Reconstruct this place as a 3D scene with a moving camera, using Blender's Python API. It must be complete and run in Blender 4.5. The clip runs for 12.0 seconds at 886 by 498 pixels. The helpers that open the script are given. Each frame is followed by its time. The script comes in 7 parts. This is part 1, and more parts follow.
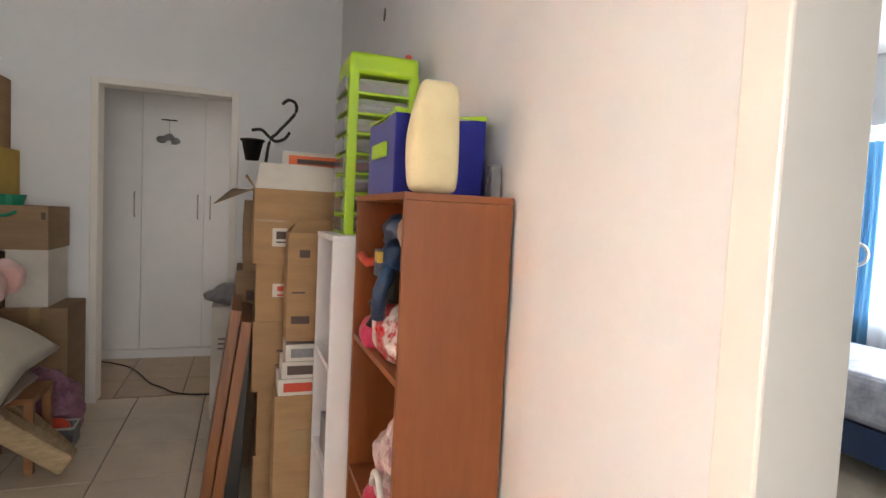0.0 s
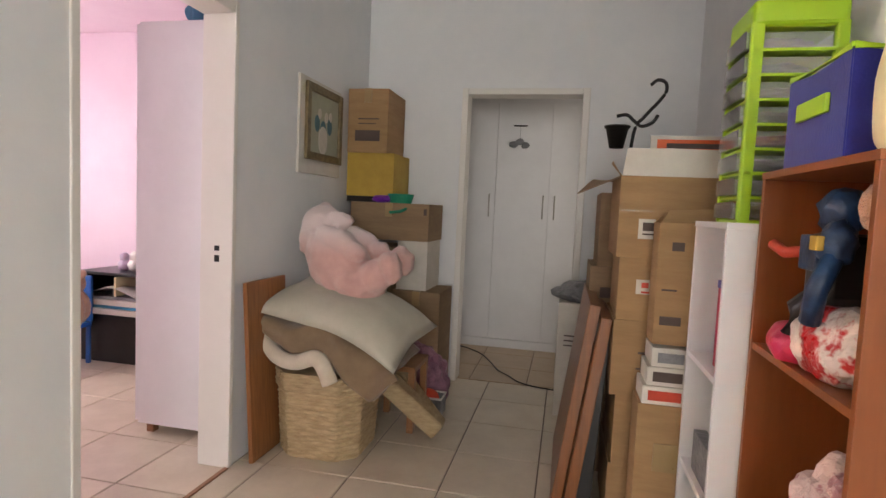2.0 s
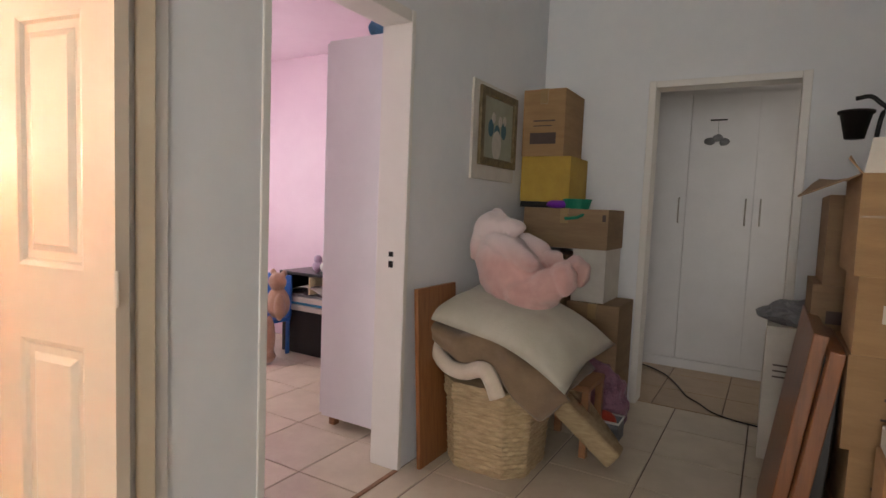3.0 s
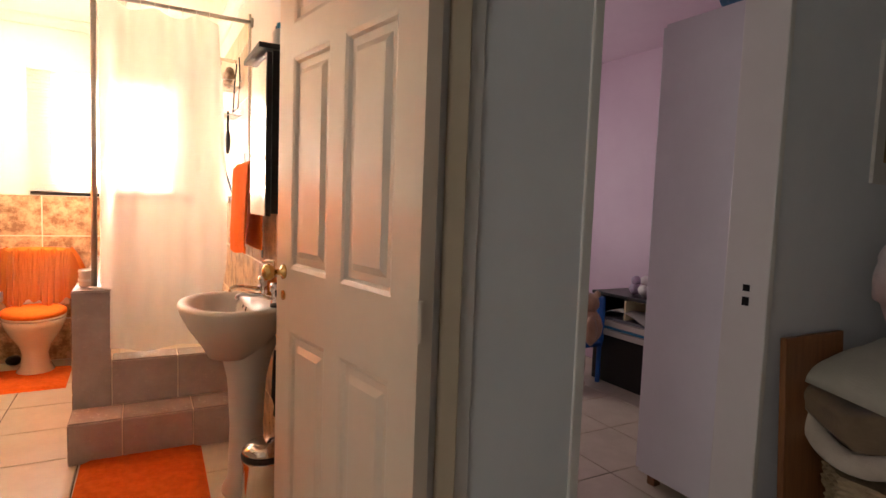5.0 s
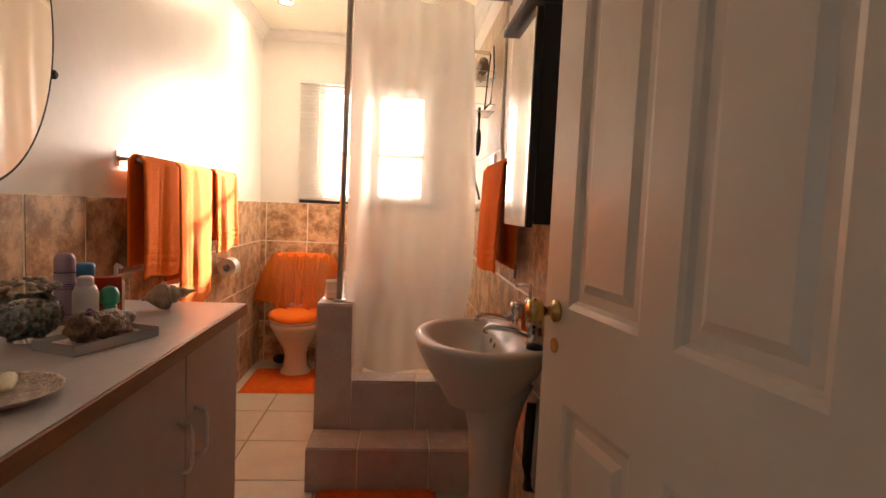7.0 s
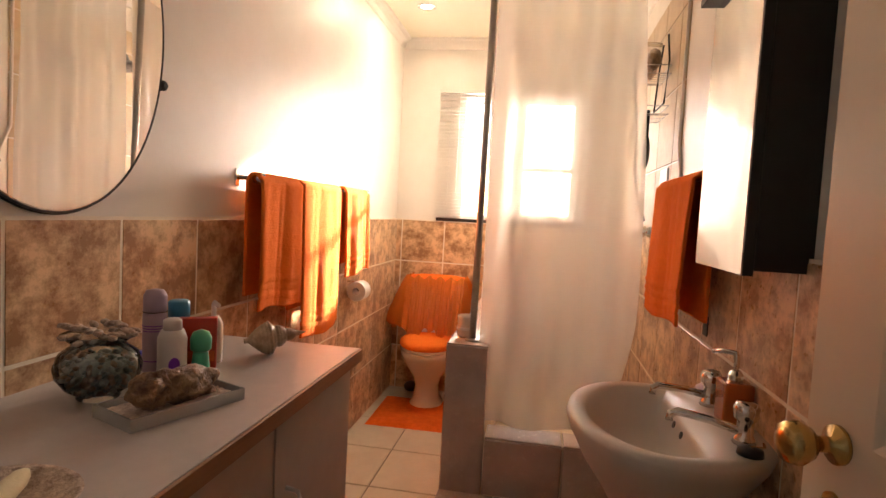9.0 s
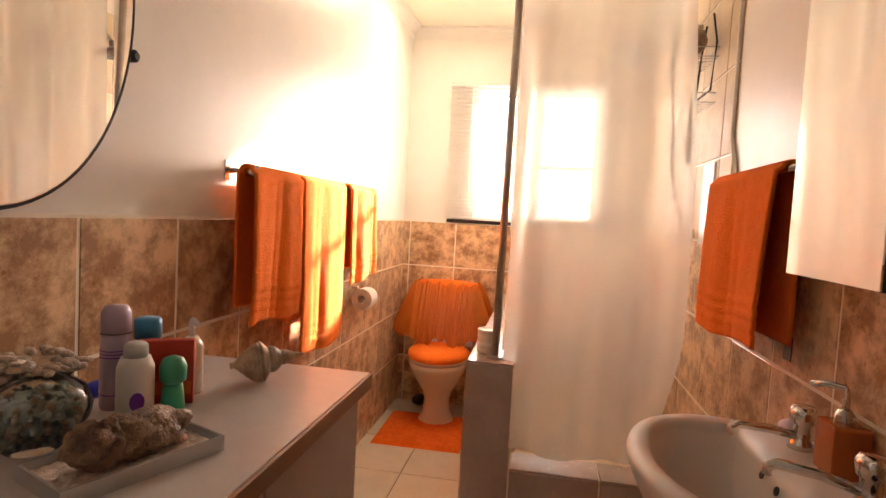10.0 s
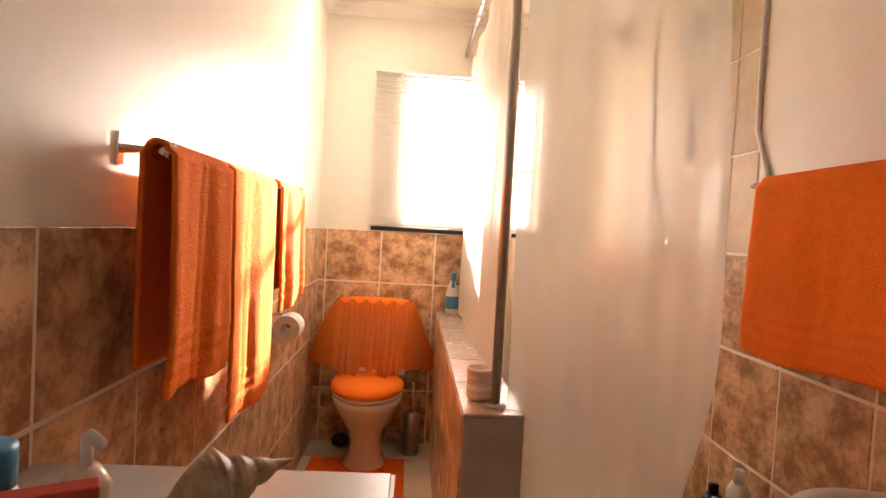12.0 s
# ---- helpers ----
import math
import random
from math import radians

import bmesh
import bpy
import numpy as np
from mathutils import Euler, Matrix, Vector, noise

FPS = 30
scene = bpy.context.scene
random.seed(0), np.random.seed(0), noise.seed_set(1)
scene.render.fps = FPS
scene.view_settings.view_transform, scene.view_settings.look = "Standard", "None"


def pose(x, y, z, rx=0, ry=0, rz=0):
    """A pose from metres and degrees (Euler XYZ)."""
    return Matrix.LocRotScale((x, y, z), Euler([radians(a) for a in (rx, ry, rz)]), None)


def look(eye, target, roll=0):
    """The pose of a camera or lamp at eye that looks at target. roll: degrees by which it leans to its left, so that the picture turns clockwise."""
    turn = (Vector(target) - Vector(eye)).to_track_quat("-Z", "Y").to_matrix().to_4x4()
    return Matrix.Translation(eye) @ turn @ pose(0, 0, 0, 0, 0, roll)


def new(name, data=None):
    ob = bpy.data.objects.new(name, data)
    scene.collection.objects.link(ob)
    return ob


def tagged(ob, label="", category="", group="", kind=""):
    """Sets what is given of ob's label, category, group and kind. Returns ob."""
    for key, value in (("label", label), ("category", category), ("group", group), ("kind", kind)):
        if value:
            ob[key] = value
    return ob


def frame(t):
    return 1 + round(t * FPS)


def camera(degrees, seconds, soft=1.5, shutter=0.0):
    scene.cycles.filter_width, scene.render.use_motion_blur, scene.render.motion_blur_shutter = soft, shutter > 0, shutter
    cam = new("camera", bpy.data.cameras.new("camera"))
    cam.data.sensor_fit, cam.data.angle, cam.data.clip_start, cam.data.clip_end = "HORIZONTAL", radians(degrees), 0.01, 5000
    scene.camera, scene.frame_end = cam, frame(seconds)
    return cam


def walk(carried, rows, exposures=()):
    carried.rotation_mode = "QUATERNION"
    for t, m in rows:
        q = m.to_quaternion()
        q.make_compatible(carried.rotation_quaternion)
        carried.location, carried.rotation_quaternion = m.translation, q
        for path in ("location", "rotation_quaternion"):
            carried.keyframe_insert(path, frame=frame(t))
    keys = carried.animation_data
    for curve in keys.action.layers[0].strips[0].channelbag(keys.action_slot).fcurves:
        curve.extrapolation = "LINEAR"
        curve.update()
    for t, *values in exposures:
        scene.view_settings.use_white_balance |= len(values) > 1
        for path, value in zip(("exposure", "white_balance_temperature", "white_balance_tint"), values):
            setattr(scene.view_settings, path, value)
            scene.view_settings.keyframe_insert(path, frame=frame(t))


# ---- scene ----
cam = camera(77.0, 12.0)
PATH = [
    (0, (1.025, 0.81, 1.319), (1.703, 2.688, 1.2), 2.8),
    (0.5, (0.98, 0.862, 1.278), (1.377, 2.818, 1.156), 2.7),
    (1, (0.942, 0.878, 1.243), (1.047, 2.871, 1.114), 2.7),
    (1.5, (0.918, 0.915, 1.231), (0.765, 2.905, 1.096), 2.6),
    (2, (0.875, 0.984, 1.239), (0.448, 2.932, 1.095), 2.6),
    (2.5, (0.863, 1.056, 1.255), (0.144, 2.916, 1.101), 2.5),
    (3, (0.845, 1.126, 1.247), (-0.165, 2.845, 1.093), 2.3),
    (3.2, (0.838, 1.16, 1.239), (-0.275, 2.815, 1.085), 2.3),
    (4.8, (0.553, 1.356, 1.262), (-1.157, 2.379, 1.1), 2.1),
    (5, (0.523, 1.369, 1.26), (-1.229, 2.321, 1.106), 2.1),
    (5.5, (0.36, 1.421, 1.261), (-1.49, 2.166, 1.109), 2.2),
    (6, (0.212, 1.438, 1.243), (-1.703, 1.992, 1.093), 2.3),
    (6.5, (0.041, 1.419, 1.232), (-1.92, 1.781, 1.086), 2.4),
    (7, (-0.118, 1.425, 1.241), (-2.106, 1.587, 1.094), 2.5),
    (7.5, (-0.255, 1.45, 1.248), (-2.25, 1.428, 1.107), 2.4),
    (9.3, (-0.595, 1.377, 1.287), (-2.559, 1.024, 1.162), 3.1),
    (9.5, (-0.635, 1.36, 1.283), (-2.599, 1.005, 1.158), 3.1),
    (10, (-0.792, 1.295, 1.272), (-2.759, 0.949, 1.155), 3.2),
    (10.5, (-0.985, 1.224, 1.272), (-2.955, 0.902, 1.161), 3.3),
    (11, (-1.123, 1.121, 1.248), (-3.101, 0.849, 1.146), 3.4),
    (11.5, (-1.205, 0.989, 1.247), (-3.201, 0.882, 1.162), 3.3),
    (12, (-1.249, 0.918, 1.255), (-3.245, 1.022, 1.188), 3.2),
]
walk(cam, [(t, look(eye, target, roll)) for t, eye, target, roll in PATH],
     exposures=[(0, 6.65), (1.0, 6.95), (1.5, 6.9), (2.5, 6.55), (3.2, 6.1), (4.8, 4.8), (5.5, 4.4), (6.5, 3.85), (7.5, 3.45), (9.5, 3.75), (10.5, 3.85), (12, 3.65)])

# ---- world, sun, window and fill light ----
SUN_WAY = Vector((1.0, -0.36, -0.30)).normalized()
world = bpy.data.worlds.new("sky_world")
scene.world = world
world.use_nodes = True
wn, wl = world.node_tree.nodes, world.node_tree.links
sky = wn.new("ShaderNodeTexSky")
sky.sky_type, sky.sun_disc = "NISHITA", False
sky.sun_elevation = math.asin(-SUN_WAY.z)
sky.sun_rotation = math.atan2(-SUN_WAY.x, -SUN_WAY.y)
wn["Background"].inputs["Strength"].default_value = 0.05
wl.new(sky.outputs["Color"], wn["Background"].inputs["Color"])


def lamp(name, kind, loc, way, power, color=(1, 1, 1), size=(1, 1), angle=0.5):
    data = bpy.data.lights.new(name, kind)
    data.energy, data.color = power, color
    if kind == "AREA":
        data.shape, data.size, data.size_y = "RECTANGLE", size[0], size[1]
    elif kind == "SUN":
        data.angle = radians(angle)
    ob = new(name, data)
    ob.matrix_world = look(loc, Vector(loc) + Vector(way))
    return ob


lamp("sun", "SUN", (-8, 4, 5), SUN_WAY, 5.0, (1.0, 0.85, 0.70), angle=2.0)
lamp("bathroom_window_light", "AREA", (-4.72, 0.94, 1.7), (1, 0, 0), 6.6, (1.0, 0.825, 0.765), (0.5, 0.95))
lamp("bathroom_side_window_light", "AREA", (-4.72, 1.47, 1.7), (1, 0, 0), 2.0, (1.0, 0.825, 0.765), (0.5, 0.95))
lamp("bedroom_window_light", "AREA", (5.22, 2.9, 1.4), (-1, 0, 0), 1.0, (0.93, 0.96, 1.0), (1.5, 1.4))
# Fill light for the hall, set in an added opening out of view.
lamp("unseen_south_fill_light", "AREA", (2.0, -2.96, 1.55), (0, 1, 0), 1.4, (1.0, 0.97, 0.94), (2.9, 1.4))
lamp("playroom_window_light", "AREA", (-3.62, 3.4, 1.5), (1, 0, 0), 0.44, (1.0, 0.95, 0.95), (1.5, 1.3))
lamp("ceiling_spot_light", "AREA", (-3.83, 0.66, 2.485), (0, 0, -1), 0.35, (1.0, 0.72, 0.48), (0.07, 0.07))
# Fill light in an unseen, added opening of the dressing room's side wall.
lamp("dressing_fill_light", "AREA", (1.93, 5.5, 1.45), (-1, 0, 0), 0.045, (1.0, 0.88, 0.74), (0.6, 1.0))


# ---- materials ----
def material(name, base, rough=0.5, metal=0.0, second=None, scale=8.0, fine=90.0, bump=0.15, spread=0.0, coat=0.0, sheen=0.0, stretch=(1, 1, 1), depth=0.004):
    """Two colours mixed by a coarse noise, a fine grain, and a bump."""
    m = bpy.data.materials.new(name)
    m.use_nodes = True
    n, l = m.node_tree.nodes, m.node_tree.links
    p = n["Principled BSDF"]
    p.inputs["Roughness"].default_value, p.inputs["Metallic"].default_value = rough, metal
    p.inputs["Coat Weight"].default_value = coat
    p.inputs["Sheen Weight"].default_value = sheen
    second = second or tuple(c * 0.88 for c in base)
    co = n.new("ShaderNodeTexCoord")
    mp = n.new("ShaderNodeMapping")
    mp.inputs["Scale"].default_value = stretch
    l.new(co.outputs["Object"], mp.inputs["Vector"])
    a = n.new("ShaderNodeTexNoise")
    a.inputs["Scale"].default_value, a.inputs["Detail"].default_value, a.inputs["Roughness"].default_value = scale, 5, 0.65
    b = n.new("ShaderNodeTexNoise")
    b.inputs["Scale"].default_value, b.inputs["Detail"].default_value = fine, 3
    l.new(mp.outputs["Vector"], a.inputs["Vector"])
    l.new(mp.outputs["Vector"], b.inputs["Vector"])
    r = n.new("ShaderNodeValToRGB")
    r.color_ramp.elements[0].position, r.color_ramp.elements[1].position = 0.36, 0.64
    r.color_ramp.elements[0].color, r.color_ramp.elements[1].color = (*second, 1), (*base, 1)
    l.new(a.outputs["Fac"], r.inputs["Fac"])
    hs = n.new("ShaderNodeHueSaturation")
    l.new(r.outputs["Color"], hs.inputs["Color"])
    if spread:
        info = n.new("ShaderNodeObjectInfo")
        mr = n.new("ShaderNodeMapRange")
        mr.inputs["To Min"].default_value, mr.inputs["To Max"].default_value = 1 - spread, 1 + spread
        l.new(info.outputs["Random"], mr.inputs["Value"])
        l.new(mr.outputs["Result"], hs.inputs["Value"])
        off = n.new("ShaderNodeVectorMath")
        off.operation = "SCALE"
        off.inputs[0].default_value = (7, 13, 29)
        l.new(info.outputs["Random"], off.inputs["Scale"])
        l.new(off.outputs["Vector"], mp.inputs["Location"])
    l.new(hs.outputs["Color"], p.inputs["Base Color"])
    mixr = n.new("ShaderNodeMapRange")
    mixr.inputs["To Min"].default_value, mixr.inputs["To Max"].default_value = max(0.02, rough - 0.08), min(1, rough + 0.08)
    l.new(b.outputs["Fac"], mixr.inputs["Value"])
    l.new(mixr.outputs["Result"], p.inputs["Roughness"])
    if bump:
        add = n.new("ShaderNodeMath")
        l.new(a.outputs["Fac"], add.inputs[0])
        l.new(b.outputs["Fac"], add.inputs[1])
        bp = n.new("ShaderNodeBump")
        bp.inputs["Strength"].default_value, bp.inputs["Distance"].default_value = bump, depth
        l.new(add.outputs["Value"], bp.inputs["Height"])
        l.new(bp.outputs["Normal"], p.inputs["Normal"])
    return m


def wood(name, base, dark, axis=2, rough=0.4, scale=3.0):
    s = [18, 18, 18]
    s[axis] = 1.2
    return material(name, base, rough, 0, dark, scale, 40, 0.08, 0.05, 0.1, stretch=tuple(s), depth=0.001)


def glassy(name, color=(1, 1, 1), rough=0.02, alpha=0.15):
    """Thin clear pane or plastic: see-through, with a sharp reflection that grows at grazing angles."""
    m = bpy.data.materials.new(name)
    m.use_nodes = True
    n, l = m.node_tree.nodes, m.node_tree.links
    out, p = n["Material Output"], n["Principled BSDF"]
    tr, gl, m1, m2, fr = n.new("ShaderNodeBsdfTransparent"), n.new("ShaderNodeBsdfGlossy"), n.new("ShaderNodeMixShader"), n.new("ShaderNodeMixShader"), n.new("ShaderNodeFresnel")
    p.inputs["Base Color"].default_value = (*color, 1)
    p.inputs["Roughness"].default_value = gl.inputs["Roughness"].default_value = rough
    tr.inputs["Color"].default_value = (*color, 1)
    fr.inputs["IOR"].default_value = 1.45
    m1.inputs["Fac"].default_value = alpha
    l.new(tr.outputs["BSDF"], m1.inputs[1])
    l.new(p.outputs["BSDF"], m1.inputs[2])
    l.new(fr.outputs["Fac"], m2.inputs["Fac"])
    l.new(m1.outputs["Shader"], m2.inputs[1])
    l.new(gl.outputs["BSDF"], m2.inputs[2])
    l.new(m2.outputs["Shader"], out.inputs["Surface"])
    return m


def sheet(name, color, see, back, rough=0.45, scale=6.0, bump=0.1, deep=0.01):
    """A thin cloth or plastic sheet that lets light through: part clear, part translucent, part diffuse."""
    m = material(name, color, rough, 0, tuple(c * 0.93 for c in color), scale, 60, bump, depth=deep)
    n, l = m.node_tree.nodes, m.node_tree.links
    p, out = n["Principled BSDF"], n["Material Output"]
    tl, tr, m1, m2 = n.new("ShaderNodeBsdfTranslucent"), n.new("ShaderNodeBsdfTransparent"), n.new("ShaderNodeMixShader"), n.new("ShaderNodeMixShader")
    tl.inputs["Color"].default_value = (*color, 1)
    m1.inputs["Fac"].default_value, m2.inputs["Fac"].default_value = back, see
    l.new(p.outputs["BSDF"], m1.inputs[1])
    l.new(tl.outputs["BSDF"], m1.inputs[2])
    l.new(m1.outputs["Shader"], m2.inputs[1])
    l.new(tr.outputs["BSDF"], m2.inputs[2])
    l.new(m2.outputs["Shader"], out.inputs["Surface"])
    return m


def glow(name, color, strength):
    m = bpy.data.materials.new(name)
    m.use_nodes = True
    p = m.node_tree.nodes["Principled BSDF"]
    p.inputs["Emission Color"].default_value, p.inputs["Emission Strength"].default_value = (*color, 1), strength
    return m


M_WALL = material("white_wall_paint", (0.76, 0.76, 0.76), 0.55, 0, (0.71, 0.72, 0.73), 2.5, 60, 0.12, depth=0.003)
M_BWALL = material("glossy_cream_wall_paint", (0.80, 0.76, 0.70), 0.4, 0, (0.77, 0.73, 0.665), 7.0, 13, 0.12, depth=0.005)
M_PINK = material("pink_wall_paint", (0.80, 0.62, 0.70), 0.6, 0, (0.76, 0.57, 0.66), 2, 70, 0.1)
M_CEIL = material("ceiling_paint", (0.80, 0.76, 0.62), 0.6, 0, (0.78, 0.73, 0.58), 2, 80, 0.08)
M_TRIM = material("gloss_trim_paint", (0.76, 0.73, 0.68), 0.35, 0, (0.73, 0.70, 0.65), 5, 50, 0.03, depth=0.001)
M_DOOR = material("cream_door_paint", (0.75, 0.64, 0.51), 0.33, 0, (0.72, 0.60, 0.47), 4, 55, 0.1, depth=0.002)
M_WHITE = material("white_melamine", (0.78, 0.77, 0.78), 0.4, 0, (0.74, 0.73, 0.74), 4, 70, 0.05)
M_GROUT = material("pale_grout", (0.86, 0.78, 0.66), 0.9, 0, (0.80, 0.71, 0.58), 20, 120, 0.2)
M_FGROUT = material("dark_floor_grout", (0.24, 0.19, 0.14), 0.9, 0, (0.17, 0.13, 0.10), 15, 120, 0.2)
M_TILE = material("brown_mottled_tile", (0.72, 0.48, 0.28), 0.3, 0, (0.31, 0.16, 0.075), 11, 60, 0.06, 0.10, 0.1, depth=0.002)
mottle = M_TILE.node_tree.nodes
mottle["Color Ramp"].color_ramp.elements[0].position, mottle["Color Ramp"].color_ramp.elements[1].position = 0.40, 0.60
mottle["Noise Texture"].inputs["Roughness"].default_value = 0.72
M_BEIGE = material("beige_shower_tile", (0.62, 0.50, 0.34), 0.55, 0, (0.53, 0.41, 0.27), 9, 50, 0.06, 0.06, 0.0)
M_GREYT = material("grey_marble_tile", (0.57, 0.49, 0.44), 0.25, 0, (0.48, 0.40, 0.35), 7, 50, 0.05, 0.04, 0.2)
M_FLOOR = material("cream_floor_tile", (0.66, 0.57, 0.44), 0.32, 0, (0.59, 0.50, 0.38), 6, 70, 0.05, 0.05, 0.1)
M_BCASE = material("cherry_melamine", (0.25, 0.072, 0.016), 0.45, 0, (0.225, 0.062, 0.013), 5, 40, 0.05, stretch=(9, 9, 1))
M_BEDGE = wood("cherry_edge", (0.32, 0.11, 0.035), (0.24, 0.08, 0.025))
M_CARD = material("kraft_cardboard", (0.36, 0.22, 0.105), 0.85, 0, (0.30, 0.18, 0.085), 4, 60, 0.15, 0.14, stretch=(1, 1, 6))
M_CARDD = material("dull_cardboard", (0.27, 0.18, 0.10), 0.85, 0, (0.22, 0.14, 0.08), 4, 60, 0.15, 0.1, stretch=(1, 1, 6))
M_CARDW = material("white_cardboard", (0.66, 0.62, 0.55), 0.8, 0, (0.58, 0.54, 0.48), 5, 60, 0.12, 0.05)
M_YELLOW = material("yellow_box_board", (0.48, 0.32, 0.05), 0.75, 0, (0.40, 0.25, 0.04), 5, 60, 0.1)
M_TAPE = material("brown_tape", (0.36, 0.24, 0.11), 0.3, 0, None, 8, 60, 0.05)
M_INK = material("dark_print", (0.09, 0.06, 0.05), 0.7, 0, None, 12, 80, 0.05)
M_LIME = material("lime_plastic", (0.42, 0.68, 0.02), 0.35, 0, (0.38, 0.62, 0.02), 5, 60, 0.04)
M_CLEAR = glassy("clear_plastic", (0.95, 0.96, 0.93), 0.10, 0.2)
M_BLUE = material("blue_felt", (0.015, 0.02, 0.26), 0.9, 0, (0.012, 0.015, 0.21), 12, 180, 0.3, sheen=0.3)
M_CREAM = material("cream_cloth", (0.78, 0.68, 0.42), 0.85, 0, (0.72, 0.61, 0.36), 8, 160, 0.3, sheen=0.2)
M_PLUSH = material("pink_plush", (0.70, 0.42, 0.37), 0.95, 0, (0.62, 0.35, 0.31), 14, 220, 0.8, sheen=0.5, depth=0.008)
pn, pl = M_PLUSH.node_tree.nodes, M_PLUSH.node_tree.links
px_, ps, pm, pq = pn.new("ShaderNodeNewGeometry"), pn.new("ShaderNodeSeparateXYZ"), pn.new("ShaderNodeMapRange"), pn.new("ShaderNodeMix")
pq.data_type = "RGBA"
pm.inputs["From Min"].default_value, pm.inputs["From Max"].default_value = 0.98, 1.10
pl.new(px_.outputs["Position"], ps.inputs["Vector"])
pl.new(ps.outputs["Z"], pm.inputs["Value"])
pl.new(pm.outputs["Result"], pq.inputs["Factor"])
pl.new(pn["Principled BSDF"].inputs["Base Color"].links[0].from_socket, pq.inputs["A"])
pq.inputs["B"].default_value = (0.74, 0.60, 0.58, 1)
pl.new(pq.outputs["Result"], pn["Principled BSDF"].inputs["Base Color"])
M_TAN = material("tan_plush", (0.50, 0.30, 0.20), 0.95, 0, (0.42, 0.24, 0.16), 14, 220, 0.8, sheen=0.4, depth=0.008)
M_CHAIR = material("blue_chair_plastic", (0.02, 0.12, 0.42), 0.4, 0, (0.018, 0.10, 0.36), 8, 60, 0.03)
M_PLUSHW = material("pale_plush", (0.70, 0.55, 0.53), 0.95, 0, (0.62, 0.47, 0.45), 14, 220, 0.8, sheen=0.5, depth=0.008)
M_PILLOW = material("sage_pillow_cotton", (0.50, 0.47, 0.38), 0.9, 0, (0.45, 0.42, 0.33), 7, 150, 0.35, sheen=0.2)
M_BROWNB = material("brown_blanket", (0.225, 0.155, 0.09), 0.95, 0, (0.175, 0.118, 0.068), 7, 150, 0.5, sheen=0.3)
M_CREAMB = material("cream_fleece", (0.66, 0.57, 0.45), 0.95, 0, (0.58, 0.49, 0.37), 10, 160, 0.6, sheen=0.3)
M_WICKER = material("woven_seagrass", (0.50, 0.38, 0.22), 0.8, 0, (0.36, 0.26, 0.14), 16, 70, 0.5, 0.1, stretch=(1, 1, 4), depth=0.006)
M_BOARD = wood("brown_board_wood", (0.30, 0.125, 0.042), (0.21, 0.08, 0.026))
M_PLANK = wood("varnished_plank", (0.27, 0.098, 0.03), (0.17, 0.06, 0.018), 2, 0.35, 2.0)
M_BLACK = material("black_plastic", (0.012, 0.011, 0.011), 0.35, 0, None, 6, 60, 0.05)
M_BLACKM = material("black_iron", (0.02, 0.018, 0.017), 0.5, 0.6, None, 20, 120, 0.2)
M_CHROME = material("chrome", (0.75, 0.73, 0.70), 0.12, 1.0, (0.68, 0.66, 0.63), 10, 60, 0.02)
M_ALU = material("dull_aluminium", (0.50, 0.47, 0.43), 0.35, 1.0, (0.42, 0.39, 0.36), 12, 70, 0.05)
M_BRASS = material("brass", (0.70, 0.47, 0.18), 0.22, 1.0, (0.55, 0.35, 0.12), 12, 60, 0.03)
M_MIRROR = material("mirror_silver", (0.88, 0.88, 0.86), 0.0, 1.0, (0.88, 0.88, 0.86), 3, 60, 0.0)
M_MIRROR.node_tree.nodes["Principled BSDF"].inputs["Roughness"].default_value = 0.01
for link in list(M_MIRROR.node_tree.links):
    if link.to_socket.name == "Roughness":
        M_MIRROR.node_tree.links.remove(link)
M_GLASS = glassy("window_glass", (1, 1, 1), 0.02, 0.02)
M_JAR = glassy("jar_glass", (0.95, 0.98, 0.97), 0.02, 0.02)
M_CURTAIN = sheet("shower_curtain_plastic", (0.84, 0.81, 0.74), 0.40, 0.55, 0.5, 5, 0.1)
M_CURTAINS = sheet("side_curtain_plastic", (0.84, 0.81, 0.74), 0.02, 0.72, 0.35, 5, 0.1)
M_TULLE = sheet("orange_tulle", (0.86, 0.26, 0.03), 0.34, 0.5, 0.8, 30, 0.4)
M_TOWEL = material("orange_terry", (0.92, 0.22, 0.03), 0.95, 0, (0.87, 0.19, 0.024), 40, 220, 0.8, depth=0.005)
M_MAT = material("orange_pile_mat", (0.80, 0.15, 0.02), 0.95, 0, (0.68, 0.11, 0.012), 30, 240, 0.7, depth=0.006)
for cloth in (M_TOWEL, M_MAT):
    cloth.node_tree.nodes["Principled BSDF"].inputs["Specular IOR Level"].default_value = 0.1
M_CERAM = material("ivory_ceramic", (0.74, 0.66, 0.55), 0.12, 0, (0.71, 0.62, 0.51), 3, 40, 0.02, coat=0.4)
M_BASIN = material("grey_white_ceramic", (0.68, 0.63, 0.57), 0.34, 0, (0.65, 0.60, 0.54), 3, 40, 0.02, coat=0.1)
M_TOP = material("grey_laminate", (0.54, 0.49, 0.465), 0.32, 0, (0.50, 0.45, 0.425), 20, 150, 0.06)
M_CAB = material("taupe_laminate", (0.49, 0.41, 0.36), 0.5, 0, (0.45, 0.37, 0.32), 8, 90, 0.06)
M_CABE = wood("counter_edge_wood", (0.30, 0.14, 0.06), (0.22, 0.10, 0.04), 0)
M_CURTB = sheet("blue_drape", (0.10, 0.26, 0.42), 0.0, 0.25, 0.8, 9, 0.3)
M_SHEER = sheet("white_sheer", (0.85, 0.87, 0.90), 0.3, 0.5, 0.8, 9, 0.2)
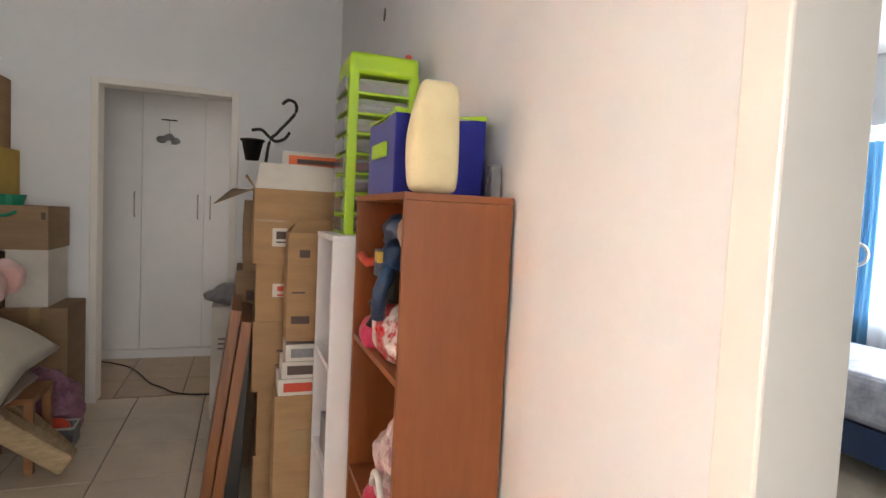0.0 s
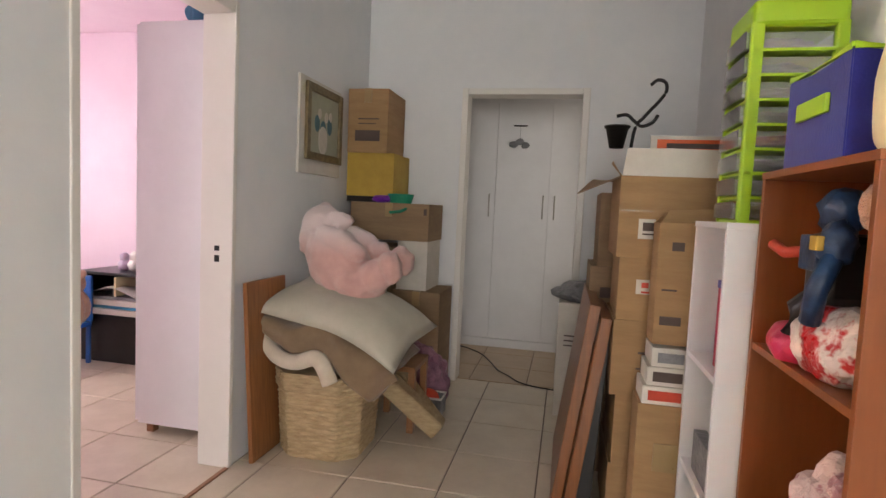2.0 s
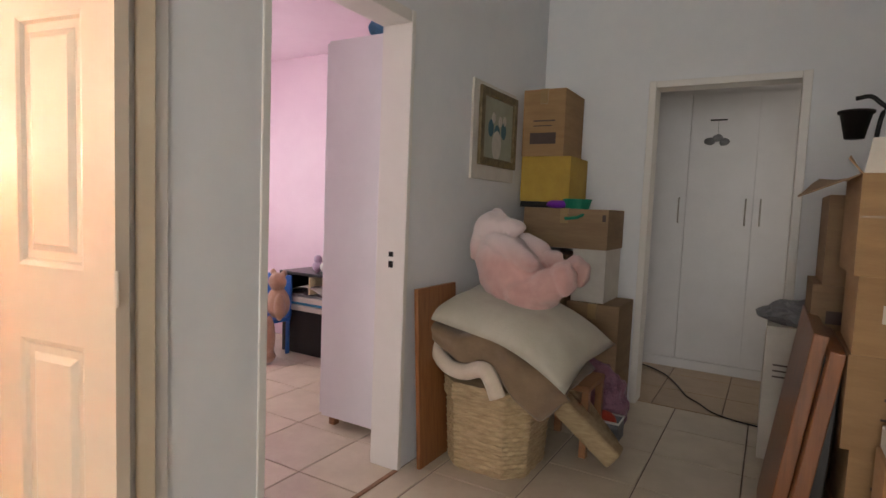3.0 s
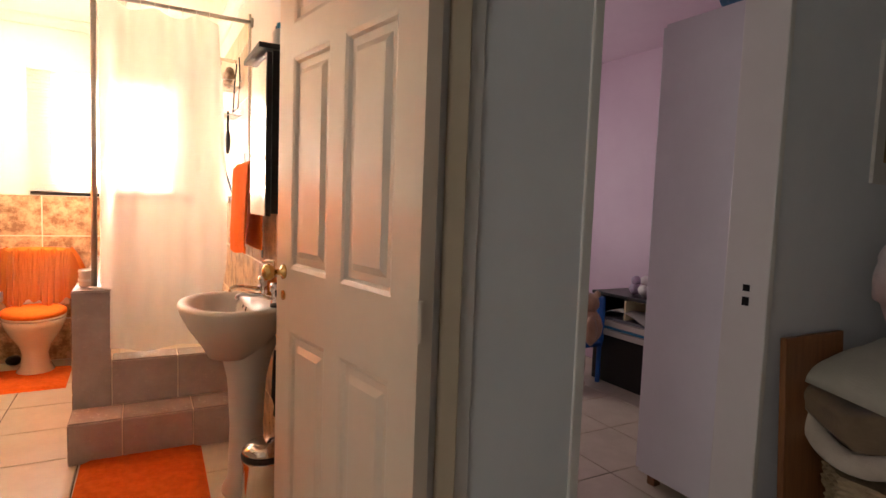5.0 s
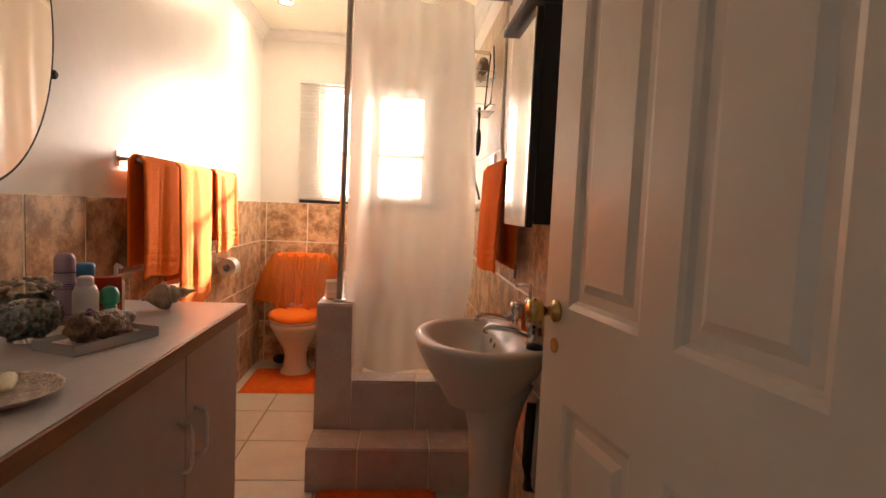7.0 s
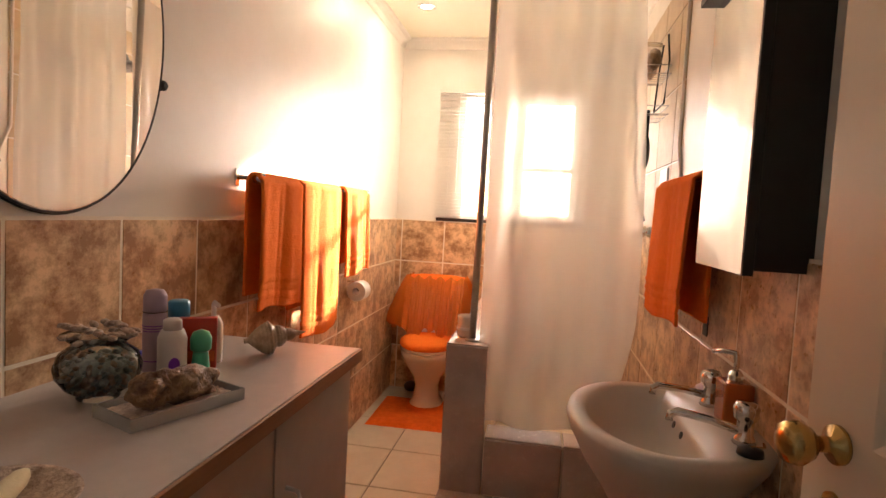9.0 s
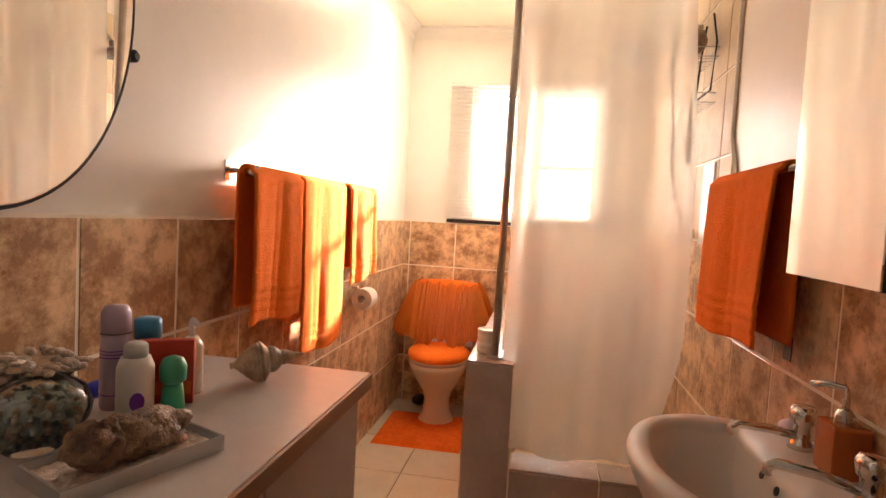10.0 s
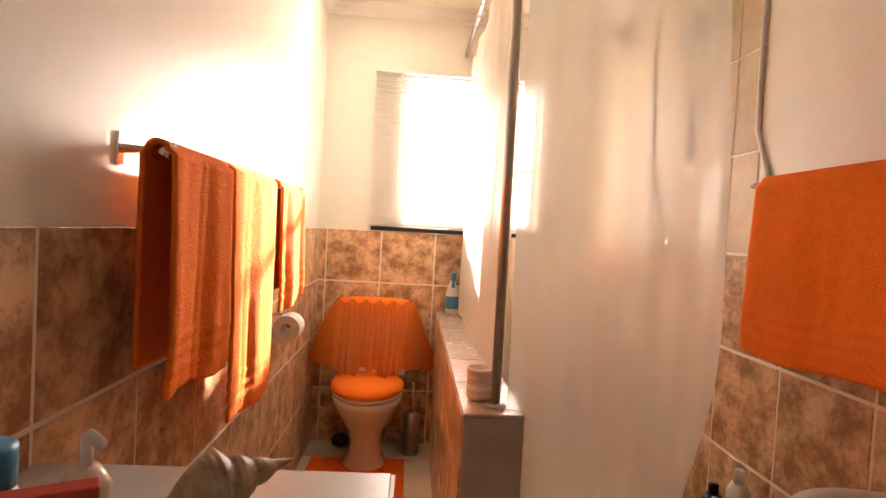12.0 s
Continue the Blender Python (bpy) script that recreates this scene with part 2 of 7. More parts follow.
M_BED = material("grey_damask_bedspread", (0.45, 0.46, 0.52), 0.6, 0, (0.26, 0.28, 0.34), 12, 90, 0.3)
M_NAVY = material("navy_valance", (0.02, 0.04, 0.10), 0.8, 0, None, 9, 90, 0.2)
M_CONCH = material("pale_conch", (0.50, 0.38, 0.26), 0.45, 0, (0.22, 0.145, 0.085), 26, 110, 0.5, depth=0.004)
M_SHELLB = material("brown_shell", (0.36, 0.25, 0.15), 0.5, 0, (0.16, 0.10, 0.06), 22, 90, 0.5, depth=0.006)
M_STONE = material("mottled_stone", (0.36, 0.22, 0.12), 0.5, 0, (0.11, 0.06, 0.035), 30, 120, 0.8, depth=0.008)
M_SHELLS = material("small_shells", (0.68, 0.55, 0.43), 0.5, 0, (0.36, 0.25, 0.18), 60, 160, 0.8, depth=0.006)
M_LAV = material("lavender_plastic", (0.50, 0.38, 0.50), 0.35, 0, None, 8, 60, 0.03)
M_GREEN = material("green_plastic", (0.06, 0.42, 0.24), 0.35, 0, None, 8, 60, 0.03)
M_CYAN = material("blue_cap_plastic", (0.05, 0.28, 0.50), 0.35, 0, None, 8, 60, 0.03)
M_REDC = material("red_card", (0.55, 0.05, 0.02), 0.5, 0, None, 8, 60, 0.05)
M_WPLAS = material("white_plastic", (0.76, 0.73, 0.68), 0.35, 0, None, 8, 60, 0.03)
M_PURPLE = material("purple_plastic", (0.20, 0.03, 0.42), 0.4, 0, None, 8, 60, 0.05)
M_GREENP = material("dark_green_plastic", (0.01, 0.22, 0.12), 0.4, 0, None, 8, 60, 0.05)
M_ORANGE = material("orange_print", (0.75, 0.12, 0.02), 0.5, 0, None, 8, 60, 0.05)
M_REDBAG = material("red_white_bag", (0.45, 0.008, 0.012), 0.3, 0, (0.66, 0.58, 0.54), 5, 60, 0.4, depth=0.02)
M_PINKBAG = material("pink_grey_bag", (0.62, 0.48, 0.46), 0.35, 0, (0.40, 0.20, 0.22), 8, 60, 0.4, depth=0.02)
for bag in (M_REDBAG, M_PINKBAG):
    stops = bag.node_tree.nodes["Color Ramp"].color_ramp.elements
    stops[0].position, stops[1].position = 0.48, 0.52
M_MAGENTA = material("magenta_box_print", (0.42, 0.015, 0.045), 0.4, 0, (0.52, 0.02, 0.10), 8, 60, 0.05)
M_GREYP = material("grey_plastic_bag", (0.25, 0.25, 0.26), 0.4, 0, (0.17, 0.17, 0.18), 12, 60, 0.5, depth=0.02)
M_LILAC = material("mauve_cellophane", (0.30, 0.14, 0.20), 0.3, 0, (0.16, 0.07, 0.11), 12, 60, 0.5, depth=0.02)
M_AMBER = glassy("amber_soap_plastic", (0.80, 0.25, 0.06), 0.08, 0.55)
M_PAPER = material("white_tissue", (0.80, 0.76, 0.70), 0.95, 0, None, 12, 120, 0.2)
M_GOLDF = material("antique_gold_frame", (0.20, 0.15, 0.075), 0.45, 0.3, (0.12, 0.09, 0.04), 30, 120, 0.4)
M_MOUNT = material("sage_picture_paper", (0.38, 0.38, 0.28), 0.8, 0, (0.33, 0.33, 0.24), 8, 80, 0.05)
M_TEAL = material("teal_paint_blot", (0.06, 0.14, 0.17), 0.8, 0, None, 20, 80, 0.05)
M_ROSE = material("white_paint_blot", (0.62, 0.57, 0.49), 0.8, 0, None, 20, 80, 0.05)
M_SPOT = glow("lamp_glow", (1.0, 0.9, 0.7), 12)
M_GRASS = material("outside_ground", (0.16, 0.15, 0.09), 0.95, 0, (0.10, 0.10, 0.05), 3, 30, 0.3)


# ---- building helpers ----
def rectangle_block(bm, x0, y0, z0, x1, y1, z1):
    """A block between two corners. Returns its vertices."""
    vs = [bm.verts.new((x, y, z)) for z in (z0, z1) for y in (y0, y1) for x in (x0, x1)]
    for f in ((0, 2, 3, 1), (4, 5, 7, 6), (0, 1, 5, 4), (2, 6, 7, 3), (0, 4, 6, 2), (1, 3, 7, 5)):
        bm.faces.new([vs[i] for i in f])
    return vs


def blocks(*rows, bevel=0.0, segments=2):
    bm = bmesh.new()
    for r in rows:
        rectangle_block(bm, *r)
    if bevel:
        bmesh.ops.bevel(bm, geom=bm.edges[:], offset=bevel, segments=segments, affect="EDGES", profile=0.6)
    return bm


def lathe(profile, steps=24, centre=(0, 0, 0), squash=(1, 1)):
    """A turned shape from (radius, height) pairs."""
    bm = bmesh.new()
    rings = []
    for r, z in profile:
        rings.append([bm.verts.new((centre[0] + squash[0] * max(r, 0.0004) * math.cos(a), centre[1] + squash[1] * max(r, 0.0004) * math.sin(a), centre[2] + z))
                      for a in (2 * math.pi * i / steps for i in range(steps))])
    for a, b in zip(rings, rings[1:]):
        for i in range(steps):
            bm.faces.new((a[i], a[(i + 1) % steps], b[(i + 1) % steps], b[i]))
    bm.faces.new(rings[0][::-1])
    bm.faces.new(rings[-1])
    return bm


def tube(points, radius, steps=10, bm=None):
    """A round bar along points."""
    bm = bm or bmesh.new()
    pts = [Vector(p) for p in points]
    rings = []
    for i, p in enumerate(pts):
        way = (pts[min(i + 1, len(pts) - 1)] - pts[max(i - 1, 0)]).normalized()
        side = way.cross(Vector((0, 0, 1)) if abs(way.z) < 0.9 else Vector((1, 0, 0))).normalized()
        up = side.cross(way)
        rings.append([bm.verts.new(p + radius * (math.cos(a) * side + math.sin(a) * up)) for a in (2 * math.pi * k / steps for k in range(steps))])
    for a, b in zip(rings, rings[1:]):
        for k in range(steps):
            bm.faces.new((a[k], a[(k + 1) % steps], b[(k + 1) % steps], b[k]))
    bm.faces.new(rings[0][::-1])
    bm.faces.new(rings[-1])
    return bm


def curved(points, n=6):
    """A smooth run of points through the given ones."""
    p = [Vector(q) for q in points]
    p = [2 * p[0] - p[1]] + p + [2 * p[-1] - p[-2]]
    run = []
    for a, b, c, d in zip(p, p[1:], p[2:], p[3:]):
        for i in range(n):
            t = i / n
            run.append(0.5 * (2 * b + (c - a) * t + (2 * a - 5 * b + 4 * c - d) * t * t + (3 * b - a - 3 * c + d) * t ** 3))
    return run + [p[-2]]


def grid(nu, nv, place):
    """A sheet of nu by nv cells, each corner at place(u, v)."""
    bm = bmesh.new()
    vs = [[bm.verts.new(place(i / nu, j / nv)) for j in range(nv + 1)] for i in range(nu + 1)]
    for i in range(nu):
        for j in range(nv):
            bm.faces.new((vs[i][j], vs[i + 1][j], vs[i + 1][j + 1], vs[i][j + 1]))
    return bm


def ball(bm, centre, radii, rough=0.0, seed=0.0, turn=None, level=3):
    """An ellipsoid, lumpy by rough, added to bm."""
    vs = bmesh.ops.create_icosphere(bm, subdivisions=level, radius=1)["verts"]
    for v in vs:
        p = v.co.copy()
        k = 1 + rough * noise.noise(p * 2.2 + Vector((seed, seed, seed)))
        p = Vector((p.x * radii[0], p.y * radii[1], p.z * radii[2])) * k
        if turn:
            p.rotate(turn)
        v.co = p + Vector(centre)
    return bm


def smooth(ob):
    for f in ob.data.polygons:
        f.use_smooth = True
    return ob


def mesh_of(name, bm, mat):
    bmesh.ops.recalc_face_normals(bm, faces=bm.faces[:])
    me = bpy.data.meshes.new(name)
    bm.to_mesh(me)
    bm.free()
    me.materials.append(mat)
    return me


def part(name, bm, mat, parent=None, label="", soft=False):
    ob = new(name, mesh_of(name, bm, mat))
    if parent:
        ob.parent = parent
        if not parent.parent:
            ob.matrix_parent_inverse = Matrix.Translation(-parent.location)
    if label:
        ob["label"] = label
    return smooth(ob) if soft else ob


def thing(name, base, label, category, group=""):
    ob = new(name)
    ob.empty_display_size = 0.1
    ob.location = base
    return tagged(ob, label, category, group)


def single(name, bm, mat, label, category, group="", soft=False):
    return tagged(part(name, bm, mat, None, "", soft), label, category, group)


def setting(name, bm, mat, label, category):
    return tagged(part(name, bm, mat), label, category, "", "structure")


def thick(ob, t, offset=0.0):
    md = ob.modifiers.new("thickness", "SOLIDIFY")
    md.thickness, md.offset = t, offset
    return ob


def rounded(ob, w, n=2):
    md = ob.modifiers.new("edges", "BEVEL")
    md.width, md.segments, md.limit_method = w, n, "ANGLE"
    return ob


# ---- the large structure ----
LEFT, RIGHT, END = -0.59, 1.655, 4.89          # faces of the hall's walls
B_LEFT, B_RIGHT, B_BACK = 0.37, 1.92, -4.467   # faces of the bathroom's walls
W = 0.14
TALL, B_TALL = 2.90, 2.50

setting("wall_hall_west", blocks((LEFT - W, -3.0, 0, LEFT, 0.975, TALL), (LEFT - W, 1.955, 0, LEFT, 2.405, TALL), (LEFT - W, 3.225, 0, LEFT, END, TALL),
                                 (LEFT - W, 0.975, 2.05, LEFT, 1.955, TALL), (LEFT - W, 2.405, 2.06, LEFT, 3.225, TALL)), M_WALL,
        "white painted plaster hall wall with two door openings", "wall")
setting("wall_hall_north", blocks((-0.99, END, 0, 0.15, END + 0.13, TALL), (0.94, END, 0, 2.04, END + 0.13, TALL), (0.15, END, 2.045, 0.94, END + 0.13, TALL)), M_WALL,
        "white painted plaster wall with an open doorway", "wall")
setting("wall_hall_east", blocks((RIGHT, 1.33, 0, RIGHT + W, END, TALL), (RIGHT, 0.0, 0, RIGHT + W, 0.40, TALL), (RIGHT, 0.40, 2.06, RIGHT + W, 1.33, TALL)), M_WALL,
        "white painted plaster hall wall behind the shelves", "wall")
# Invented room south of the hall, out of view, to let light in.
setting("wall_unseen_south", blocks((LEFT - W, -3.14, 0, 0.5, -3.0, TALL), (3.5, -3.14, 0, 4.14, -3.0, TALL), (0.5, -3.14, 0, 3.5, -3.0, 0.85), (0.5, -3.14, 2.3, 3.5, -3.0, TALL)), M_WALL,
        "plain white wall added out of view, with a wide light opening", "wall")
setting("wall_unseen_east", blocks((4.0, -3.0, 0, 4.14, -0.14, TALL)), M_WALL, "plain white wall of the added unseen room", "wall")
setting("wall_unseen_north", blocks((RIGHT + W, -0.14, 0, 4.14, 0.0, TALL)), M_WALL, "plain white wall of the added unseen room", "wall")
setting("ceiling_unseen", blocks((RIGHT + W + 0.001, -3.14, TALL, 4.14, 0.0, TALL + 0.1)), M_WALL, "flat white painted ceiling of the added unseen room", "ceiling")
setting("floor_lounge", blocks((RIGHT + 0.001, -3.14, -0.08, 4.14, 0.0, 0.0)), M_FLOOR, "cream tiled floor of the added unseen room", "floor")
setting("ceiling_hall", blocks((LEFT - W, -3.14, TALL, RIGHT + W, END + 0.13, TALL + 0.1)), M_WALL, "flat white painted ceiling of the hall", "ceiling")

# far dressing room behind the hall's end
setting("wall_dressing_west", blocks((-0.99, END + 0.13, 0, -0.85, 6.75, 2.6)), M_WALL, "plain white wall of the dressing room", "wall")
# East wall's opening is added, out of view, to hold the fill light.
setting("wall_dressing_east", blocks((1.90, END + 0.13, 0, 2.04, 5.2, 2.6), (1.90, 5.8, 0, 2.04, 6.75, 2.6), (1.90, 5.2, 0, 2.04, 5.8, 0.95), (1.90, 5.2, 1.95, 2.04, 5.8, 2.6)), M_WALL, "plain white wall of the dressing room with an added light opening", "wall")
setting("wall_dressing_north", blocks((-0.99, 6.61, 0, 2.04, 6.75, 2.6)), M_WALL, "plain white wall behind the wardrobe", "wall")
setting("ceiling_dressing", blocks((-0.99, END + 0.13, 2.6, 2.04, 6.75, 2.7)), M_WALL, "flat white painted ceiling", "ceiling")

# play room through the second opening
setting("wall_playroom_north", blocks((-3.74, 4.78, 0, LEFT - W, 4.92, B_TALL)), M_PINK, "pink painted plaster wall", "wall")
setting("wall_playroom_west", blocks((-3.74, 2.06, 0, -3.60, 2.6, B_TALL), (-3.74, 4.2, 0, -3.60, 4.78, B_TALL), (-3.74, 2.6, 0, -3.60, 4.2, 0.85), (-3.74, 2.6, 2.1, -3.60, 4.2, B_TALL)), M_PINK,
        "pink painted plaster wall with a window opening", "wall")
setting("ceiling_playroom", blocks((-3.74, 2.06, B_TALL, LEFT - W, 4.92, B_TALL + 0.1)), M_PINK, "pink tinted flat ceiling", "ceiling")
setting("wall_playroom_lining", blocks((-3.60, B_RIGHT + W, 0, LEFT - W, B_RIGHT + W + 0.02, B_TALL)), M_PINK, "pink painted plaster wall", "wall")

# bedroom through the east opening
setting("wall_bedroom_east", blocks((5.2, 0.0, 0, 5.34, 2.1, 2.6), (5.2, 3.7, 0, 5.34, 5.0, 2.6), (5.2, 2.1, 0, 5.34, 3.7, 0.75), (5.2, 2.1, 2.1, 5.34, 3.7, 2.6)), M_WALL,
        "pale painted bedroom wall with a window opening", "wall")
setting("wall_bedroom_north", blocks((RIGHT + W, 4.86, 0, 5.2, 5.0, 2.6)), M_WALL, "pale painted bedroom wall", "wall")
setting("wall_bedroom_south", blocks((RIGHT + W, 0.0, 0, 5.2, 0.14, 2.6)), M_WALL, "pale painted bedroom wall", "wall")
setting("ceiling_bedroom", blocks((RIGHT + W, 0.0, 2.6, 5.34, 5.0, 2.7)), M_WALL, "flat white painted bedroom ceiling", "ceiling")

# bathroom shell
WIN = (0.84, 1.62, 1.27, 2.11)                 # y0, y1, z0, z1 of the window opening
wall_bs = setting("wall_bathroom_south", blocks((B_BACK - W, B_LEFT - W, 0, LEFT - W, B_LEFT, B_TALL)), M_BWALL, "glossy cream painted bathroom wall above brown tiles", "wall")
wall_bn = setting("wall_bathroom_north", blocks((B_BACK - W, B_RIGHT, 0, LEFT - W, B_RIGHT + W, B_TALL)), M_BWALL, "glossy cream painted bathroom wall above brown tiles", "wall")
wall_bw = setting("wall_bathroom_west", blocks((B_BACK - W, B_LEFT, 0, B_BACK, WIN[0], B_TALL), (B_BACK - W, WIN[1], 0, B_BACK, B_RIGHT, B_TALL),
                                               (B_BACK - W, WIN[0], 0, B_BACK, WIN[1], WIN[2]), (B_BACK - W, WIN[0], WIN[3], B_BACK, WIN[1], B_TALL)), M_BWALL,
                  "cream painted bathroom wall with the window above brown tiles", "wall")
setting("ceiling_bathroom", blocks((B_BACK - W, B_LEFT - W, B_TALL, LEFT - W, B_RIGHT + W, B_TALL + 0.1)), M_CEIL, "cream painted bathroom ceiling", "ceiling")
cove = bmesh.new()
for (ax, ay), (bx, by), (nx, ny) in (((B_BACK, B_LEFT), (B_BACK, B_RIGHT), (1, 0)), ((B_BACK, B_LEFT), (LEFT - W, B_LEFT), (0, 1)), ((B_BACK, B_RIGHT), (LEFT - W, B_RIGHT), (0, -1))):
    prof = [(0.0, -0.065), (0.012, -0.06), (0.022, -0.035), (0.038, -0.018), (0.06, -0.010), (0.065, 0.0)]
    ra = [cove.verts.new((ax + nx * d, ay + ny * d, B_TALL + z)) for d, z in prof]
    rb = [cove.verts.new((bx + nx * d, by + ny * d, B_TALL + z)) for d, z in prof]
    for i in range(len(prof) - 1):
        cove.faces.new((ra[i], rb[i], rb[i + 1], ra[i + 1]))
setting("trim_bathroom_cornice", cove, M_BWALL, "white moulded plaster cornice round the ceiling", "cornice")

# floors (the tiles themselves come last)
floor_hall = setting("floor_hall", blocks((LEFT, -3.14, -0.08, RIGHT, END + 0.065, -0.006)), M_FGROUT, "cream ceramic floor tiles with dark joints", "floor")
floor_dress = setting("floor_dressing", blocks((-0.99, END + 0.065, -0.08, 2.04, 6.75, -0.006)), M_FGROUT, "tan ceramic floor tiles with dark joints", "floor")
floor_play = setting("floor_playroom", blocks((-3.74, B_RIGHT + W, -0.08, LEFT, 4.92, -0.006)), M_FGROUT, "cream ceramic floor tiles with dark joints", "floor")
floor_bath = setting("floor_bathroom", blocks((B_BACK, B_LEFT, -0.08, LEFT, B_RIGHT + W, -0.006)), M_FGROUT, "cream ceramic bathroom floor tiles with dark joints", "floor")
setting("floor_bedroom", blocks((RIGHT, 0.0, -0.08, 5.34, 5.0, 0.0)), M_FLOOR, "cream tiled bedroom floor", "floor")
setting("ground", blocks((-300, -300, -0.35, 300, 300, -0.2)), M_GRASS, "dry open ground outside the house", "ground")


def door_trim(name, rows, label):
    ob = setting(name, blocks(*rows), M_TRIM, label, "door frame")
    rounded(ob, 0.005)
    return ob


# architraves and linings
door_trim("trim_bathroom_door", [(LEFT - W - 0.012, 1.937, 0, LEFT + 0.016, 2.012, 2.09), (LEFT - W - 0.012, 0.925, 0, LEFT + 0.016, 0.99, 2.09), (LEFT - W - 0.01, 0.99, 2.032, LEFT + 0.014, 1.937, 2.088)],
          "cream gloss painted timber door frame")
door_trim("trim_bathroom_architrave", [(LEFT + 0.0, 2.013, 0, LEFT + 0.012, 2.06, 2.14)], "white painted flat architrave")
M_CGLOSS = material("cream_gloss_paint", (0.74, 0.62, 0.45), 0.18, 0, (0.70, 0.58, 0.41), 5, 50, 0.06, depth=0.002)
stile = setting("trim_bathroom_stile", blocks((LEFT + 0.0165, 1.958, 0, LEFT + 0.034, 2.012, 2.10)), M_CGLOSS, "glossy cream painted door frame edge", "door frame")
rounded(stile, 0.012, 4)
door_trim("trim_playroom_door", [(LEFT - W - 0.01, 3.207, 0, LEFT + 0.012, 3.238, 2.10), (LEFT - W - 0.01, 2.385, 0, LEFT + 0.006, 2.42, 2.10), (LEFT - W - 0.008, 2.42, 2.045, LEFT + 0.01, 3.207, 2.098)],
          "white gloss painted timber door frame")
door_trim("trim_dressing_door", [(0.112, END - 0.016, 0, 0.156, END + 0.14, 2.086), (0.934, END - 0.016, 0, 0.982, END + 0.14, 2.086), (0.156, END - 0.014, 2.043, 0.934, END + 0.14, 2.084)],
          "white painted timber door frame")
door_trim("trim_bedroom_door", [(RIGHT - 0.014, 1.318, 0, RIGHT + W + 0.004, 1.39, 2.10), (RIGHT - 0.014, 0.35, 0, RIGHT + W + 0.01, 0.42, 2.10), (RIGHT - 0.012, 0.42, 2.045, RIGHT + W + 0.004, 1.318, 2.098)],
          "white gloss painted timber door frame")
setting("trim_playroom_threshold", blocks((LEFT - 0.008, 2.42, -0.004, LEFT + 0.012, 3.21, 0.006)), M_CABE, "thin dark wooden threshold strip", "threshold")

# bathroom window
win = tagged(new("window_1"), "white steel window with two panes a side", "window", "", "structure")
win.location = (B_BACK - 0.07, 1.21, WIN[2])
for y0, y1 in ((WIN[0], 1.195), (1.225, WIN[1])):
    part("window_frame", blocks((B_BACK - 0.09, y0, WIN[2], B_BACK - 0.05, y0 + 0.035, WIN[3]), (B_BACK - 0.09, y1 - 0.035, WIN[2], B_BACK - 0.05, y1, WIN[3]),
                                (B_BACK - 0.088, y0 + 0.035, WIN[2], B_BACK - 0.052, y1 - 0.035, WIN[2] + 0.04), (B_BACK - 0.088, y0 + 0.035, WIN[3] - 0.04, B_BACK - 0.052, y1 - 0.035, WIN[3]),
                                (B_BACK - 0.088, y0 + 0.035, 1.612, B_BACK - 0.052, y1 - 0.035, 1.64)), M_TRIM, win)
    for z0, z1 in ((WIN[2] + 0.04, 1.612), (1.64, WIN[3] - 0.04)):
        pane = part("pane", blocks((B_BACK - 0.072, y0 + 0.03, z0 - 0.004, B_BACK - 0.068, y1 - 0.03, z1 + 0.004)), M_GLASS, win)
        pane.visible_shadow = False
part("mullion", blocks((B_BACK - 0.095, 1.195, WIN[2], B_BACK - 0.045, 1.225, WIN[3])), M_TRIM, win)
part("window_sill", blocks((B_BACK - 0.05, 0.665, WIN[2] - 0.035, B_BACK + 0.025, 1.75, WIN[2] - 0.012), bevel=0.004), M_BLACK, win, "dark slate window sill")

# panels added outside the other windows, unseen, to keep the sky's light out
for nm, row in (("window_sky_cover_playroom", (-3.73, 2.6, 0.85, -3.715, 4.2, 2.1)), ("window_sky_cover_bedroom", (5.315, 2.1, 0.75, 5.33, 3.7, 2.1)), ("window_sky_cover_dressing", (2.015, 5.2, 0.95, 2.03, 5.8, 1.95)), ("window_sky_cover_south", (0.5, -3.13, 0.85, 3.5, -3.115, 2.3))):
    setting(nm, blocks(row), M_WHITE, "plain white unseen panel that keeps sky light out", "blind")
# frames of the other windows; the south and dressing room ones are added, unseen
for nm, rows in (("window_2", [(-3.70, 2.6, 0.85, -3.64, 2.65, 2.1), (-3.70, 4.15, 0.85, -3.64, 4.2, 2.1), (-3.70, 2.65, 2.05, -3.64, 4.15, 2.1), (-3.70, 2.65, 0.85, -3.64, 4.15, 0.9)]),
                 ("window_3", [(5.24, 2.1, 0.75, 5.3, 2.15, 2.1), (5.24, 3.65, 0.75, 5.3, 3.7, 2.1), (5.24, 2.15, 2.05, 5.3, 3.65, 2.1), (5.24, 2.15, 0.75, 5.3, 3.65, 0.8)]),
                 ("window_5_added", [(1.95, 5.2, 0.95, 2.0, 5.24, 1.95), (1.95, 5.76, 0.95, 2.0, 5.8, 1.95), (1.95, 5.24, 0.95, 2.0, 5.76, 0.99), (1.95, 5.24, 1.91, 2.0, 5.76, 1.95)]),
                 ("window_4_added", [(0.5, -3.1, 0.85, 0.55, -3.04, 2.3), (3.45, -3.1, 0.85, 3.5, -3.04, 2.3), (0.55, -3.1, 2.25, 3.45, -3.04, 2.3), (0.55, -3.1, 0.85, 3.45, -3.04, 0.9)])):
    setting(nm, blocks(*rows), M_TRIM, "plain white window frame, out of view", "window")


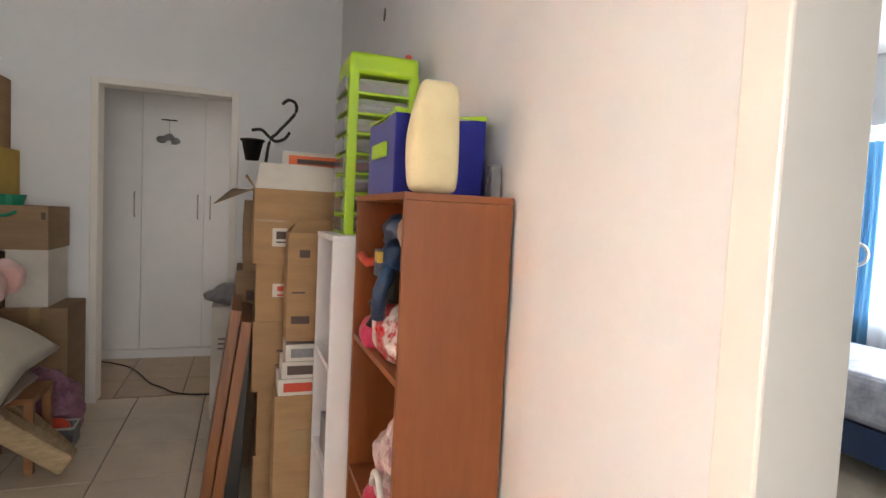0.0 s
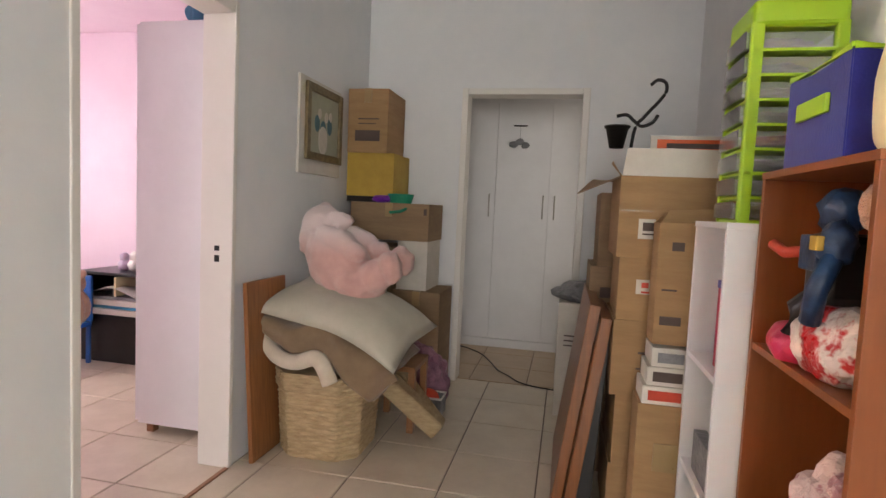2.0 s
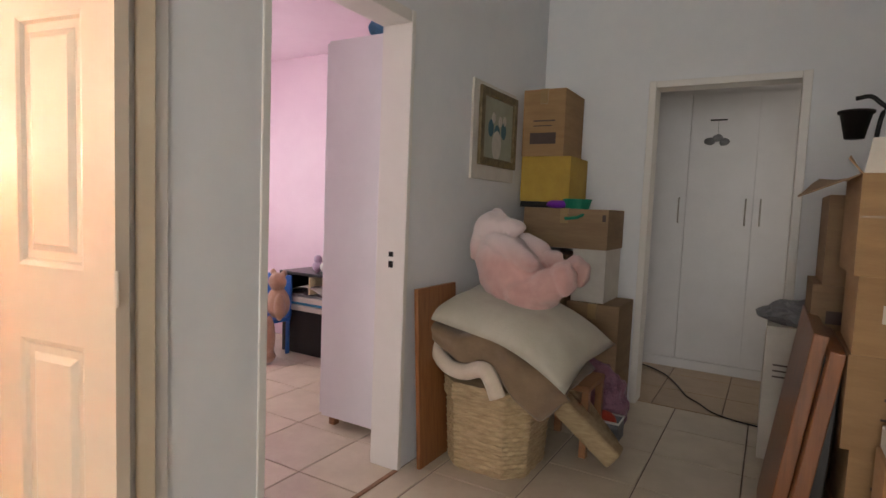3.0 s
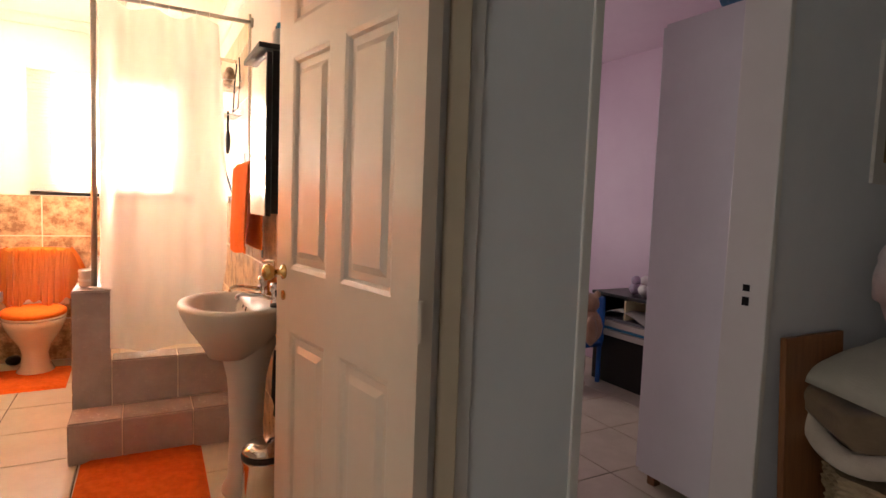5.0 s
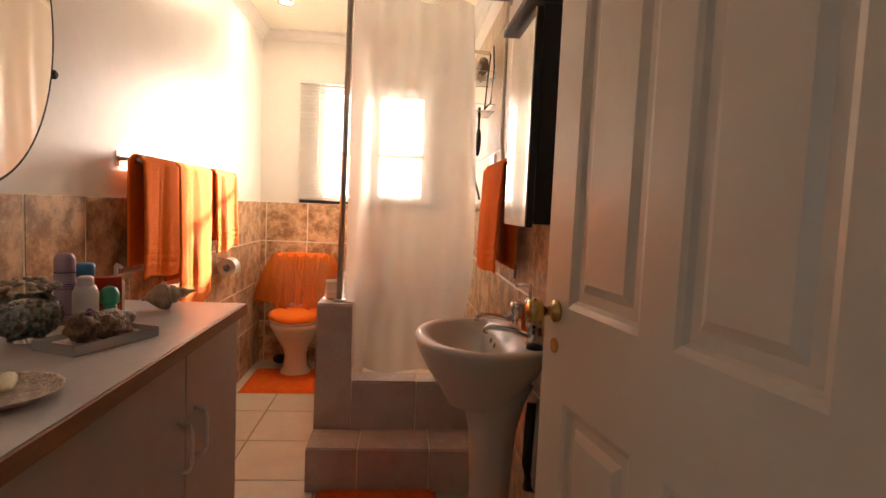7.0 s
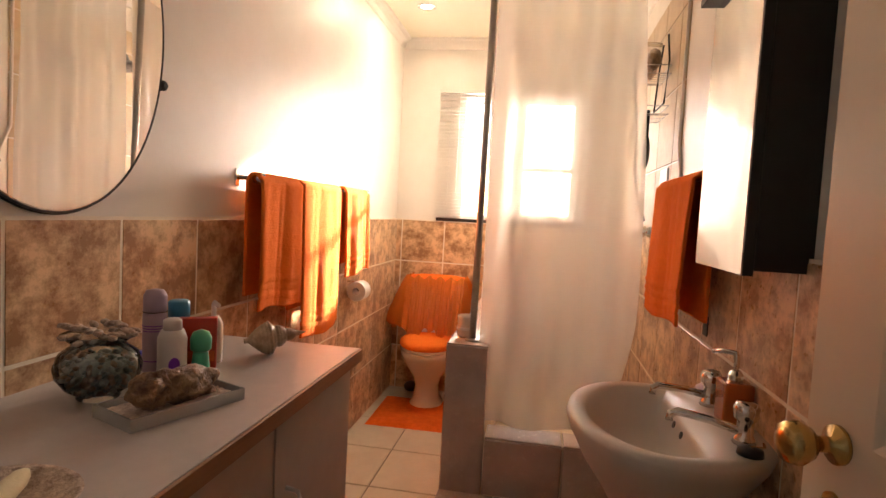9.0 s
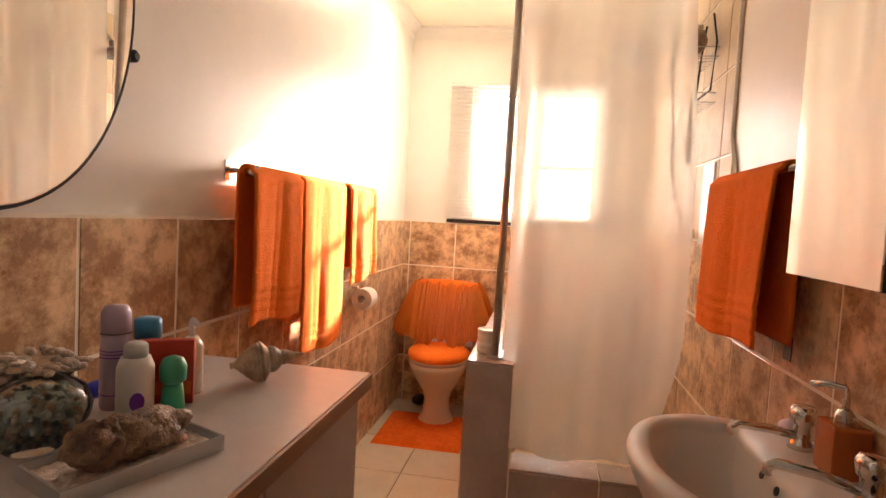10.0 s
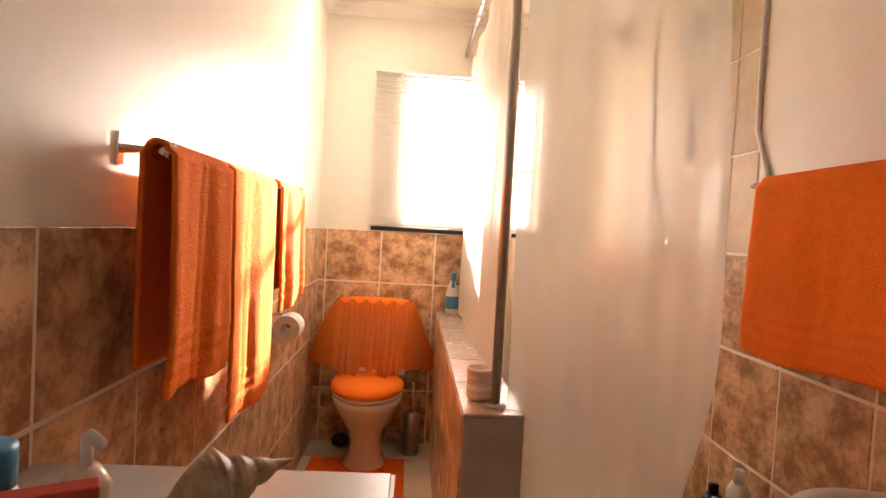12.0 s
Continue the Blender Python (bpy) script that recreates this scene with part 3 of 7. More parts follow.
# ---- bathroom: door ----
def panel_door(hinge, angle, width=0.815, height=2.02, d=0.038):
    """Six-panel moulded door, built along +x from its hinge and then turned."""
    t = thing("door_1", hinge, "cream painted six-panel door standing open against the wall", "door")
    t["kind"] = "structure"
    turn = Matrix.Rotation(radians(angle), 4, "Z")

    def put(bm):
        bm.transform(Matrix.Translation(hinge) @ turn)
        return bm
    st, mid = 0.112, 0.088
    pw = (width - 2 * st - mid) / 2
    cols = [(st, st + pw), (st + pw + mid, width - st)]
    rows = [(0.20, 0.838), (1.035, 1.68), (1.78, height - 0.12)]
    leaf = blocks((0, -d / 2, 0, st, d / 2, height), (width - st, -d / 2, 0, width, d / 2, height), (st + pw, -d / 2, 0, st + pw + mid, d / 2, height))
    for x0, x1 in cols:
        zs = [0] + [z for r in rows for z in r] + [height]
        for z0, z1 in zip(zs[0::2], zs[1::2]):
            rectangle_block(leaf, x0, -d / 2, z0, x1, d / 2, z1)
        for z0, z1 in rows:
            rectangle_block(leaf, x0, -d / 2 + 0.012, z0, x1, d / 2 - 0.012, z1)
    part("leaf", put(leaf), M_DOOR, t)
    for x0, x1 in cols:
        for z0, z1 in rows:
            for side in (-1, 1):
                bm = bmesh.new()
                rings = []
                for inset, h in ((0, d / 2), (0.012, d / 2 - 0.004), (0.02, d / 2 - 0.0135), (0.036, d / 2 - 0.0135), (0.058, d / 2 - 0.003)):
                    rings.append([bm.verts.new((x, side * h, z)) for x, z in ((x0 + inset, z0 + inset), (x1 - inset, z0 + inset), (x1 - inset, z1 - inset), (x0 + inset, z1 - inset))])
                for a, b in zip(rings, rings[1:]):
                    for i in range(4):
                        bm.faces.new((a[i], a[(i + 1) % 4], b[(i + 1) % 4], b[i]))
                bm.faces.new(rings[-1])
                part("panel", put(bm), M_DOOR, t)
    for side in (-1, 1):
        kb = lathe([(0.024, 0), (0.024, 0.006), (0.010, 0.010), (0.010, 0.030), (0.020, 0.036), (0.027, 0.050), (0.024, 0.064), (0.010, 0.070)], 20)
        kb.transform(Matrix.Translation((width - 0.06, side * d / 2, 1.02)) @ Matrix.Rotation(radians(-90 * side), 4, "X"))
        part("door_knob", put(kb), M_BRASS, t, "polished brass knob", True)
        kp = lathe([(0.016, 0), (0.016, 0.004), (0.006, 0.005)], 18)
        kp.transform(Matrix.Translation((width - 0.06, side * d / 2, 0.945)) @ Matrix.Rotation(radians(-90 * side), 4, "X"))
        part("key_plate", put(kp), M_BRASS, t, "oval brass key plate")
    part("latch", put(blocks((width, -0.011, 0.96, width + 0.003, 0.011, 1.06))), M_BRASS, t)
    for z in (0.2, 1.0, 1.8):
        part("hinge", put(lathe([(0.007, z - 0.045), (0.007, z + 0.045)], 10, (-0.004, d / 2, 0))), M_DOOR, t)
    return t


panel_door((-0.53, 1.905, 0.012), 180 + 8.9)

# ---- bathroom: counter along the south wall ----
C_FRONT, C_END, C_NEAR = 0.905, -2.09, -0.86
counter = thing("vanity_cabinet", (-1.47, 0.64, 0), "taupe laminate cabinet with white bow handles under the grey top", "cabinet")
part("body", blocks((C_END + 0.015, 0.376, 0.08, C_NEAR - 0.015, C_FRONT - 0.045, 0.842)), M_CAB, counter)
part("plinth", blocks((C_END + 0.03, 0.376, 0.0, C_NEAR - 0.03, C_FRONT - 0.09, 0.08)), M_CAB, counter)
for x0, x1, hx in ((C_END + 0.012, -1.614, -1.672), (-1.606, C_NEAR - 0.012, -1.562)):
    dr = part("door", blocks((x0, C_FRONT - 0.043, 0.085, x1, C_FRONT - 0.025, 0.836), bevel=0.002), M_CAB, counter)
    pts = [(hx, C_FRONT - 0.026, 0.525), (hx, C_FRONT + 0.002, 0.530), (hx, C_FRONT + 0.010, 0.55), (hx, C_FRONT + 0.010, 0.635), (hx, C_FRONT + 0.002, 0.655), (hx, C_FRONT - 0.026, 0.66)]
    part("handle", tube(pts, 0.0055), M_WPLAS, dr, "white bow handle", True)
worktop = thing("worktop", (-1.47, 0.64, 0.842), "grey laminate worktop with a wood edge strip", "worktop")
part("slab", blocks((C_END, 0.376, 0.8425, C_NEAR, C_FRONT - 0.004, 0.8795)), M_TOP, worktop)
part("edge_strip", blocks((C_END, C_FRONT - 0.004, 0.8425, C_NEAR, C_FRONT + 0.004, 0.878), (C_NEAR, 0.376, 0.8425, C_NEAR + 0.006, C_FRONT + 0.004, 0.878), bevel=0.0015), M_CABE, worktop, "varnished wood edge strip")

# oval mirror on the south wall
mirror = thing("oval_mirror", (-1.575, 0.372, 1.25), "frameless oval wall mirror held by dark clips", "mirror")
MC, MR = (-1.575, 1.69), (0.325, 0.445)
mg = bmesh.new()
rim = [[mg.verts.new((MC[0] + (MR[0] - i) * math.cos(a), y, MC[1] + (MR[1] - i) * math.sin(a))) for a in (2 * math.pi * k / 72 for k in range(72))]
       for i, y in ((0, 0.376), (0, 0.381), (0.004, 0.3825))]
for a, b in zip(rim, rim[1:]):
    for k in range(72):
        mg.faces.new((a[k], a[(k + 1) % 72], b[(k + 1) % 72], b[k]))
mg.faces.new(rim[-1])
mg.faces.new(rim[0][::-1])
part("glass", mg, M_MIRROR, mirror)
bk = lathe([(0.33, 0), (0.33, 0.004)], 72, (0, 0, 0), (1, 1.368))
bk.transform(Matrix.Translation((MC[0], 0.376, MC[1])) @ Matrix.Rotation(radians(90), 4, "X"))
part("backing", bk, M_BLACKM, mirror)
part("edge", tube([(MC[0] + (MR[0] + 0.001) * math.cos(a), 0.381, MC[1] + (MR[1] + 0.001) * math.sin(a)) for a in (2 * math.pi * k / 96 for k in range(97))], 0.0028, 8), M_BLACK, mirror, "dark rubber edge", True)
for sx in (-1, 1):
    cl = lathe([(0.014, 0), (0.014, 0.012), (0.008, 0.018)], 16)
    cl.transform(Matrix.Translation((MC[0] + sx * 0.331, 0.371, 1.588)) @ Matrix.Rotation(radians(-90), 4, "X"))
    part("clip", cl, M_BLACKM, mirror, "dark round clip")


# ---- towels ----
def drape(name, x0, x1, ry, rz, front, rear, label, seed, group, wall=-1, mat=None):
    """A towel hung over a rail along x at (ry, rz): front drop and rear drop in metres."""
    total = front + rear + 0.05

    def place(u, v):
        s = v * total
        fold = 0.013 * (1 + math.sin(u * 8.5 + seed)) + 0.005 * math.sin(u * 19 + 2 * seed) + 0.003 * noise.noise(Vector((u * 9, v * 7, seed)))
        hem = 0.0035 * max(0.0, math.sin((s - 0.035) * 210)) if 0.035 < s < 0.11 else 0.0
        x = x0 + (x1 - x0) * u
        if s < front:
            k = 1 - s / front
            y, z = ry - wall * 0.018 - wall * (0.006 + hem + abs(fold) * 0.9 * (1 - k * 0.3) * min(1, (1 - s / front) + 0.25) * 1.2), rz - front + s
            x += (0.03 * math.sin(seed * 3) * (1 - s / front))
            z += 0.012 * math.sin(u * 5 + seed) * (1 - s / front)
        elif s < front + 0.05:
            a = (s - front) / 0.05 * math.pi
            y, z = ry - wall * 0.018 * math.cos(a), rz + 0.016 * math.sin(a)
        else:
            y, z = ry + wall * (0.018 + 0.3 * abs(fold)), rz - (s - front - 0.05)
        return (x, y, z)
    ob = single(name, grid(44, 110, place), mat or M_TOWEL, label, "towel", group, True)
    thick(ob, 0.009)
    return ob


rail = thing("towel_rail", (-2.87, 0.37, 1.38), "chrome towel rail on the wall above the tiles", "towel rail")
for x in (-2.30, -3.46):
    part("wall_plate", blocks((x - 0.012, 0.368, 1.343, x + 0.012, 0.376, 1.403), bevel=0.003), M_CHROME, rail)
    arm = lathe([(0.009, 0), (0.009, 0.06), (0.017, 0.062), (0.019, 0.085), (0.016, 0.096)], 18)
    arm.transform(Matrix.Translation((x, 0.376, 1.372)) @ Matrix.Rotation(radians(-90), 4, "X"))
    part("arm", arm, M_CHROME, rail, "", True)
part("bar", tube([(-2.30, 0.452, 1.372), (-3.46, 0.452, 1.372)], 0.008, 14), M_CHROME, rail, "", True)
drape("bath_towel", -2.27, -2.585, 0.452, 1.372, 0.45, 0.40, "orange terry bath towel hung over the chrome rail", 0.6, "towels on the rail")
drape("bath_towel", -2.60, -3.02, 0.452, 1.372, 0.62, 0.50, "long orange terry bath towel in bright sun over the rail", 2.1, "towels on the rail")
drape("hand_towel", -3.10, -3.44, 0.452, 1.372, 0.41, 0.36, "short orange terry hand towel in bright sun over the rail", 4.0, "towels on the rail")

rail2 = thing("towel_rail", (-2.43, 1.92, 1.425), "slim chrome towel rail beside the mirror cabinet", "towel rail")
part("bar", tube([(-2.735, 1.835, 1.423), (-2.10, 1.835, 1.423)], 0.008, 14), M_CHROME, rail2, "", True)
for x in (-2.72, -2.12):
    part("arm", tube([(x, 1.921, 1.423), (x, 1.835, 1.423)], 0.007, 12), M_CHROME, rail2, "", True)
rail_towel = drape("hand_towel", -2.16, -2.67, 1.835, 1.423, 0.43, 0.40, "flat orange hand towel over the slim rail", 1.2, "", 1)

part("care_label", blocks((-2.205, 1.8685, 0.985, -2.165, 1.871, 1.04)), M_BLACK, rail_towel, "black care label")

# toilet roll
roll = thing("toilet_roll_holder", (-3.44, 0.37, 0.88), "chrome holder with a white toilet roll", "toilet roll holder")
part("plate", blocks((-3.46, 0.368, 0.868, -3.42, 0.376, 0.91), bevel=0.003), M_CHROME, roll)
part("bracket", tube([(-3.44, 0.372, 0.89), (-3.44, 0.41, 0.895), (-3.44, 0.43, 0.87), (-3.44, 0.445, 0.845), (-3.50, 0.445, 0.845)], 0.006), M_CHROME, roll, "", True)
rl = bmesh.new()
rr = [[rl.verts.new((x, 0.445 + r * math.cos(a), 0.842 + r * math.sin(a))) for a in (2 * math.pi * k / 32 for k in range(32))] for r, x in ((0.02, -3.40), (0.052, -3.40), (0.052, -3.50), (0.02, -3.50), (0.02, -3.40))]
for a, b in zip(rr, rr[1:]):
    for k in range(32):
        rl.faces.new((a[k], a[(k + 1) % 32], b[(k + 1) % 32], b[k]))
part("toilet_roll", rl, M_PAPER, roll, "half-used white paper roll")

# ---- toilet ----
toilet = thing("toilet", (-4.17, 0.72, 0), "ivory ceramic toilet with orange fabric lid and cistern covers", "toilet")


def egg(rows, cx, cy, steps=40, shift=0.0):
    """Stacked egg-shaped rings: half width, length ahead, length behind, height."""
    bm = bmesh.new()
    rings = []
    for w, f, b, z, dx in rows:
        ring = []
        for k in range(steps):
            a = 2 * math.pi * k / steps
            c, s = math.cos(a), math.sin(a)
            ring.append(bm.verts.new((cx + dx + (f if c > 0 else b) * c, cy + w * s, z)))
        rings.append(ring)
    for a, b in zip(rings, rings[1:]):
        for k in range(steps):
            bm.faces.new((a[k], a[(k + 1) % steps], b[(k + 1) % steps], b[k]))
    bm.faces.new(rings[0][::-1])
    bm.faces.new(rings[-1])
    return bm


part("bowl", egg([(0.115, 0.13, 0.20, 0.0, 0), (0.11, 0.125, 0.20, 0.02, 0), (0.085, 0.095, 0.17, 0.06, 0), (0.078, 0.085, 0.16, 0.14, 0), (0.095, 0.11, 0.17, 0.2, 0), (0.145, 0.185, 0.2, 0.28, 0), (0.175, 0.235, 0.22, 0.345, 0),
                  (0.182, 0.245, 0.22, 0.365, 0), (0.182, 0.245, 0.22, 0.385, 0), (0.172, 0.236, 0.21, 0.39, 0)], -4.16, 0.715), M_CERAM, toilet, "", True)
part("seat", egg([(0.18, 0.245, 0.2, 0.392, 0), (0.186, 0.25, 0.2, 0.40, 0), (0.184, 0.248, 0.2, 0.412, 0)], -4.16, 0.715), M_CERAM, toilet, "cream plastic seat", True)
part("lid_cover", egg([(0.184, 0.248, 0.19, 0.413, 0), (0.19, 0.256, 0.19, 0.425, 0), (0.188, 0.252, 0.19, 0.442, 0), (0.168, 0.232, 0.17, 0.458, 0), (0.10, 0.15, 0.10, 0.466, 0), (0.02, 0.03, 0.02, 0.467, 0)], -4.16, 0.715), M_TOWEL, toilet, "padded orange fabric lid cover", True)
part("cistern", blocks((-4.46, 0.535, 0.44, -4.30, 0.905, 0.80), bevel=0.015), M_CERAM, toilet)


def skirt(u, v):
    """Gathered tulle hanging round the front of the cistern."""
    L1, L2 = 0.17, 0.39
    s = u * (2 * L1 + L2)
    flare = 0.125 * v ** 0.75 + 0.017 * math.sin(u * 95 + 2 * math.sin(u * 21)) * (0.25 + v) + 0.006 * math.sin(u * 240 + 3 * math.sin(u * 33)) + 0.03 * noise.noise(Vector((u * 14, v * 2, 1))) * v
    z = 0.845 - 0.36 * v - 0.022 * math.sin(u * 23) * v + 0.012 * math.sin(u * 61)
    if s < L1:
        return (-4.455 + s, 0.525 - flare, z)
    if s < L1 + L2:
        return (-4.285 + flare, 0.525 + (s - L1), z)
    return (-4.285 - (s - L1 - L2), 0.915 + flare, z)


part("cistern_skirt", grid(300, 16, skirt), M_TULLE, toilet, "gathered sheer orange frill", True)
top = egg([(0.20, 0.09, 0.085, 0.802, 0), (0.205, 0.095, 0.088, 0.825, 0), (0.195, 0.085, 0.08, 0.848, 0), (0.13, 0.05, 0.05, 0.856, 0)], -4.375, 0.72)
part("cistern_cover", top, M_TOWEL, toilet, "orange fabric cistern cover", True)


def mat_rug(name, x0, y0, x1, y1, label, turn=0.0):
    cx, cy = (x0 + x1) / 2, (y0 + y1) / 2

    def place(u, v):
        p = Vector(((u - 0.5) * (x1 - x0), (v - 0.5) * (y1 - y0), 0))
        e = min(u, 1 - u, v, 1 - v)
        h = 0.016 * min(1, e * 14) + 0.003 * noise.noise(p * 60)
        p.rotate(Euler((0, 0, radians(turn))))
        return (cx + p.x, cy + p.y, 0.001 + max(h, 0))
    return single(name, grid(50, 40, place), M_MAT, label, "bath mat", "orange mats", True)


mat_rug("bath_mat", -4.24, 0.43, -3.70, 0.93, "orange pile mat in front of the toilet", 1)
mat_rug("bath_mat", -2.56, 1.11, -1.75, 1.625, "orange pile mat on the floor before the step", -1)

# toilet brush and dark ball valve cover
br = thing("toilet_brush", (-4.30, 0.965, 0), "chrome toilet brush in a dark holder", "toilet brush")
part("holder", lathe([(0.045, 0), (0.045, 0.22), (0.03, 0.235)], 20, (-4.33, 0.955, 0)), M_ALU, br, "", True)
part("handle", tube([(-4.33, 0.955, 0.23), (-4.33, 0.957, 0.40)], 0.008), M_CHROME, br, "", True)
single("cleaning_sponge", ball(bmesh.new(), (-4.40, 0.555, 0.036), (0.055, 0.05, 0.036), 0.15, 2), M_BLACK, "dark round sponge on the floor beside the toilet", "sponge", "", True)

# ---- shower: half wall, step, kerb, tray ----
HW = (-4.467, -2.67, 1.065, 1.235, 0.785)     # x0, x1, y0, y1, top
half = setting("wall_half_height", blocks((HW[0], HW[2] + 0.008, 0, HW[1] - 0.008, HW[3] - 0.008, HW[4] - 0.008)), M_GROUT, "half-height shower wall clad in grey marbled tiles", "half wall")
step = setting("shower_step", blocks((-2.66, 1.065 + 0.006, 0, -2.45 - 0.006, B_RIGHT, 0.20 - 0.006)), M_GROUT, "low tiled step in front of the shower", "step")
kerb = setting("shower_kerb", blocks((-2.80, HW[3], 0, -2.66, B_RIGHT, 0.43 - 0.006)), M_GROUT, "tiled shower kerb", "shower kerb")
setting("shower_floor", blocks((B_BACK, HW[3], 0, -2.80, B_RIGHT, 0.22)), M_BEIGE, "raised tiled shower floor", "shower floor")

# pole, rail, curtain
pole = thing("curtain_pole", (-2.74, 1.155, 0.786), "grey metal pole standing on the half wall", "pole")
part("tube", tube([(-2.735, 1.16, 0.79), (-2.80, 1.165, 2.24)], 0.0135, 16), M_ALU, pole, "", True)
part("foot", lathe([(0.03, 0), (0.03, 0.008), (0.018, 0.012)], 20, (-2.735, 1.16, 0.785)), M_ALU, pole)
rod = thing("shower_rail", (-2.78, 1.5, 2.235), "dark chrome shower rail from wall to pole", "shower rail")
part("cross_bar", tube([(-2.80, 1.10, 2.24), (-2.80, 1.5, 2.238), (-2.80, B_RIGHT, 2.236)], 0.011, 14), M_ALU, rod, "", True)
part("long_bar", tube([(-2.80, 1.16, 2.243), (B_BACK, 1.16, 2.26)], 0.011, 14), M_ALU, rod, "", True)
part("wall_flange", tube([(-2.80, B_RIGHT - 0.012, 2.236), (-2.80, B_RIGHT + 0.001, 2.236)], 0.026, 18), M_ALU, rod)


def curtain_side(u, v):
    """The hanging along the half wall, tucked in behind the pole."""
    s = u * 1.66
    z = 2.19 - v * (2.19 - 0.80) + 0.012 * math.sin(u * 34) * (1 - v)
    fold = (0.013 * math.sin(s * 21 + 0.9 * v + 1.5 * math.sin(s * 5)) + 0.006 * math.sin(s * 53 + 2.2 + 2 * v)) * (0.5 + 0.5 * (1 - v))
    return (-4.42 + s - 0.02 * v, 1.187 + 0.6 * fold + 0.012 * noise.noise(Vector((s * 5, v * 2, 0))), z)


def curtain_front(u, v):
    """The hanging across the front: gathered in soft folds, its free edge drawn in at the hem."""
    width = 0.545 + 0.05 * math.sin(min(1.0, v * 1.25) * math.pi * 0.62) - 0.095 * max(0.0, (v - 0.74) / 0.26) ** 1.4
    w = u * width
    z = 2.19 - v * (2.19 - 0.455) + 0.014 * math.sin(u * 17) * (1 - v) ** 3 + 0.012 * math.sin(u * 9 + 1) * v ** 6
    gather = 0.35 + 0.65 * (1 - v) + 0.35 * max(0.0, v - 0.8) * 5
    fold = (0.015 * math.sin(w * 30 + 0.9 * v + 1.5 * math.sin(w * 7)) + 0.006 * math.sin(w * 71 + 2.2 + 2 * v)) * gather
    rumple = 0.03 * noise.noise(Vector((w * 5, v * 2, 0))) + 0.008 * noise.noise(Vector((w * 16, v * 9, 3)))
    return (-2.745 + fold + rumple, 1.19 + w, z)


single("shower_curtain", grid(130, 60, curtain_side), M_CURTAINS, "cream plastic shower curtain hanging along the half wall", "shower curtain", "shower curtains", True)
single("shower_curtain", grid(120, 90, curtain_front), M_CURTAIN, "see-through cream plastic shower curtain hanging across the shower front", "shower curtain", "shower curtains", True)
rings_x = [(-2.80, 1.24 + 0.065 * i) for i in range(8)] + [(-2.95 - 0.13 * i, 1.16) for i in range(8)]
for cx, cy in rings_x:
    if cy > 1.2:
        a = [Vector((cx + 0.019 * math.cos(k * math.pi / 8), cy, 2.225 + 0.024 * math.sin(k * math.pi / 8))) for k in range(17)]
    else:
        a = [Vector((cx, cy + 0.019 * math.cos(k * math.pi / 8), 2.225 + 0.024 * math.sin(k * math.pi / 8))) for k in range(17)]
    single("curtain_ring", tube(a, 0.002, 6), M_WPLAS, "small white plastic curtain ring on the rail", "curtain ring", "curtain rings")

# shower head, mixer, hanging caddy
sh = thing("shower_fitting", (-3.40, B_RIGHT, 2.12), "chrome shower head on a bent arm", "shower head")
part("arm", tube([(-3.38, B_RIGHT, 2.14), (-3.37, 1.82, 2.145), (-3.33, 1.72, 2.11), (-3.30, 1.66, 2.05)], 0.011, 12), M_CHROME, sh, "", True)
hd = lathe([(0.012, 0.0), (0.016, -0.03), (0.045, -0.05), (0.068, -0.062), (0.068, -0.072), (0.06, -0.076)], 24)
hd.transform(Matrix.Translation((-3.30, 1.66, 2.06)) @ Matrix.Rotation(radians(-14), 4, "X"))
part("rose", hd, M_GREYP, sh, "dull grey rose", True)
part("hose", tube(curved([(-3.37, 1.82, 2.13), (-3.36, 1.80, 1.98), (-3.40, 1.83, 1.75), (-3.39, 1.84, 1.50), (-3.36, B_RIGHT - 0.03, 1.30)]), 0.007, 10), M_GREYP, sh, "grey hose", True)
mx = thing("shower_mixer", (-3.35, B_RIGHT, 1.25), "chrome shower taps on the tiled wall", "tap")
for x in (-3.45, -3.27):
    tp = lathe([(0.028, 0), (0.026, 0.02), (0.018, 0.03), (0.025, 0.05), (0.022, 0.07)], 16)
    tp.transform(Matrix.Translation((x, B_RIGHT, 1.25)) @ Matrix.Rotation(radians(90), 4, "X"))
    part("tap_handle", tp, M_CHROME, mx, "", True)
caddy = thing("shower_caddy", (-3.15, B_RIGHT - 0.05, 1.55), "wire shower caddy with brushes hanging on the tiled wall", "shower caddy")
part("wire_frame", tube([(-3.25, B_RIGHT - 0.02, 2.10), (-3.26, B_RIGHT - 0.03, 1.98), (-3.26, B_RIGHT - 0.04, 1.80), (-3.05, B_RIGHT - 0.04, 1.80), (-3.05, B_RIGHT - 0.03, 1.98), (-3.16, B_RIGHT - 0.02, 2.12)], 0.004, 8), M_BLACKM, caddy)
for z in (1.96, 1.79):
    x0, x1, y0, y1 = -3.26, -3.05, B_RIGHT - 0.12, B_RIGHT - 0.02
    wire = bmesh.new()
    for dz in (0.0, -0.035):
        tube([(x0, y0, z + dz), (x1, y0, z + dz), (x1, y1, z + dz), (x0, y1, z + dz), (x0, y0, z + dz)], 0.0025, 6, wire)
    for k in range(7):
        tube([(x0 + (x1 - x0) * k / 6, y1, z - 0.035), (x0 + (x1 - x0) * k / 6, y0, z - 0.035), (x0 + (x1 - x0) * k / 6, y0, z)], 0.0015, 6, wire)
    part("basket", wire, M_ALU, caddy, "thin wire basket")
part("nail_brush", ball(bmesh.new(), (-3.12, B_RIGHT - 0.08, 2.0), (0.06, 0.03, 0.045), 0.3, 3), M_SHELLB, caddy, "brown scrubbing brush", True)
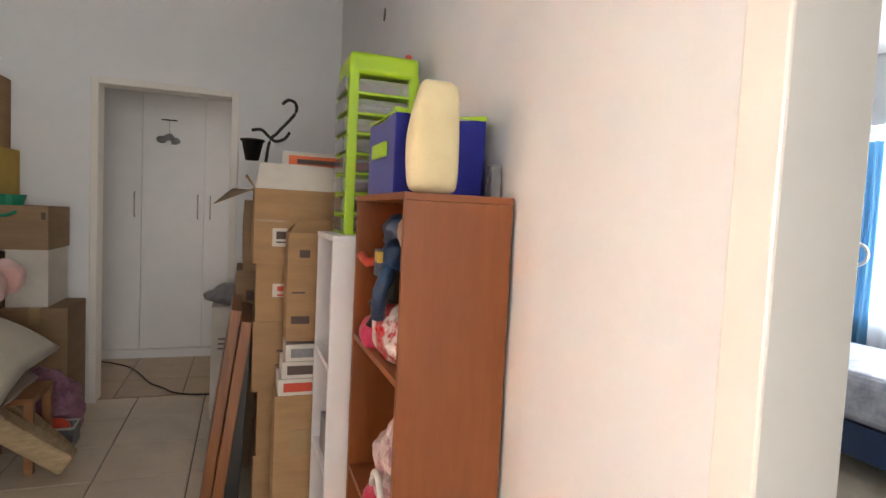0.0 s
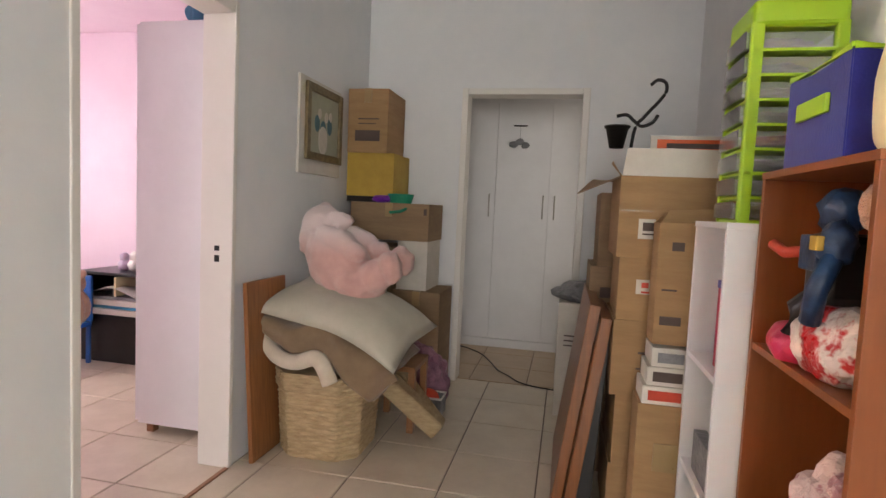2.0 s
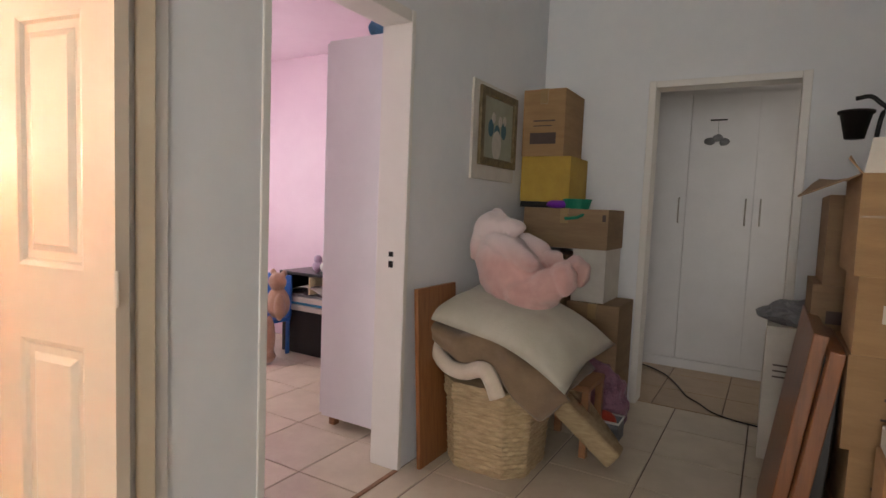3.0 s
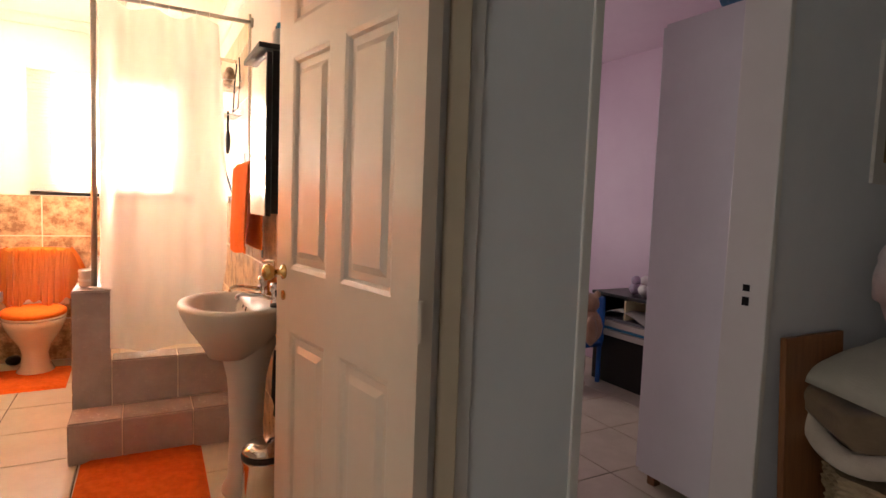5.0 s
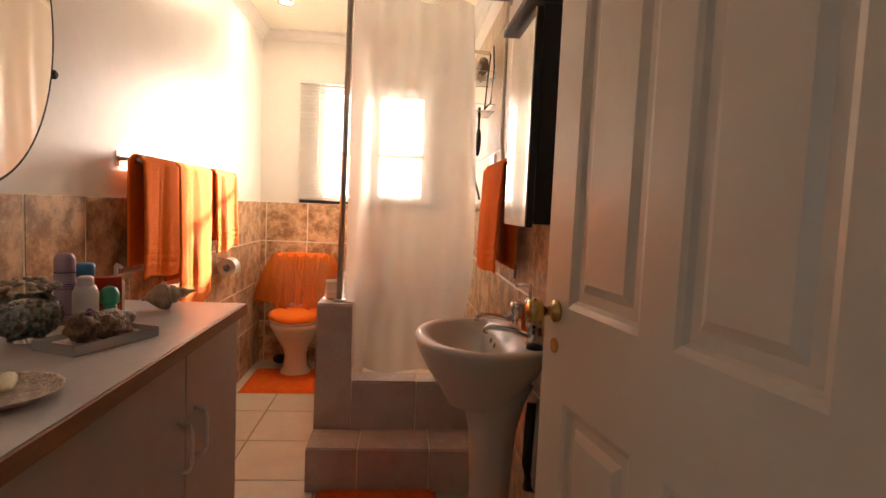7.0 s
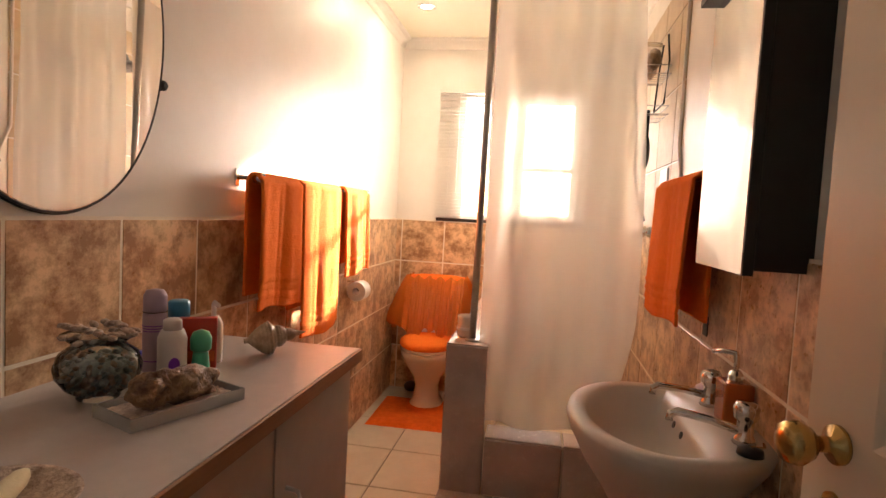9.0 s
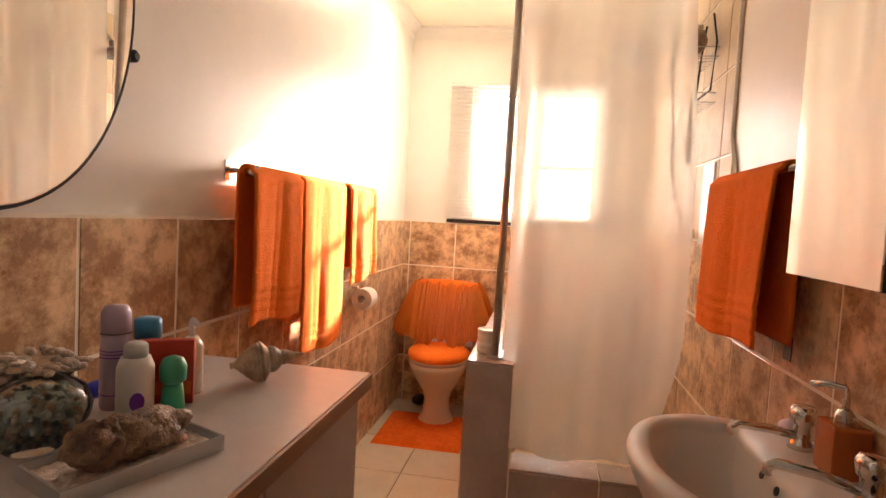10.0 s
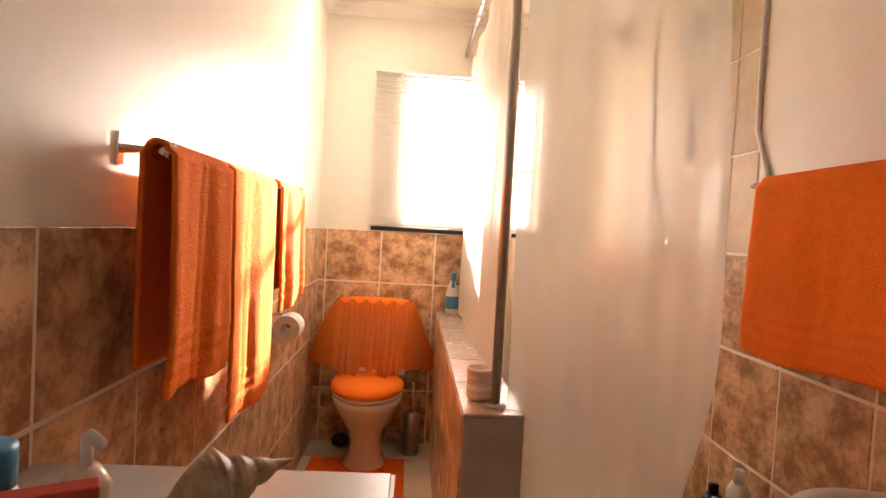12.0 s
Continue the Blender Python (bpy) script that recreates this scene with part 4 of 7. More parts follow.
part("bath_sponge", ball(bmesh.new(), (-3.20, B_RIGHT - 0.08, 1.99), (0.05, 0.035, 0.05), 0.35, 5), M_SHELLS, caddy, "", True)
part("back_brush", ball(tube([(-3.10, B_RIGHT - 0.09, 1.78), (-3.10, B_RIGHT - 0.09, 1.66)], 0.007), (-3.10, B_RIGHT - 0.09, 1.60), (0.03, 0.016, 0.075)), M_BLACK, caddy, "dark paddle brush", True)
fs = single("shaving_mirror", blocks((-3.16, B_RIGHT - 0.012, 1.22, -3.02, B_RIGHT + 0.001, 1.53), bevel=0.004), M_WPLAS, "white plastic tray panel on the shower wall", "panel")


def bottle(name, x, y, z, profile, mats, label, parts=("body", "cap"), squash=(1, 1), category="bottle"):
    t = thing(name, (x, y, z), label, category)
    part(parts[0], lathe(profile[0], 24, (x, y, z), squash), mats[0], t, "", True)
    part(parts[1], lathe(profile[1], 20, (x, y, z), squash), mats[1], t, "", True)
    return t


for i, (x, y, h, mt, cp) in enumerate(((-2.74, 1.86, 0.20, M_WPLAS, M_WPLAS), (-2.76, 1.80, 0.15, M_BLACK, M_BLACK), (-2.71, 1.78, 0.13, M_LAV, M_WPLAS))):
    bottle("shampoo_bottle", x, y, 0.43, [[(0.028, 0), (0.031, 0.01), (0.031, h * 0.7), (0.02, h * 0.82)], [(0.014, h * 0.82), (0.014, h), (0.011, h + 0.004)]], (mt, cp),
           ("white pump shampoo bottle on the shower kerb", "black shampoo bottle on the shower kerb", "small lilac bottle on the shower kerb")[i])

cup = thing("ribbed_cup", (-2.80, 1.145, HW[4]), "cream ribbed ceramic cup standing beside the pole", "cup")
part("body", lathe([(0.030, 0), (0.035, 0.004)] + [(0.0375 + 0.0016 * math.sin(k * 2.1), 0.008 + 0.0055 * k) for k in range(14)] + [(0.038, 0.088), (0.035, 0.089), (0.033, 0.012), (0.0, 0.011)], 30, (-2.805, 1.125, HW[4])), M_CERAM, cup, "", True)
part("spill_band", lathe([(0.0385, 0.030), (0.0395, 0.033), (0.0395, 0.040), (0.0385, 0.043)], 30, (-2.805, 1.125, HW[4])), M_WPLAS, cup, "", True)
sp = thing("spray_bottle", (-4.40, 1.15, HW[4]), "clear cleaning spray bottle with a blue trigger", "spray bottle")
part("body", lathe([(0.036, 0), (0.038, 0.01), (0.038, 0.12), (0.018, 0.17), (0.014, 0.19)], 20, (-4.40, 1.15, HW[4])), M_WPLAS, sp, "", True)
part("trigger", blocks((-4.42, 1.135, HW[4] + 0.19, -4.345, 1.165, HW[4] + 0.235), (-4.37, 1.14, HW[4] + 0.15, -4.36, 1.16, HW[4] + 0.19), bevel=0.004), M_CYAN, sp, "blue spray trigger")
part("label", lathe([(0.0385, 0.03), (0.0388, 0.03), (0.0388, 0.10), (0.0385, 0.10)], 20, (-4.40, 1.15, HW[4])), M_CYAN, sp)

# ---- basin ----
basin = thing("pedestal_basin", (-1.95, 1.72, 0), "white ceramic pedestal basin with two chrome taps", "basin")
BX, BY = -1.93, 1.70


def basin_ring(w, d, z, steps=48, back=None, dy=0.0):
    """A ring rounded towards the room and flattened at the wall."""
    ring = []
    for k in range(steps):
        a = 2 * math.pi * k / steps
        c, s = math.cos(a), math.sin(a)
        y = BY + dy - d * s if s > 0 else BY + dy + min(-s * d * 1.2, (back if back is not None else d))
        e = 0.82 if s <= 0 else 1.0
        ring.append((BX + w * math.copysign(abs(c) ** e, c), y, z))
    return ring


bm = bmesh.new()
outer = [basin_ring(0.10, 0.09, 0.60, back=0.15), basin_ring(0.16, 0.12, 0.655, back=0.19), basin_ring(0.23, 0.165, 0.72, back=0.214), basin_ring(0.272, 0.198, 0.785, back=0.218), basin_ring(0.282, 0.208, 0.815, back=0.219),
         basin_ring(0.278, 0.204, 0.828, back=0.218), basin_ring(0.262, 0.188, 0.832, back=0.21)]
inner = [basin_ring(0.235, 0.165, 0.826, back=0.07), basin_ring(0.222, 0.152, 0.80, back=0.06), basin_ring(0.18, 0.12, 0.735, back=0.045), basin_ring(0.10, 0.07, 0.70, back=0.03), basin_ring(0.025, 0.02, 0.692, back=0.02)]
rings = [[bm.verts.new(p) for p in r] for r in outer + inner]
for a, b in zip(rings, rings[1:]):
    for k in range(48):
        bm.faces.new((a[k], a[(k + 1) % 48], b[(k + 1) % 48], b[k]))
bm.faces.new(rings[0][::-1])
bm.faces.new(rings[-1])
part("bowl", bm, M_BASIN, basin, "", True)
part("pedestal", egg([(0.10, 0.10, 0.10, 0.0, 0), (0.098, 0.098, 0.10, 0.02, 0), (0.075, 0.078, 0.09, 0.06, 0), (0.068, 0.07, 0.085, 0.30, 0), (0.08, 0.082, 0.09, 0.50, 0), (0.105, 0.105, 0.10, 0.605, 0), (0.13, 0.12, 0.11, 0.66, 0)], BX, 1.765), M_BASIN, basin, "", True)
part("waste", lathe([(0.022, 0), (0.022, 0.004), (0.012, 0.005)], 18, (BX, BY + 0.005, 0.694)), M_CHROME, basin)
for x in (-2.05, -1.80):
    tapp = part("tap", lathe([(0.024, 0), (0.022, 0.012), (0.017, 0.02), (0.017, 0.05), (0.024, 0.056), (0.026, 0.078), (0.02, 0.09)], 20, (x, 1.855, 0.83)), M_CHROME, basin, "chrome pillar tap", True)
    part("spout", tube([(x, 1.85, 0.855), (x + (0.01 if x < -1.9 else -0.02), 1.79, 0.868), (x + (0.018 if x < -1.9 else -0.035), 1.725, 0.874), (x + (0.02 if x < -1.9 else -0.038), 1.712, 0.866), (x + (0.02 if x < -1.9 else -0.038), 1.71, 0.852)], 0.0095, 12), M_CHROME, tapp, "", True)
for x in (-1.96, -1.89):
    hole = lathe([(0.009, 0), (0.009, 0.002)], 14)
    hole.transform(Matrix.Translation((x, 1.752, 0.80)) @ Matrix.Rotation(radians(75), 4, "X"))
    part("overflow", hole, M_BLACK, basin)
disp = thing("soap_dispenser", (-1.93, 1.875, 0.832), "square amber soap dispenser with a chrome pump", "soap dispenser")
part("body", blocks((-1.965, 1.84, 0.832, -1.895, 1.905, 0.93), bevel=0.006), M_AMBER, disp)
part("soap", blocks((-1.959, 1.846, 0.836, -1.901, 1.899, 0.90), bevel=0.004), M_ORANGE, disp)
part("pump", tube([(-1.93, 1.872, 0.93), (-1.93, 1.872, 0.985), (-1.93, 1.87, 0.995), (-1.955, 1.85, 0.995), (-1.975, 1.832, 0.988)], 0.0065), M_CHROME, disp, "chrome pump", True)
part("collar", lathe([(0.017, 0.925), (0.017, 0.945), (0.010, 0.955)], 18, (-1.93, 1.872, 0)), M_CHROME, disp)
single("soap_bar", ball(bmesh.new(), (-2.10, 1.86, 0.852), (0.036, 0.028, 0.02), 0.05, 1), M_LAV, "lilac soap bar on the basin's rim", "soap", "", True)
plug = thing("basin_plug", (-1.77, 1.87, 0.832), "black rubber plug with a chain on the basin's rim", "plug")
part("stopper", lathe([(0.026, 0), (0.024, 0.012), (0.008, 0.016)], 18, (-1.735, 1.845, 0.832)), M_BLACK, plug, "", True)
part("chain", tube([(-1.735, 1.845, 0.848), (-1.75, 1.87, 0.842), (-1.77, 1.885, 0.837), (-1.79, 1.89, 0.837)], 0.003), M_CHROME, plug)
pipes = thing("waste_pipes", (-1.90, 1.90, 0.3), "black flexible pipes behind the pedestal", "pipe")
part("waste_pipe", tube([(-1.86, 1.88, 0.62), (-1.84, 1.87, 0.52), (-1.80, 1.86, 0.44), (-1.82, 1.87, 0.36), (-1.87, 1.90, 0.33), (-1.90, 1.921, 0.34)], 0.018), M_BLACK, pipes, "", True)
part("supply_hose", tube([(-1.78, 1.88, 0.66), (-1.775, 1.875, 0.5), (-1.79, 1.88, 0.38), (-1.80, 1.921, 0.30)], 0.008), M_ALU, pipes, "", True)
bin_ = thing("pedal_bin", (-1.62, 1.80, 0), "small chrome pedal bin with a domed lid", "bin")
part("body", lathe([(0.083, 0), (0.085, 0.02), (0.085, 0.235), (0.087, 0.237), (0.087, 0.247)], 32, (-1.68, 1.795, 0)), M_CHROME, bin_, "", True)
part("rim", lathe([(0.088, 0.246), (0.09, 0.25), (0.09, 0.262), (0.086, 0.266)], 32, (-1.68, 1.795, 0)), M_BLACK, bin_, "", True)
part("lid", lathe([(0.086, 0.266), (0.084, 0.282), (0.068, 0.30), (0.035, 0.312), (0.0, 0.315)], 32, (-1.68, 1.795, 0)), M_CHROME, bin_, "domed steel lid", True)
part("pedal", blocks((-1.70, 1.69, 0.01, -1.66, 1.72, 0.02), bevel=0.003), M_BLACK, bin_)

# ---- mirror cabinet ----
cab = thing("mirror_cabinet", (-1.86, B_RIGHT, 1.21), "black wall cabinet with a mirrored door", "cabinet")
part("case", blocks((-2.02, 1.815, 1.205, -1.715, B_RIGHT + 0.001, 1.83), bevel=0.003), M_BLACK, cab)
cd = part("door", blocks((-2.03, 1.792, 1.195, -1.706, 1.811, 1.82), bevel=0.002), M_BLACK, cab)
part("mirror", blocks((-2.028, 1.7885, 1.197, -1.708, 1.7915, 1.818)), M_MIRROR, cd, "mirror glass")
part("cornice", blocks((-2.06, 1.76, 1.832, -1.70, B_RIGHT + 0.001, 1.852), bevel=0.003), M_BLACK, cab)
bottle("tonic_bottle", -1.80, 1.86, 1.852, [[(0.03, 0), (0.032, 0.01), (0.032, 0.07), (0.015, 0.085)], [(0.016, 0.085), (0.016, 0.105), (0.012, 0.108)]], (M_WPLAS, M_CYAN), "white and blue bottle on top of the cabinet")
bottle("black_bottle", -1.89, 1.87, 1.852, [[(0.02, 0), (0.021, 0.01), (0.021, 0.08), (0.012, 0.09)], [(0.012, 0.09), (0.012, 0.12), (0.009, 0.122)]], (M_BLACK, M_BLACK), "small black bottle on top of the cabinet")

# ---- on the worktop ----
Z = 0.88
jar = thing("shell_jar", (-1.51, 0.545, Z), "round glass jar filled with shells and dark pebbles", "jar")
JX, JY = -1.51, 0.545
part("glass", lathe([(0.0, 0.004), (0.036, 0.0), (0.040, 0.004), (0.038, 0.010), (0.060, 0.024), (0.076, 0.048), (0.079, 0.066), (0.070, 0.092), (0.052, 0.106), (0.047, 0.112), (0.060, 0.124), (0.068, 0.130)], 40, (JX, JY, Z)), M_JAR, jar, "clear glass globe with a flared rim", True)
random.seed(5)
heap = [bmesh.new() for k in range(3)]
for i in range(240):
    zz = random.uniform(0.016, 0.088)
    rr_ = 0.070 * math.sqrt(max(0.05, 1 - ((zz - 0.06) / 0.058) ** 2)) - 0.008
    a = random.uniform(0, 2 * math.pi)
    rr_ *= random.uniform(0.86, 1.0) if zz < 0.078 else math.sqrt(random.random())
    sz = random.uniform(0.006, 0.011)
    ball(heap[i % 3], (JX + rr_ * math.cos(a), JY + rr_ * math.sin(a), Z + zz), (sz, sz * 0.8, sz * 0.6), 0.3, i, Euler((random.random(), random.random(), a)), 1)
part("core", lathe([(0.0, 0.014), (0.034, 0.020), (0.047, 0.045), (0.049, 0.066), (0.038, 0.082), (0.0, 0.084)], 24, (JX, JY, Z)), material("packed_sand", (0.46, 0.48, 0.43), 0.8, 0, (0.28, 0.30, 0.27), 60, 150, 0.4), jar, "", True)
for bmh, cl in zip(heap, ((0.22, 0.28, 0.26), (0.52, 0.55, 0.50), (0.45, 0.34, 0.24))):
    part("pebbles", bmh, material("pebble", cl, 0.45, 0, tuple(c * 0.4 for c in cl), 60, 150, 0.4), jar, "", True)["kind"] = "stuff"
for i in range(26):
    a, rr_ = i * 2.4, 0.012 + 0.056 * math.sqrt((i + 0.5) / 26)
    part("shell", ball(bmesh.new(), (JX + rr_ * math.cos(a), JY + rr_ * math.sin(a), Z + 0.132 + 0.010 * math.sin(i * 1.7) + 0.012 * (1 - rr_ / 0.068)), (0.011 + 0.007 * (i % 3) / 2, 0.009, 0.006), 0.35, i, Euler((0.2 * math.sin(i), 0.15 * math.cos(i * 2), a)), 2), M_SHELLS, jar, "", True)
tray = thing("shell_tray", (-1.50, 0.72, Z), "clear plastic tray of tiny shells with a brown stone", "tray")
TR = Matrix.Translation((-1.505, 0.715, Z)) @ Matrix.Rotation(radians(-22), 4, "Z")
tb = blocks((-0.115, -0.06, 0.0, 0.115, 0.06, 0.003), (-0.118, -0.063, 0.0, -0.114, 0.063, 0.024), (0.114, -0.063, 0.0, 0.118, 0.063, 0.024), (-0.114, -0.063, 0.0, 0.114, -0.059, 0.024), (-0.114, 0.059, 0.0, 0.114, 0.063, 0.024))
tb.transform(TR)
part("dish", tb, glassy("clear_tray_plastic", (0.98, 0.97, 0.95), 0.08, 0.4), tray, "clear plastic dish")
tf = grid(26, 14, lambda u, v: (-0.112 + 0.224 * u, -0.057 + 0.114 * v, 0.012 + 0.004 * noise.noise(Vector((u * 30, v * 15, 0)))))
tf.transform(TR)
part("shell_bed", tf, material("pink_shell_bed", (0.78, 0.64, 0.52), 0.6, 0, (0.45, 0.32, 0.24), 90, 180, 0.8, depth=0.006), tray, "bed of tiny pinkish shells")["kind"] = "stuff"
stn = ball(ball(bmesh.new(), (-0.015, 0.0, 0.042), (0.072, 0.036, 0.034), 0.3, 1, None, 4), (0.05, 0.008, 0.05), (0.034, 0.03, 0.034), 0.3, 4, None, 4)
for v in stn.verts:
    q = v.co * 1.0
    v.co += Vector((q.x - 0.01, q.y, q.z - 0.045)).normalized() * (0.012 * noise.noise(q * 40) + 0.006 * noise.noise(q * 95))
    v.co.z = max(v.co.z, 0.014)
stn.transform(TR)
part("stone", stn, M_STONE, tray, "mottled brown stone", True)


def conch(name, tail, tip, girth, label, mat):
    """A spiral conch lying from its narrow tail to its spire: round whorls, knobbed shoulder, open lip."""
    bm = bmesh.new()
    way = Vector(tip) - Vector(tail)
    length, n, st = way.length, 60, 32
    rings = []
    for i in range(n):
        s = i / (n - 1)
        if s < 0.40:
            r = 0.17 + 0.83 * math.sin(max(0.0, s - 0.06) / 0.34 * math.pi / 2) ** 0.9
        else:
            k = (s - 0.40) / 0.60
            step = abs(math.sin(k * 3.4 * math.pi + 1.35)) ** 0.8
            r = (1 - k) ** 1.15 * (0.76 + 0.26 * step) + 0.035
        ring = []
        for k in range(st):
            a = 2 * math.pi * k / st
            knob = 0.10 * max(0, math.sin(a * 5 + s * 5)) * math.exp(-((s - 0.42) / 0.07) ** 2)
            lip = 0.26 * math.exp(-((a - 4.0) / 0.5) ** 2) * math.exp(-((s - 0.30) / 0.17) ** 2)
            groove = 0.02 * math.sin(s * 110)
            q = girth * r * (1 + knob + lip + groove)
            ring.append(bm.verts.new((length * s, q * math.cos(a), q * math.sin(a))))
        rings.append(ring)
    for a, b in zip(rings, rings[1:]):
        for k in range(st):
            bm.faces.new((a[k], a[(k + 1) % st], b[(k + 1) % st], b[k]))
    bm.faces.new(rings[0][::-1])
    bm.faces.new(rings[-1])
    bm.transform(Matrix.Translation(tail) @ way.to_track_quat("X", "Z").to_matrix().to_4x4())
    lo = min(v.co.z for v in bm.verts)
    bm.transform(Matrix.Translation((0, 0, tail[2] - lo)))
    return single(name, bm, mat, label, "shell", "", True)


conch("conch_shell", (-1.900, 0.640, Z), (-1.998, 0.770, Z + 0.018), 0.040, "large pale brown conch shell lying on the worktop", M_CONCH)
t = thing("deodorant_can", (-1.70, 0.525, Z), "tall lavender deodorant can", "deodorant")
part("can", lathe([(0.024, 0), (0.026, 0.006), (0.026, 0.135), (0.023, 0.142)], 24, (-1.70, 0.525, Z)), M_LAV, t, "", True)
part("cap", lathe([(0.0255, 0.142), (0.0255, 0.18), (0.019, 0.192), (0.006, 0.195)], 24, (-1.70, 0.525, Z)), M_LAV, t, "pale lilac cap", True)
part("cap_seam", lathe([(0.0262, 0.1415), (0.0266, 0.1425), (0.0262, 0.1435)], 24, (-1.70, 0.525, Z)), M_INK, t, "dark seam under the cap")
for dz in (0.028, 0.098, 0.104, 0.110):
    part("printed_line", lathe([(0.0261, dz), (0.0264, dz), (0.0264, dz + 0.002), (0.0261, dz + 0.002)], 24, (-1.70, 0.525, Z)), M_PURPLE, t)
t = thing("powder_bottle", (-1.66, 0.60, Z), "white powder bottle with a purple leaf mark", "bottle")
part("body", lathe([(0.028, 0), (0.031, 0.006), (0.031, 0.095), (0.024, 0.114)], 24, (-1.66, 0.60, Z)), M_WPLAS, t, "", True)
part("cap", lathe([(0.020, 0.114), (0.0195, 0.135), (0.015, 0.139)], 20, (-1.66, 0.60, Z)), M_WPLAS, t, "", True)
lf = lathe([(0.012, 0), (0.012, 0.001)], 12, (0, 0, 0), (1, 1.4))
lf.transform(Matrix.Translation((-1.637, 0.622, Z + 0.04)) @ Matrix.Rotation(radians(-45), 4, "Z") @ Matrix.Rotation(radians(-90), 4, "X"))
part("leaf_mark", lf, M_PURPLE, t)
t = thing("roll_on", (-1.715, 0.635, Z), "green roll-on deodorant with a rounded cap", "deodorant")
part("body", lathe([(0.019, 0), (0.022, 0.006), (0.018, 0.045), (0.016, 0.055)], 22, (-1.715, 0.635, Z)), M_GREEN, t, "", True)
part("cap", lathe([(0.017, 0.055), (0.023, 0.06), (0.024, 0.085), (0.018, 0.10), (0.004, 0.106)], 22, (-1.715, 0.635, Z)), M_GREEN, t, "", True)
t = thing("lotion_bottle", (-1.76, 0.545, Z), "pale lotion bottle with a bright blue cap", "bottle")
part("body", lathe([(0.026, 0), (0.028, 0.008), (0.028, 0.11), (0.022, 0.122)], 22, (-1.76, 0.545, Z)), M_WPLAS, t, "", True)
part("cap", lathe([(0.025, 0.122), (0.025, 0.158), (0.020, 0.162)], 22, (-1.76, 0.545, Z)), M_CYAN, t, "bright blue cap", True)
bmr = blocks((-0.05, -0.012, 0, 0.05, 0.012, 0.125), bevel=0.002)
bmr.transform(Matrix.Translation((-1.75, 0.595, Z)) @ Matrix.Rotation(radians(-62), 4, "Z"))
carton_box = thing("soap_carton", (-1.75, 0.595, Z), "red cardboard carton standing among the bottles", "carton")
part("box", bmr, M_REDC, carton_box)
band = blocks((-0.046, 0.0121, 0.02, 0.046, 0.0132, 0.045), (-0.046, -0.0132, 0.02, 0.046, -0.0121, 0.045))
band.transform(Matrix.Translation((-1.75, 0.595, Z)) @ Matrix.Rotation(radians(-62), 4, "Z"))
part("printed_band", band, M_ORANGE, carton_box, "orange printed band")
t = thing("pump_bottle", (-1.82, 0.60, Z), "cream hand soap bottle with a pump", "bottle")
part("body", lathe([(0.022, 0), (0.024, 0.006), (0.024, 0.10), (0.012, 0.118)], 22, (-1.82, 0.60, Z)), M_CERAM, t, "", True)
part("pump", tube([(-1.82, 0.60, Z + 0.118), (-1.82, 0.60, Z + 0.148), (-1.815, 0.605, Z + 0.152), (-1.80, 0.625, Z + 0.148)], 0.006), M_WPLAS, t, "", True)
single("blue_case", ball(bmesh.new(), (-1.735, 0.455, Z + 0.016), (0.04, 0.022, 0.016), 0.1, 1), material("cobalt_plastic", (0.01, 0.02, 0.35), 0.4, 0, None, 8, 60, 0.05), "small cobalt blue plastic case against the wall", "case", "", True)
pl = thing("shell_plate", (-1.12, 0.76, Z), "shallow plate holding pale razor shells", "plate")
part("dish", lathe([(0.06, 0), (0.075, 0.004), (0.105, 0.018), (0.107, 0.021), (0.10, 0.019), (0.07, 0.008)], 36, (-1.10, 0.745, Z)), M_SHELLS, pl, "", True)
for i in range(4):
    part("razor_shell", ball(bmesh.new(), (-1.13 + 0.025 * i, 0.75 - 0.02 * i, Z + 0.024 + 0.004 * i), (0.062, 0.017, 0.009), 0.1, i, Euler((0, 0, 0.5 + 0.35 * i)), 2), M_SHELLB if i % 2 else M_CREAM, pl, "", True)

# ceiling spot
spot = thing("ceiling_spot", (-3.83, 0.66, 2.5), "small round recessed ceiling spot, lit", "ceiling light")
part("ring", lathe([(0.055, 0), (0.055, -0.006), (0.038, -0.008), (0.036, 0.0)], 28, (-3.83, 0.66, 2.5)), M_CHROME, spot, "", True)
part("bulb", lathe([(0.036, -0.001), (0.03, -0.004), (0.0, -0.005)], 24, (-3.83, 0.66, 2.5)), M_SPOT, spot)

# venetian blind
blind = thing("venetian_blind", (B_BACK + 0.04, 1.2, 1.27), "white venetian blind with open slats over the window", "blind")
part("head_rail", blocks((B_BACK + 0.012, 0.655, 2.125, B_BACK + 0.05, 1.745, 2.15), bevel=0.002), M_WPLAS, blind)
part("bottom_rail", blocks((B_BACK + 0.02, 0.655, 1.268, B_BACK + 0.045, 1.745, 1.28), bevel=0.002), M_WPLAS, blind)
slat = mesh_of("slat", blocks((-0.0125, -0.545, -0.0006, 0.0125, 0.545, 0.0006)), M_WPLAS)
for i in range(35):
    s = new("slat", slat)
    s.parent = blind
    s.matrix_parent_inverse = Matrix.Translation(-blind.location)
    s.matrix_basis = pose(B_BACK + 0.032, 1.2, 1.295 + i * 0.0237, 0, 3, 0)
for y in (0.74, 1.2, 1.66):
    part("ladder_cord", tube([(B_BACK + 0.047, y, 1.275), (B_BACK + 0.047, y, 2.13)], 0.0012, 6), M_WPLAS, blind)
part("tilt_wand", tube([(B_BACK + 0.055, 0.80, 2.12), (B_BACK + 0.056, 0.80, 1.45)], 0.004, 8), M_WPLAS, blind)
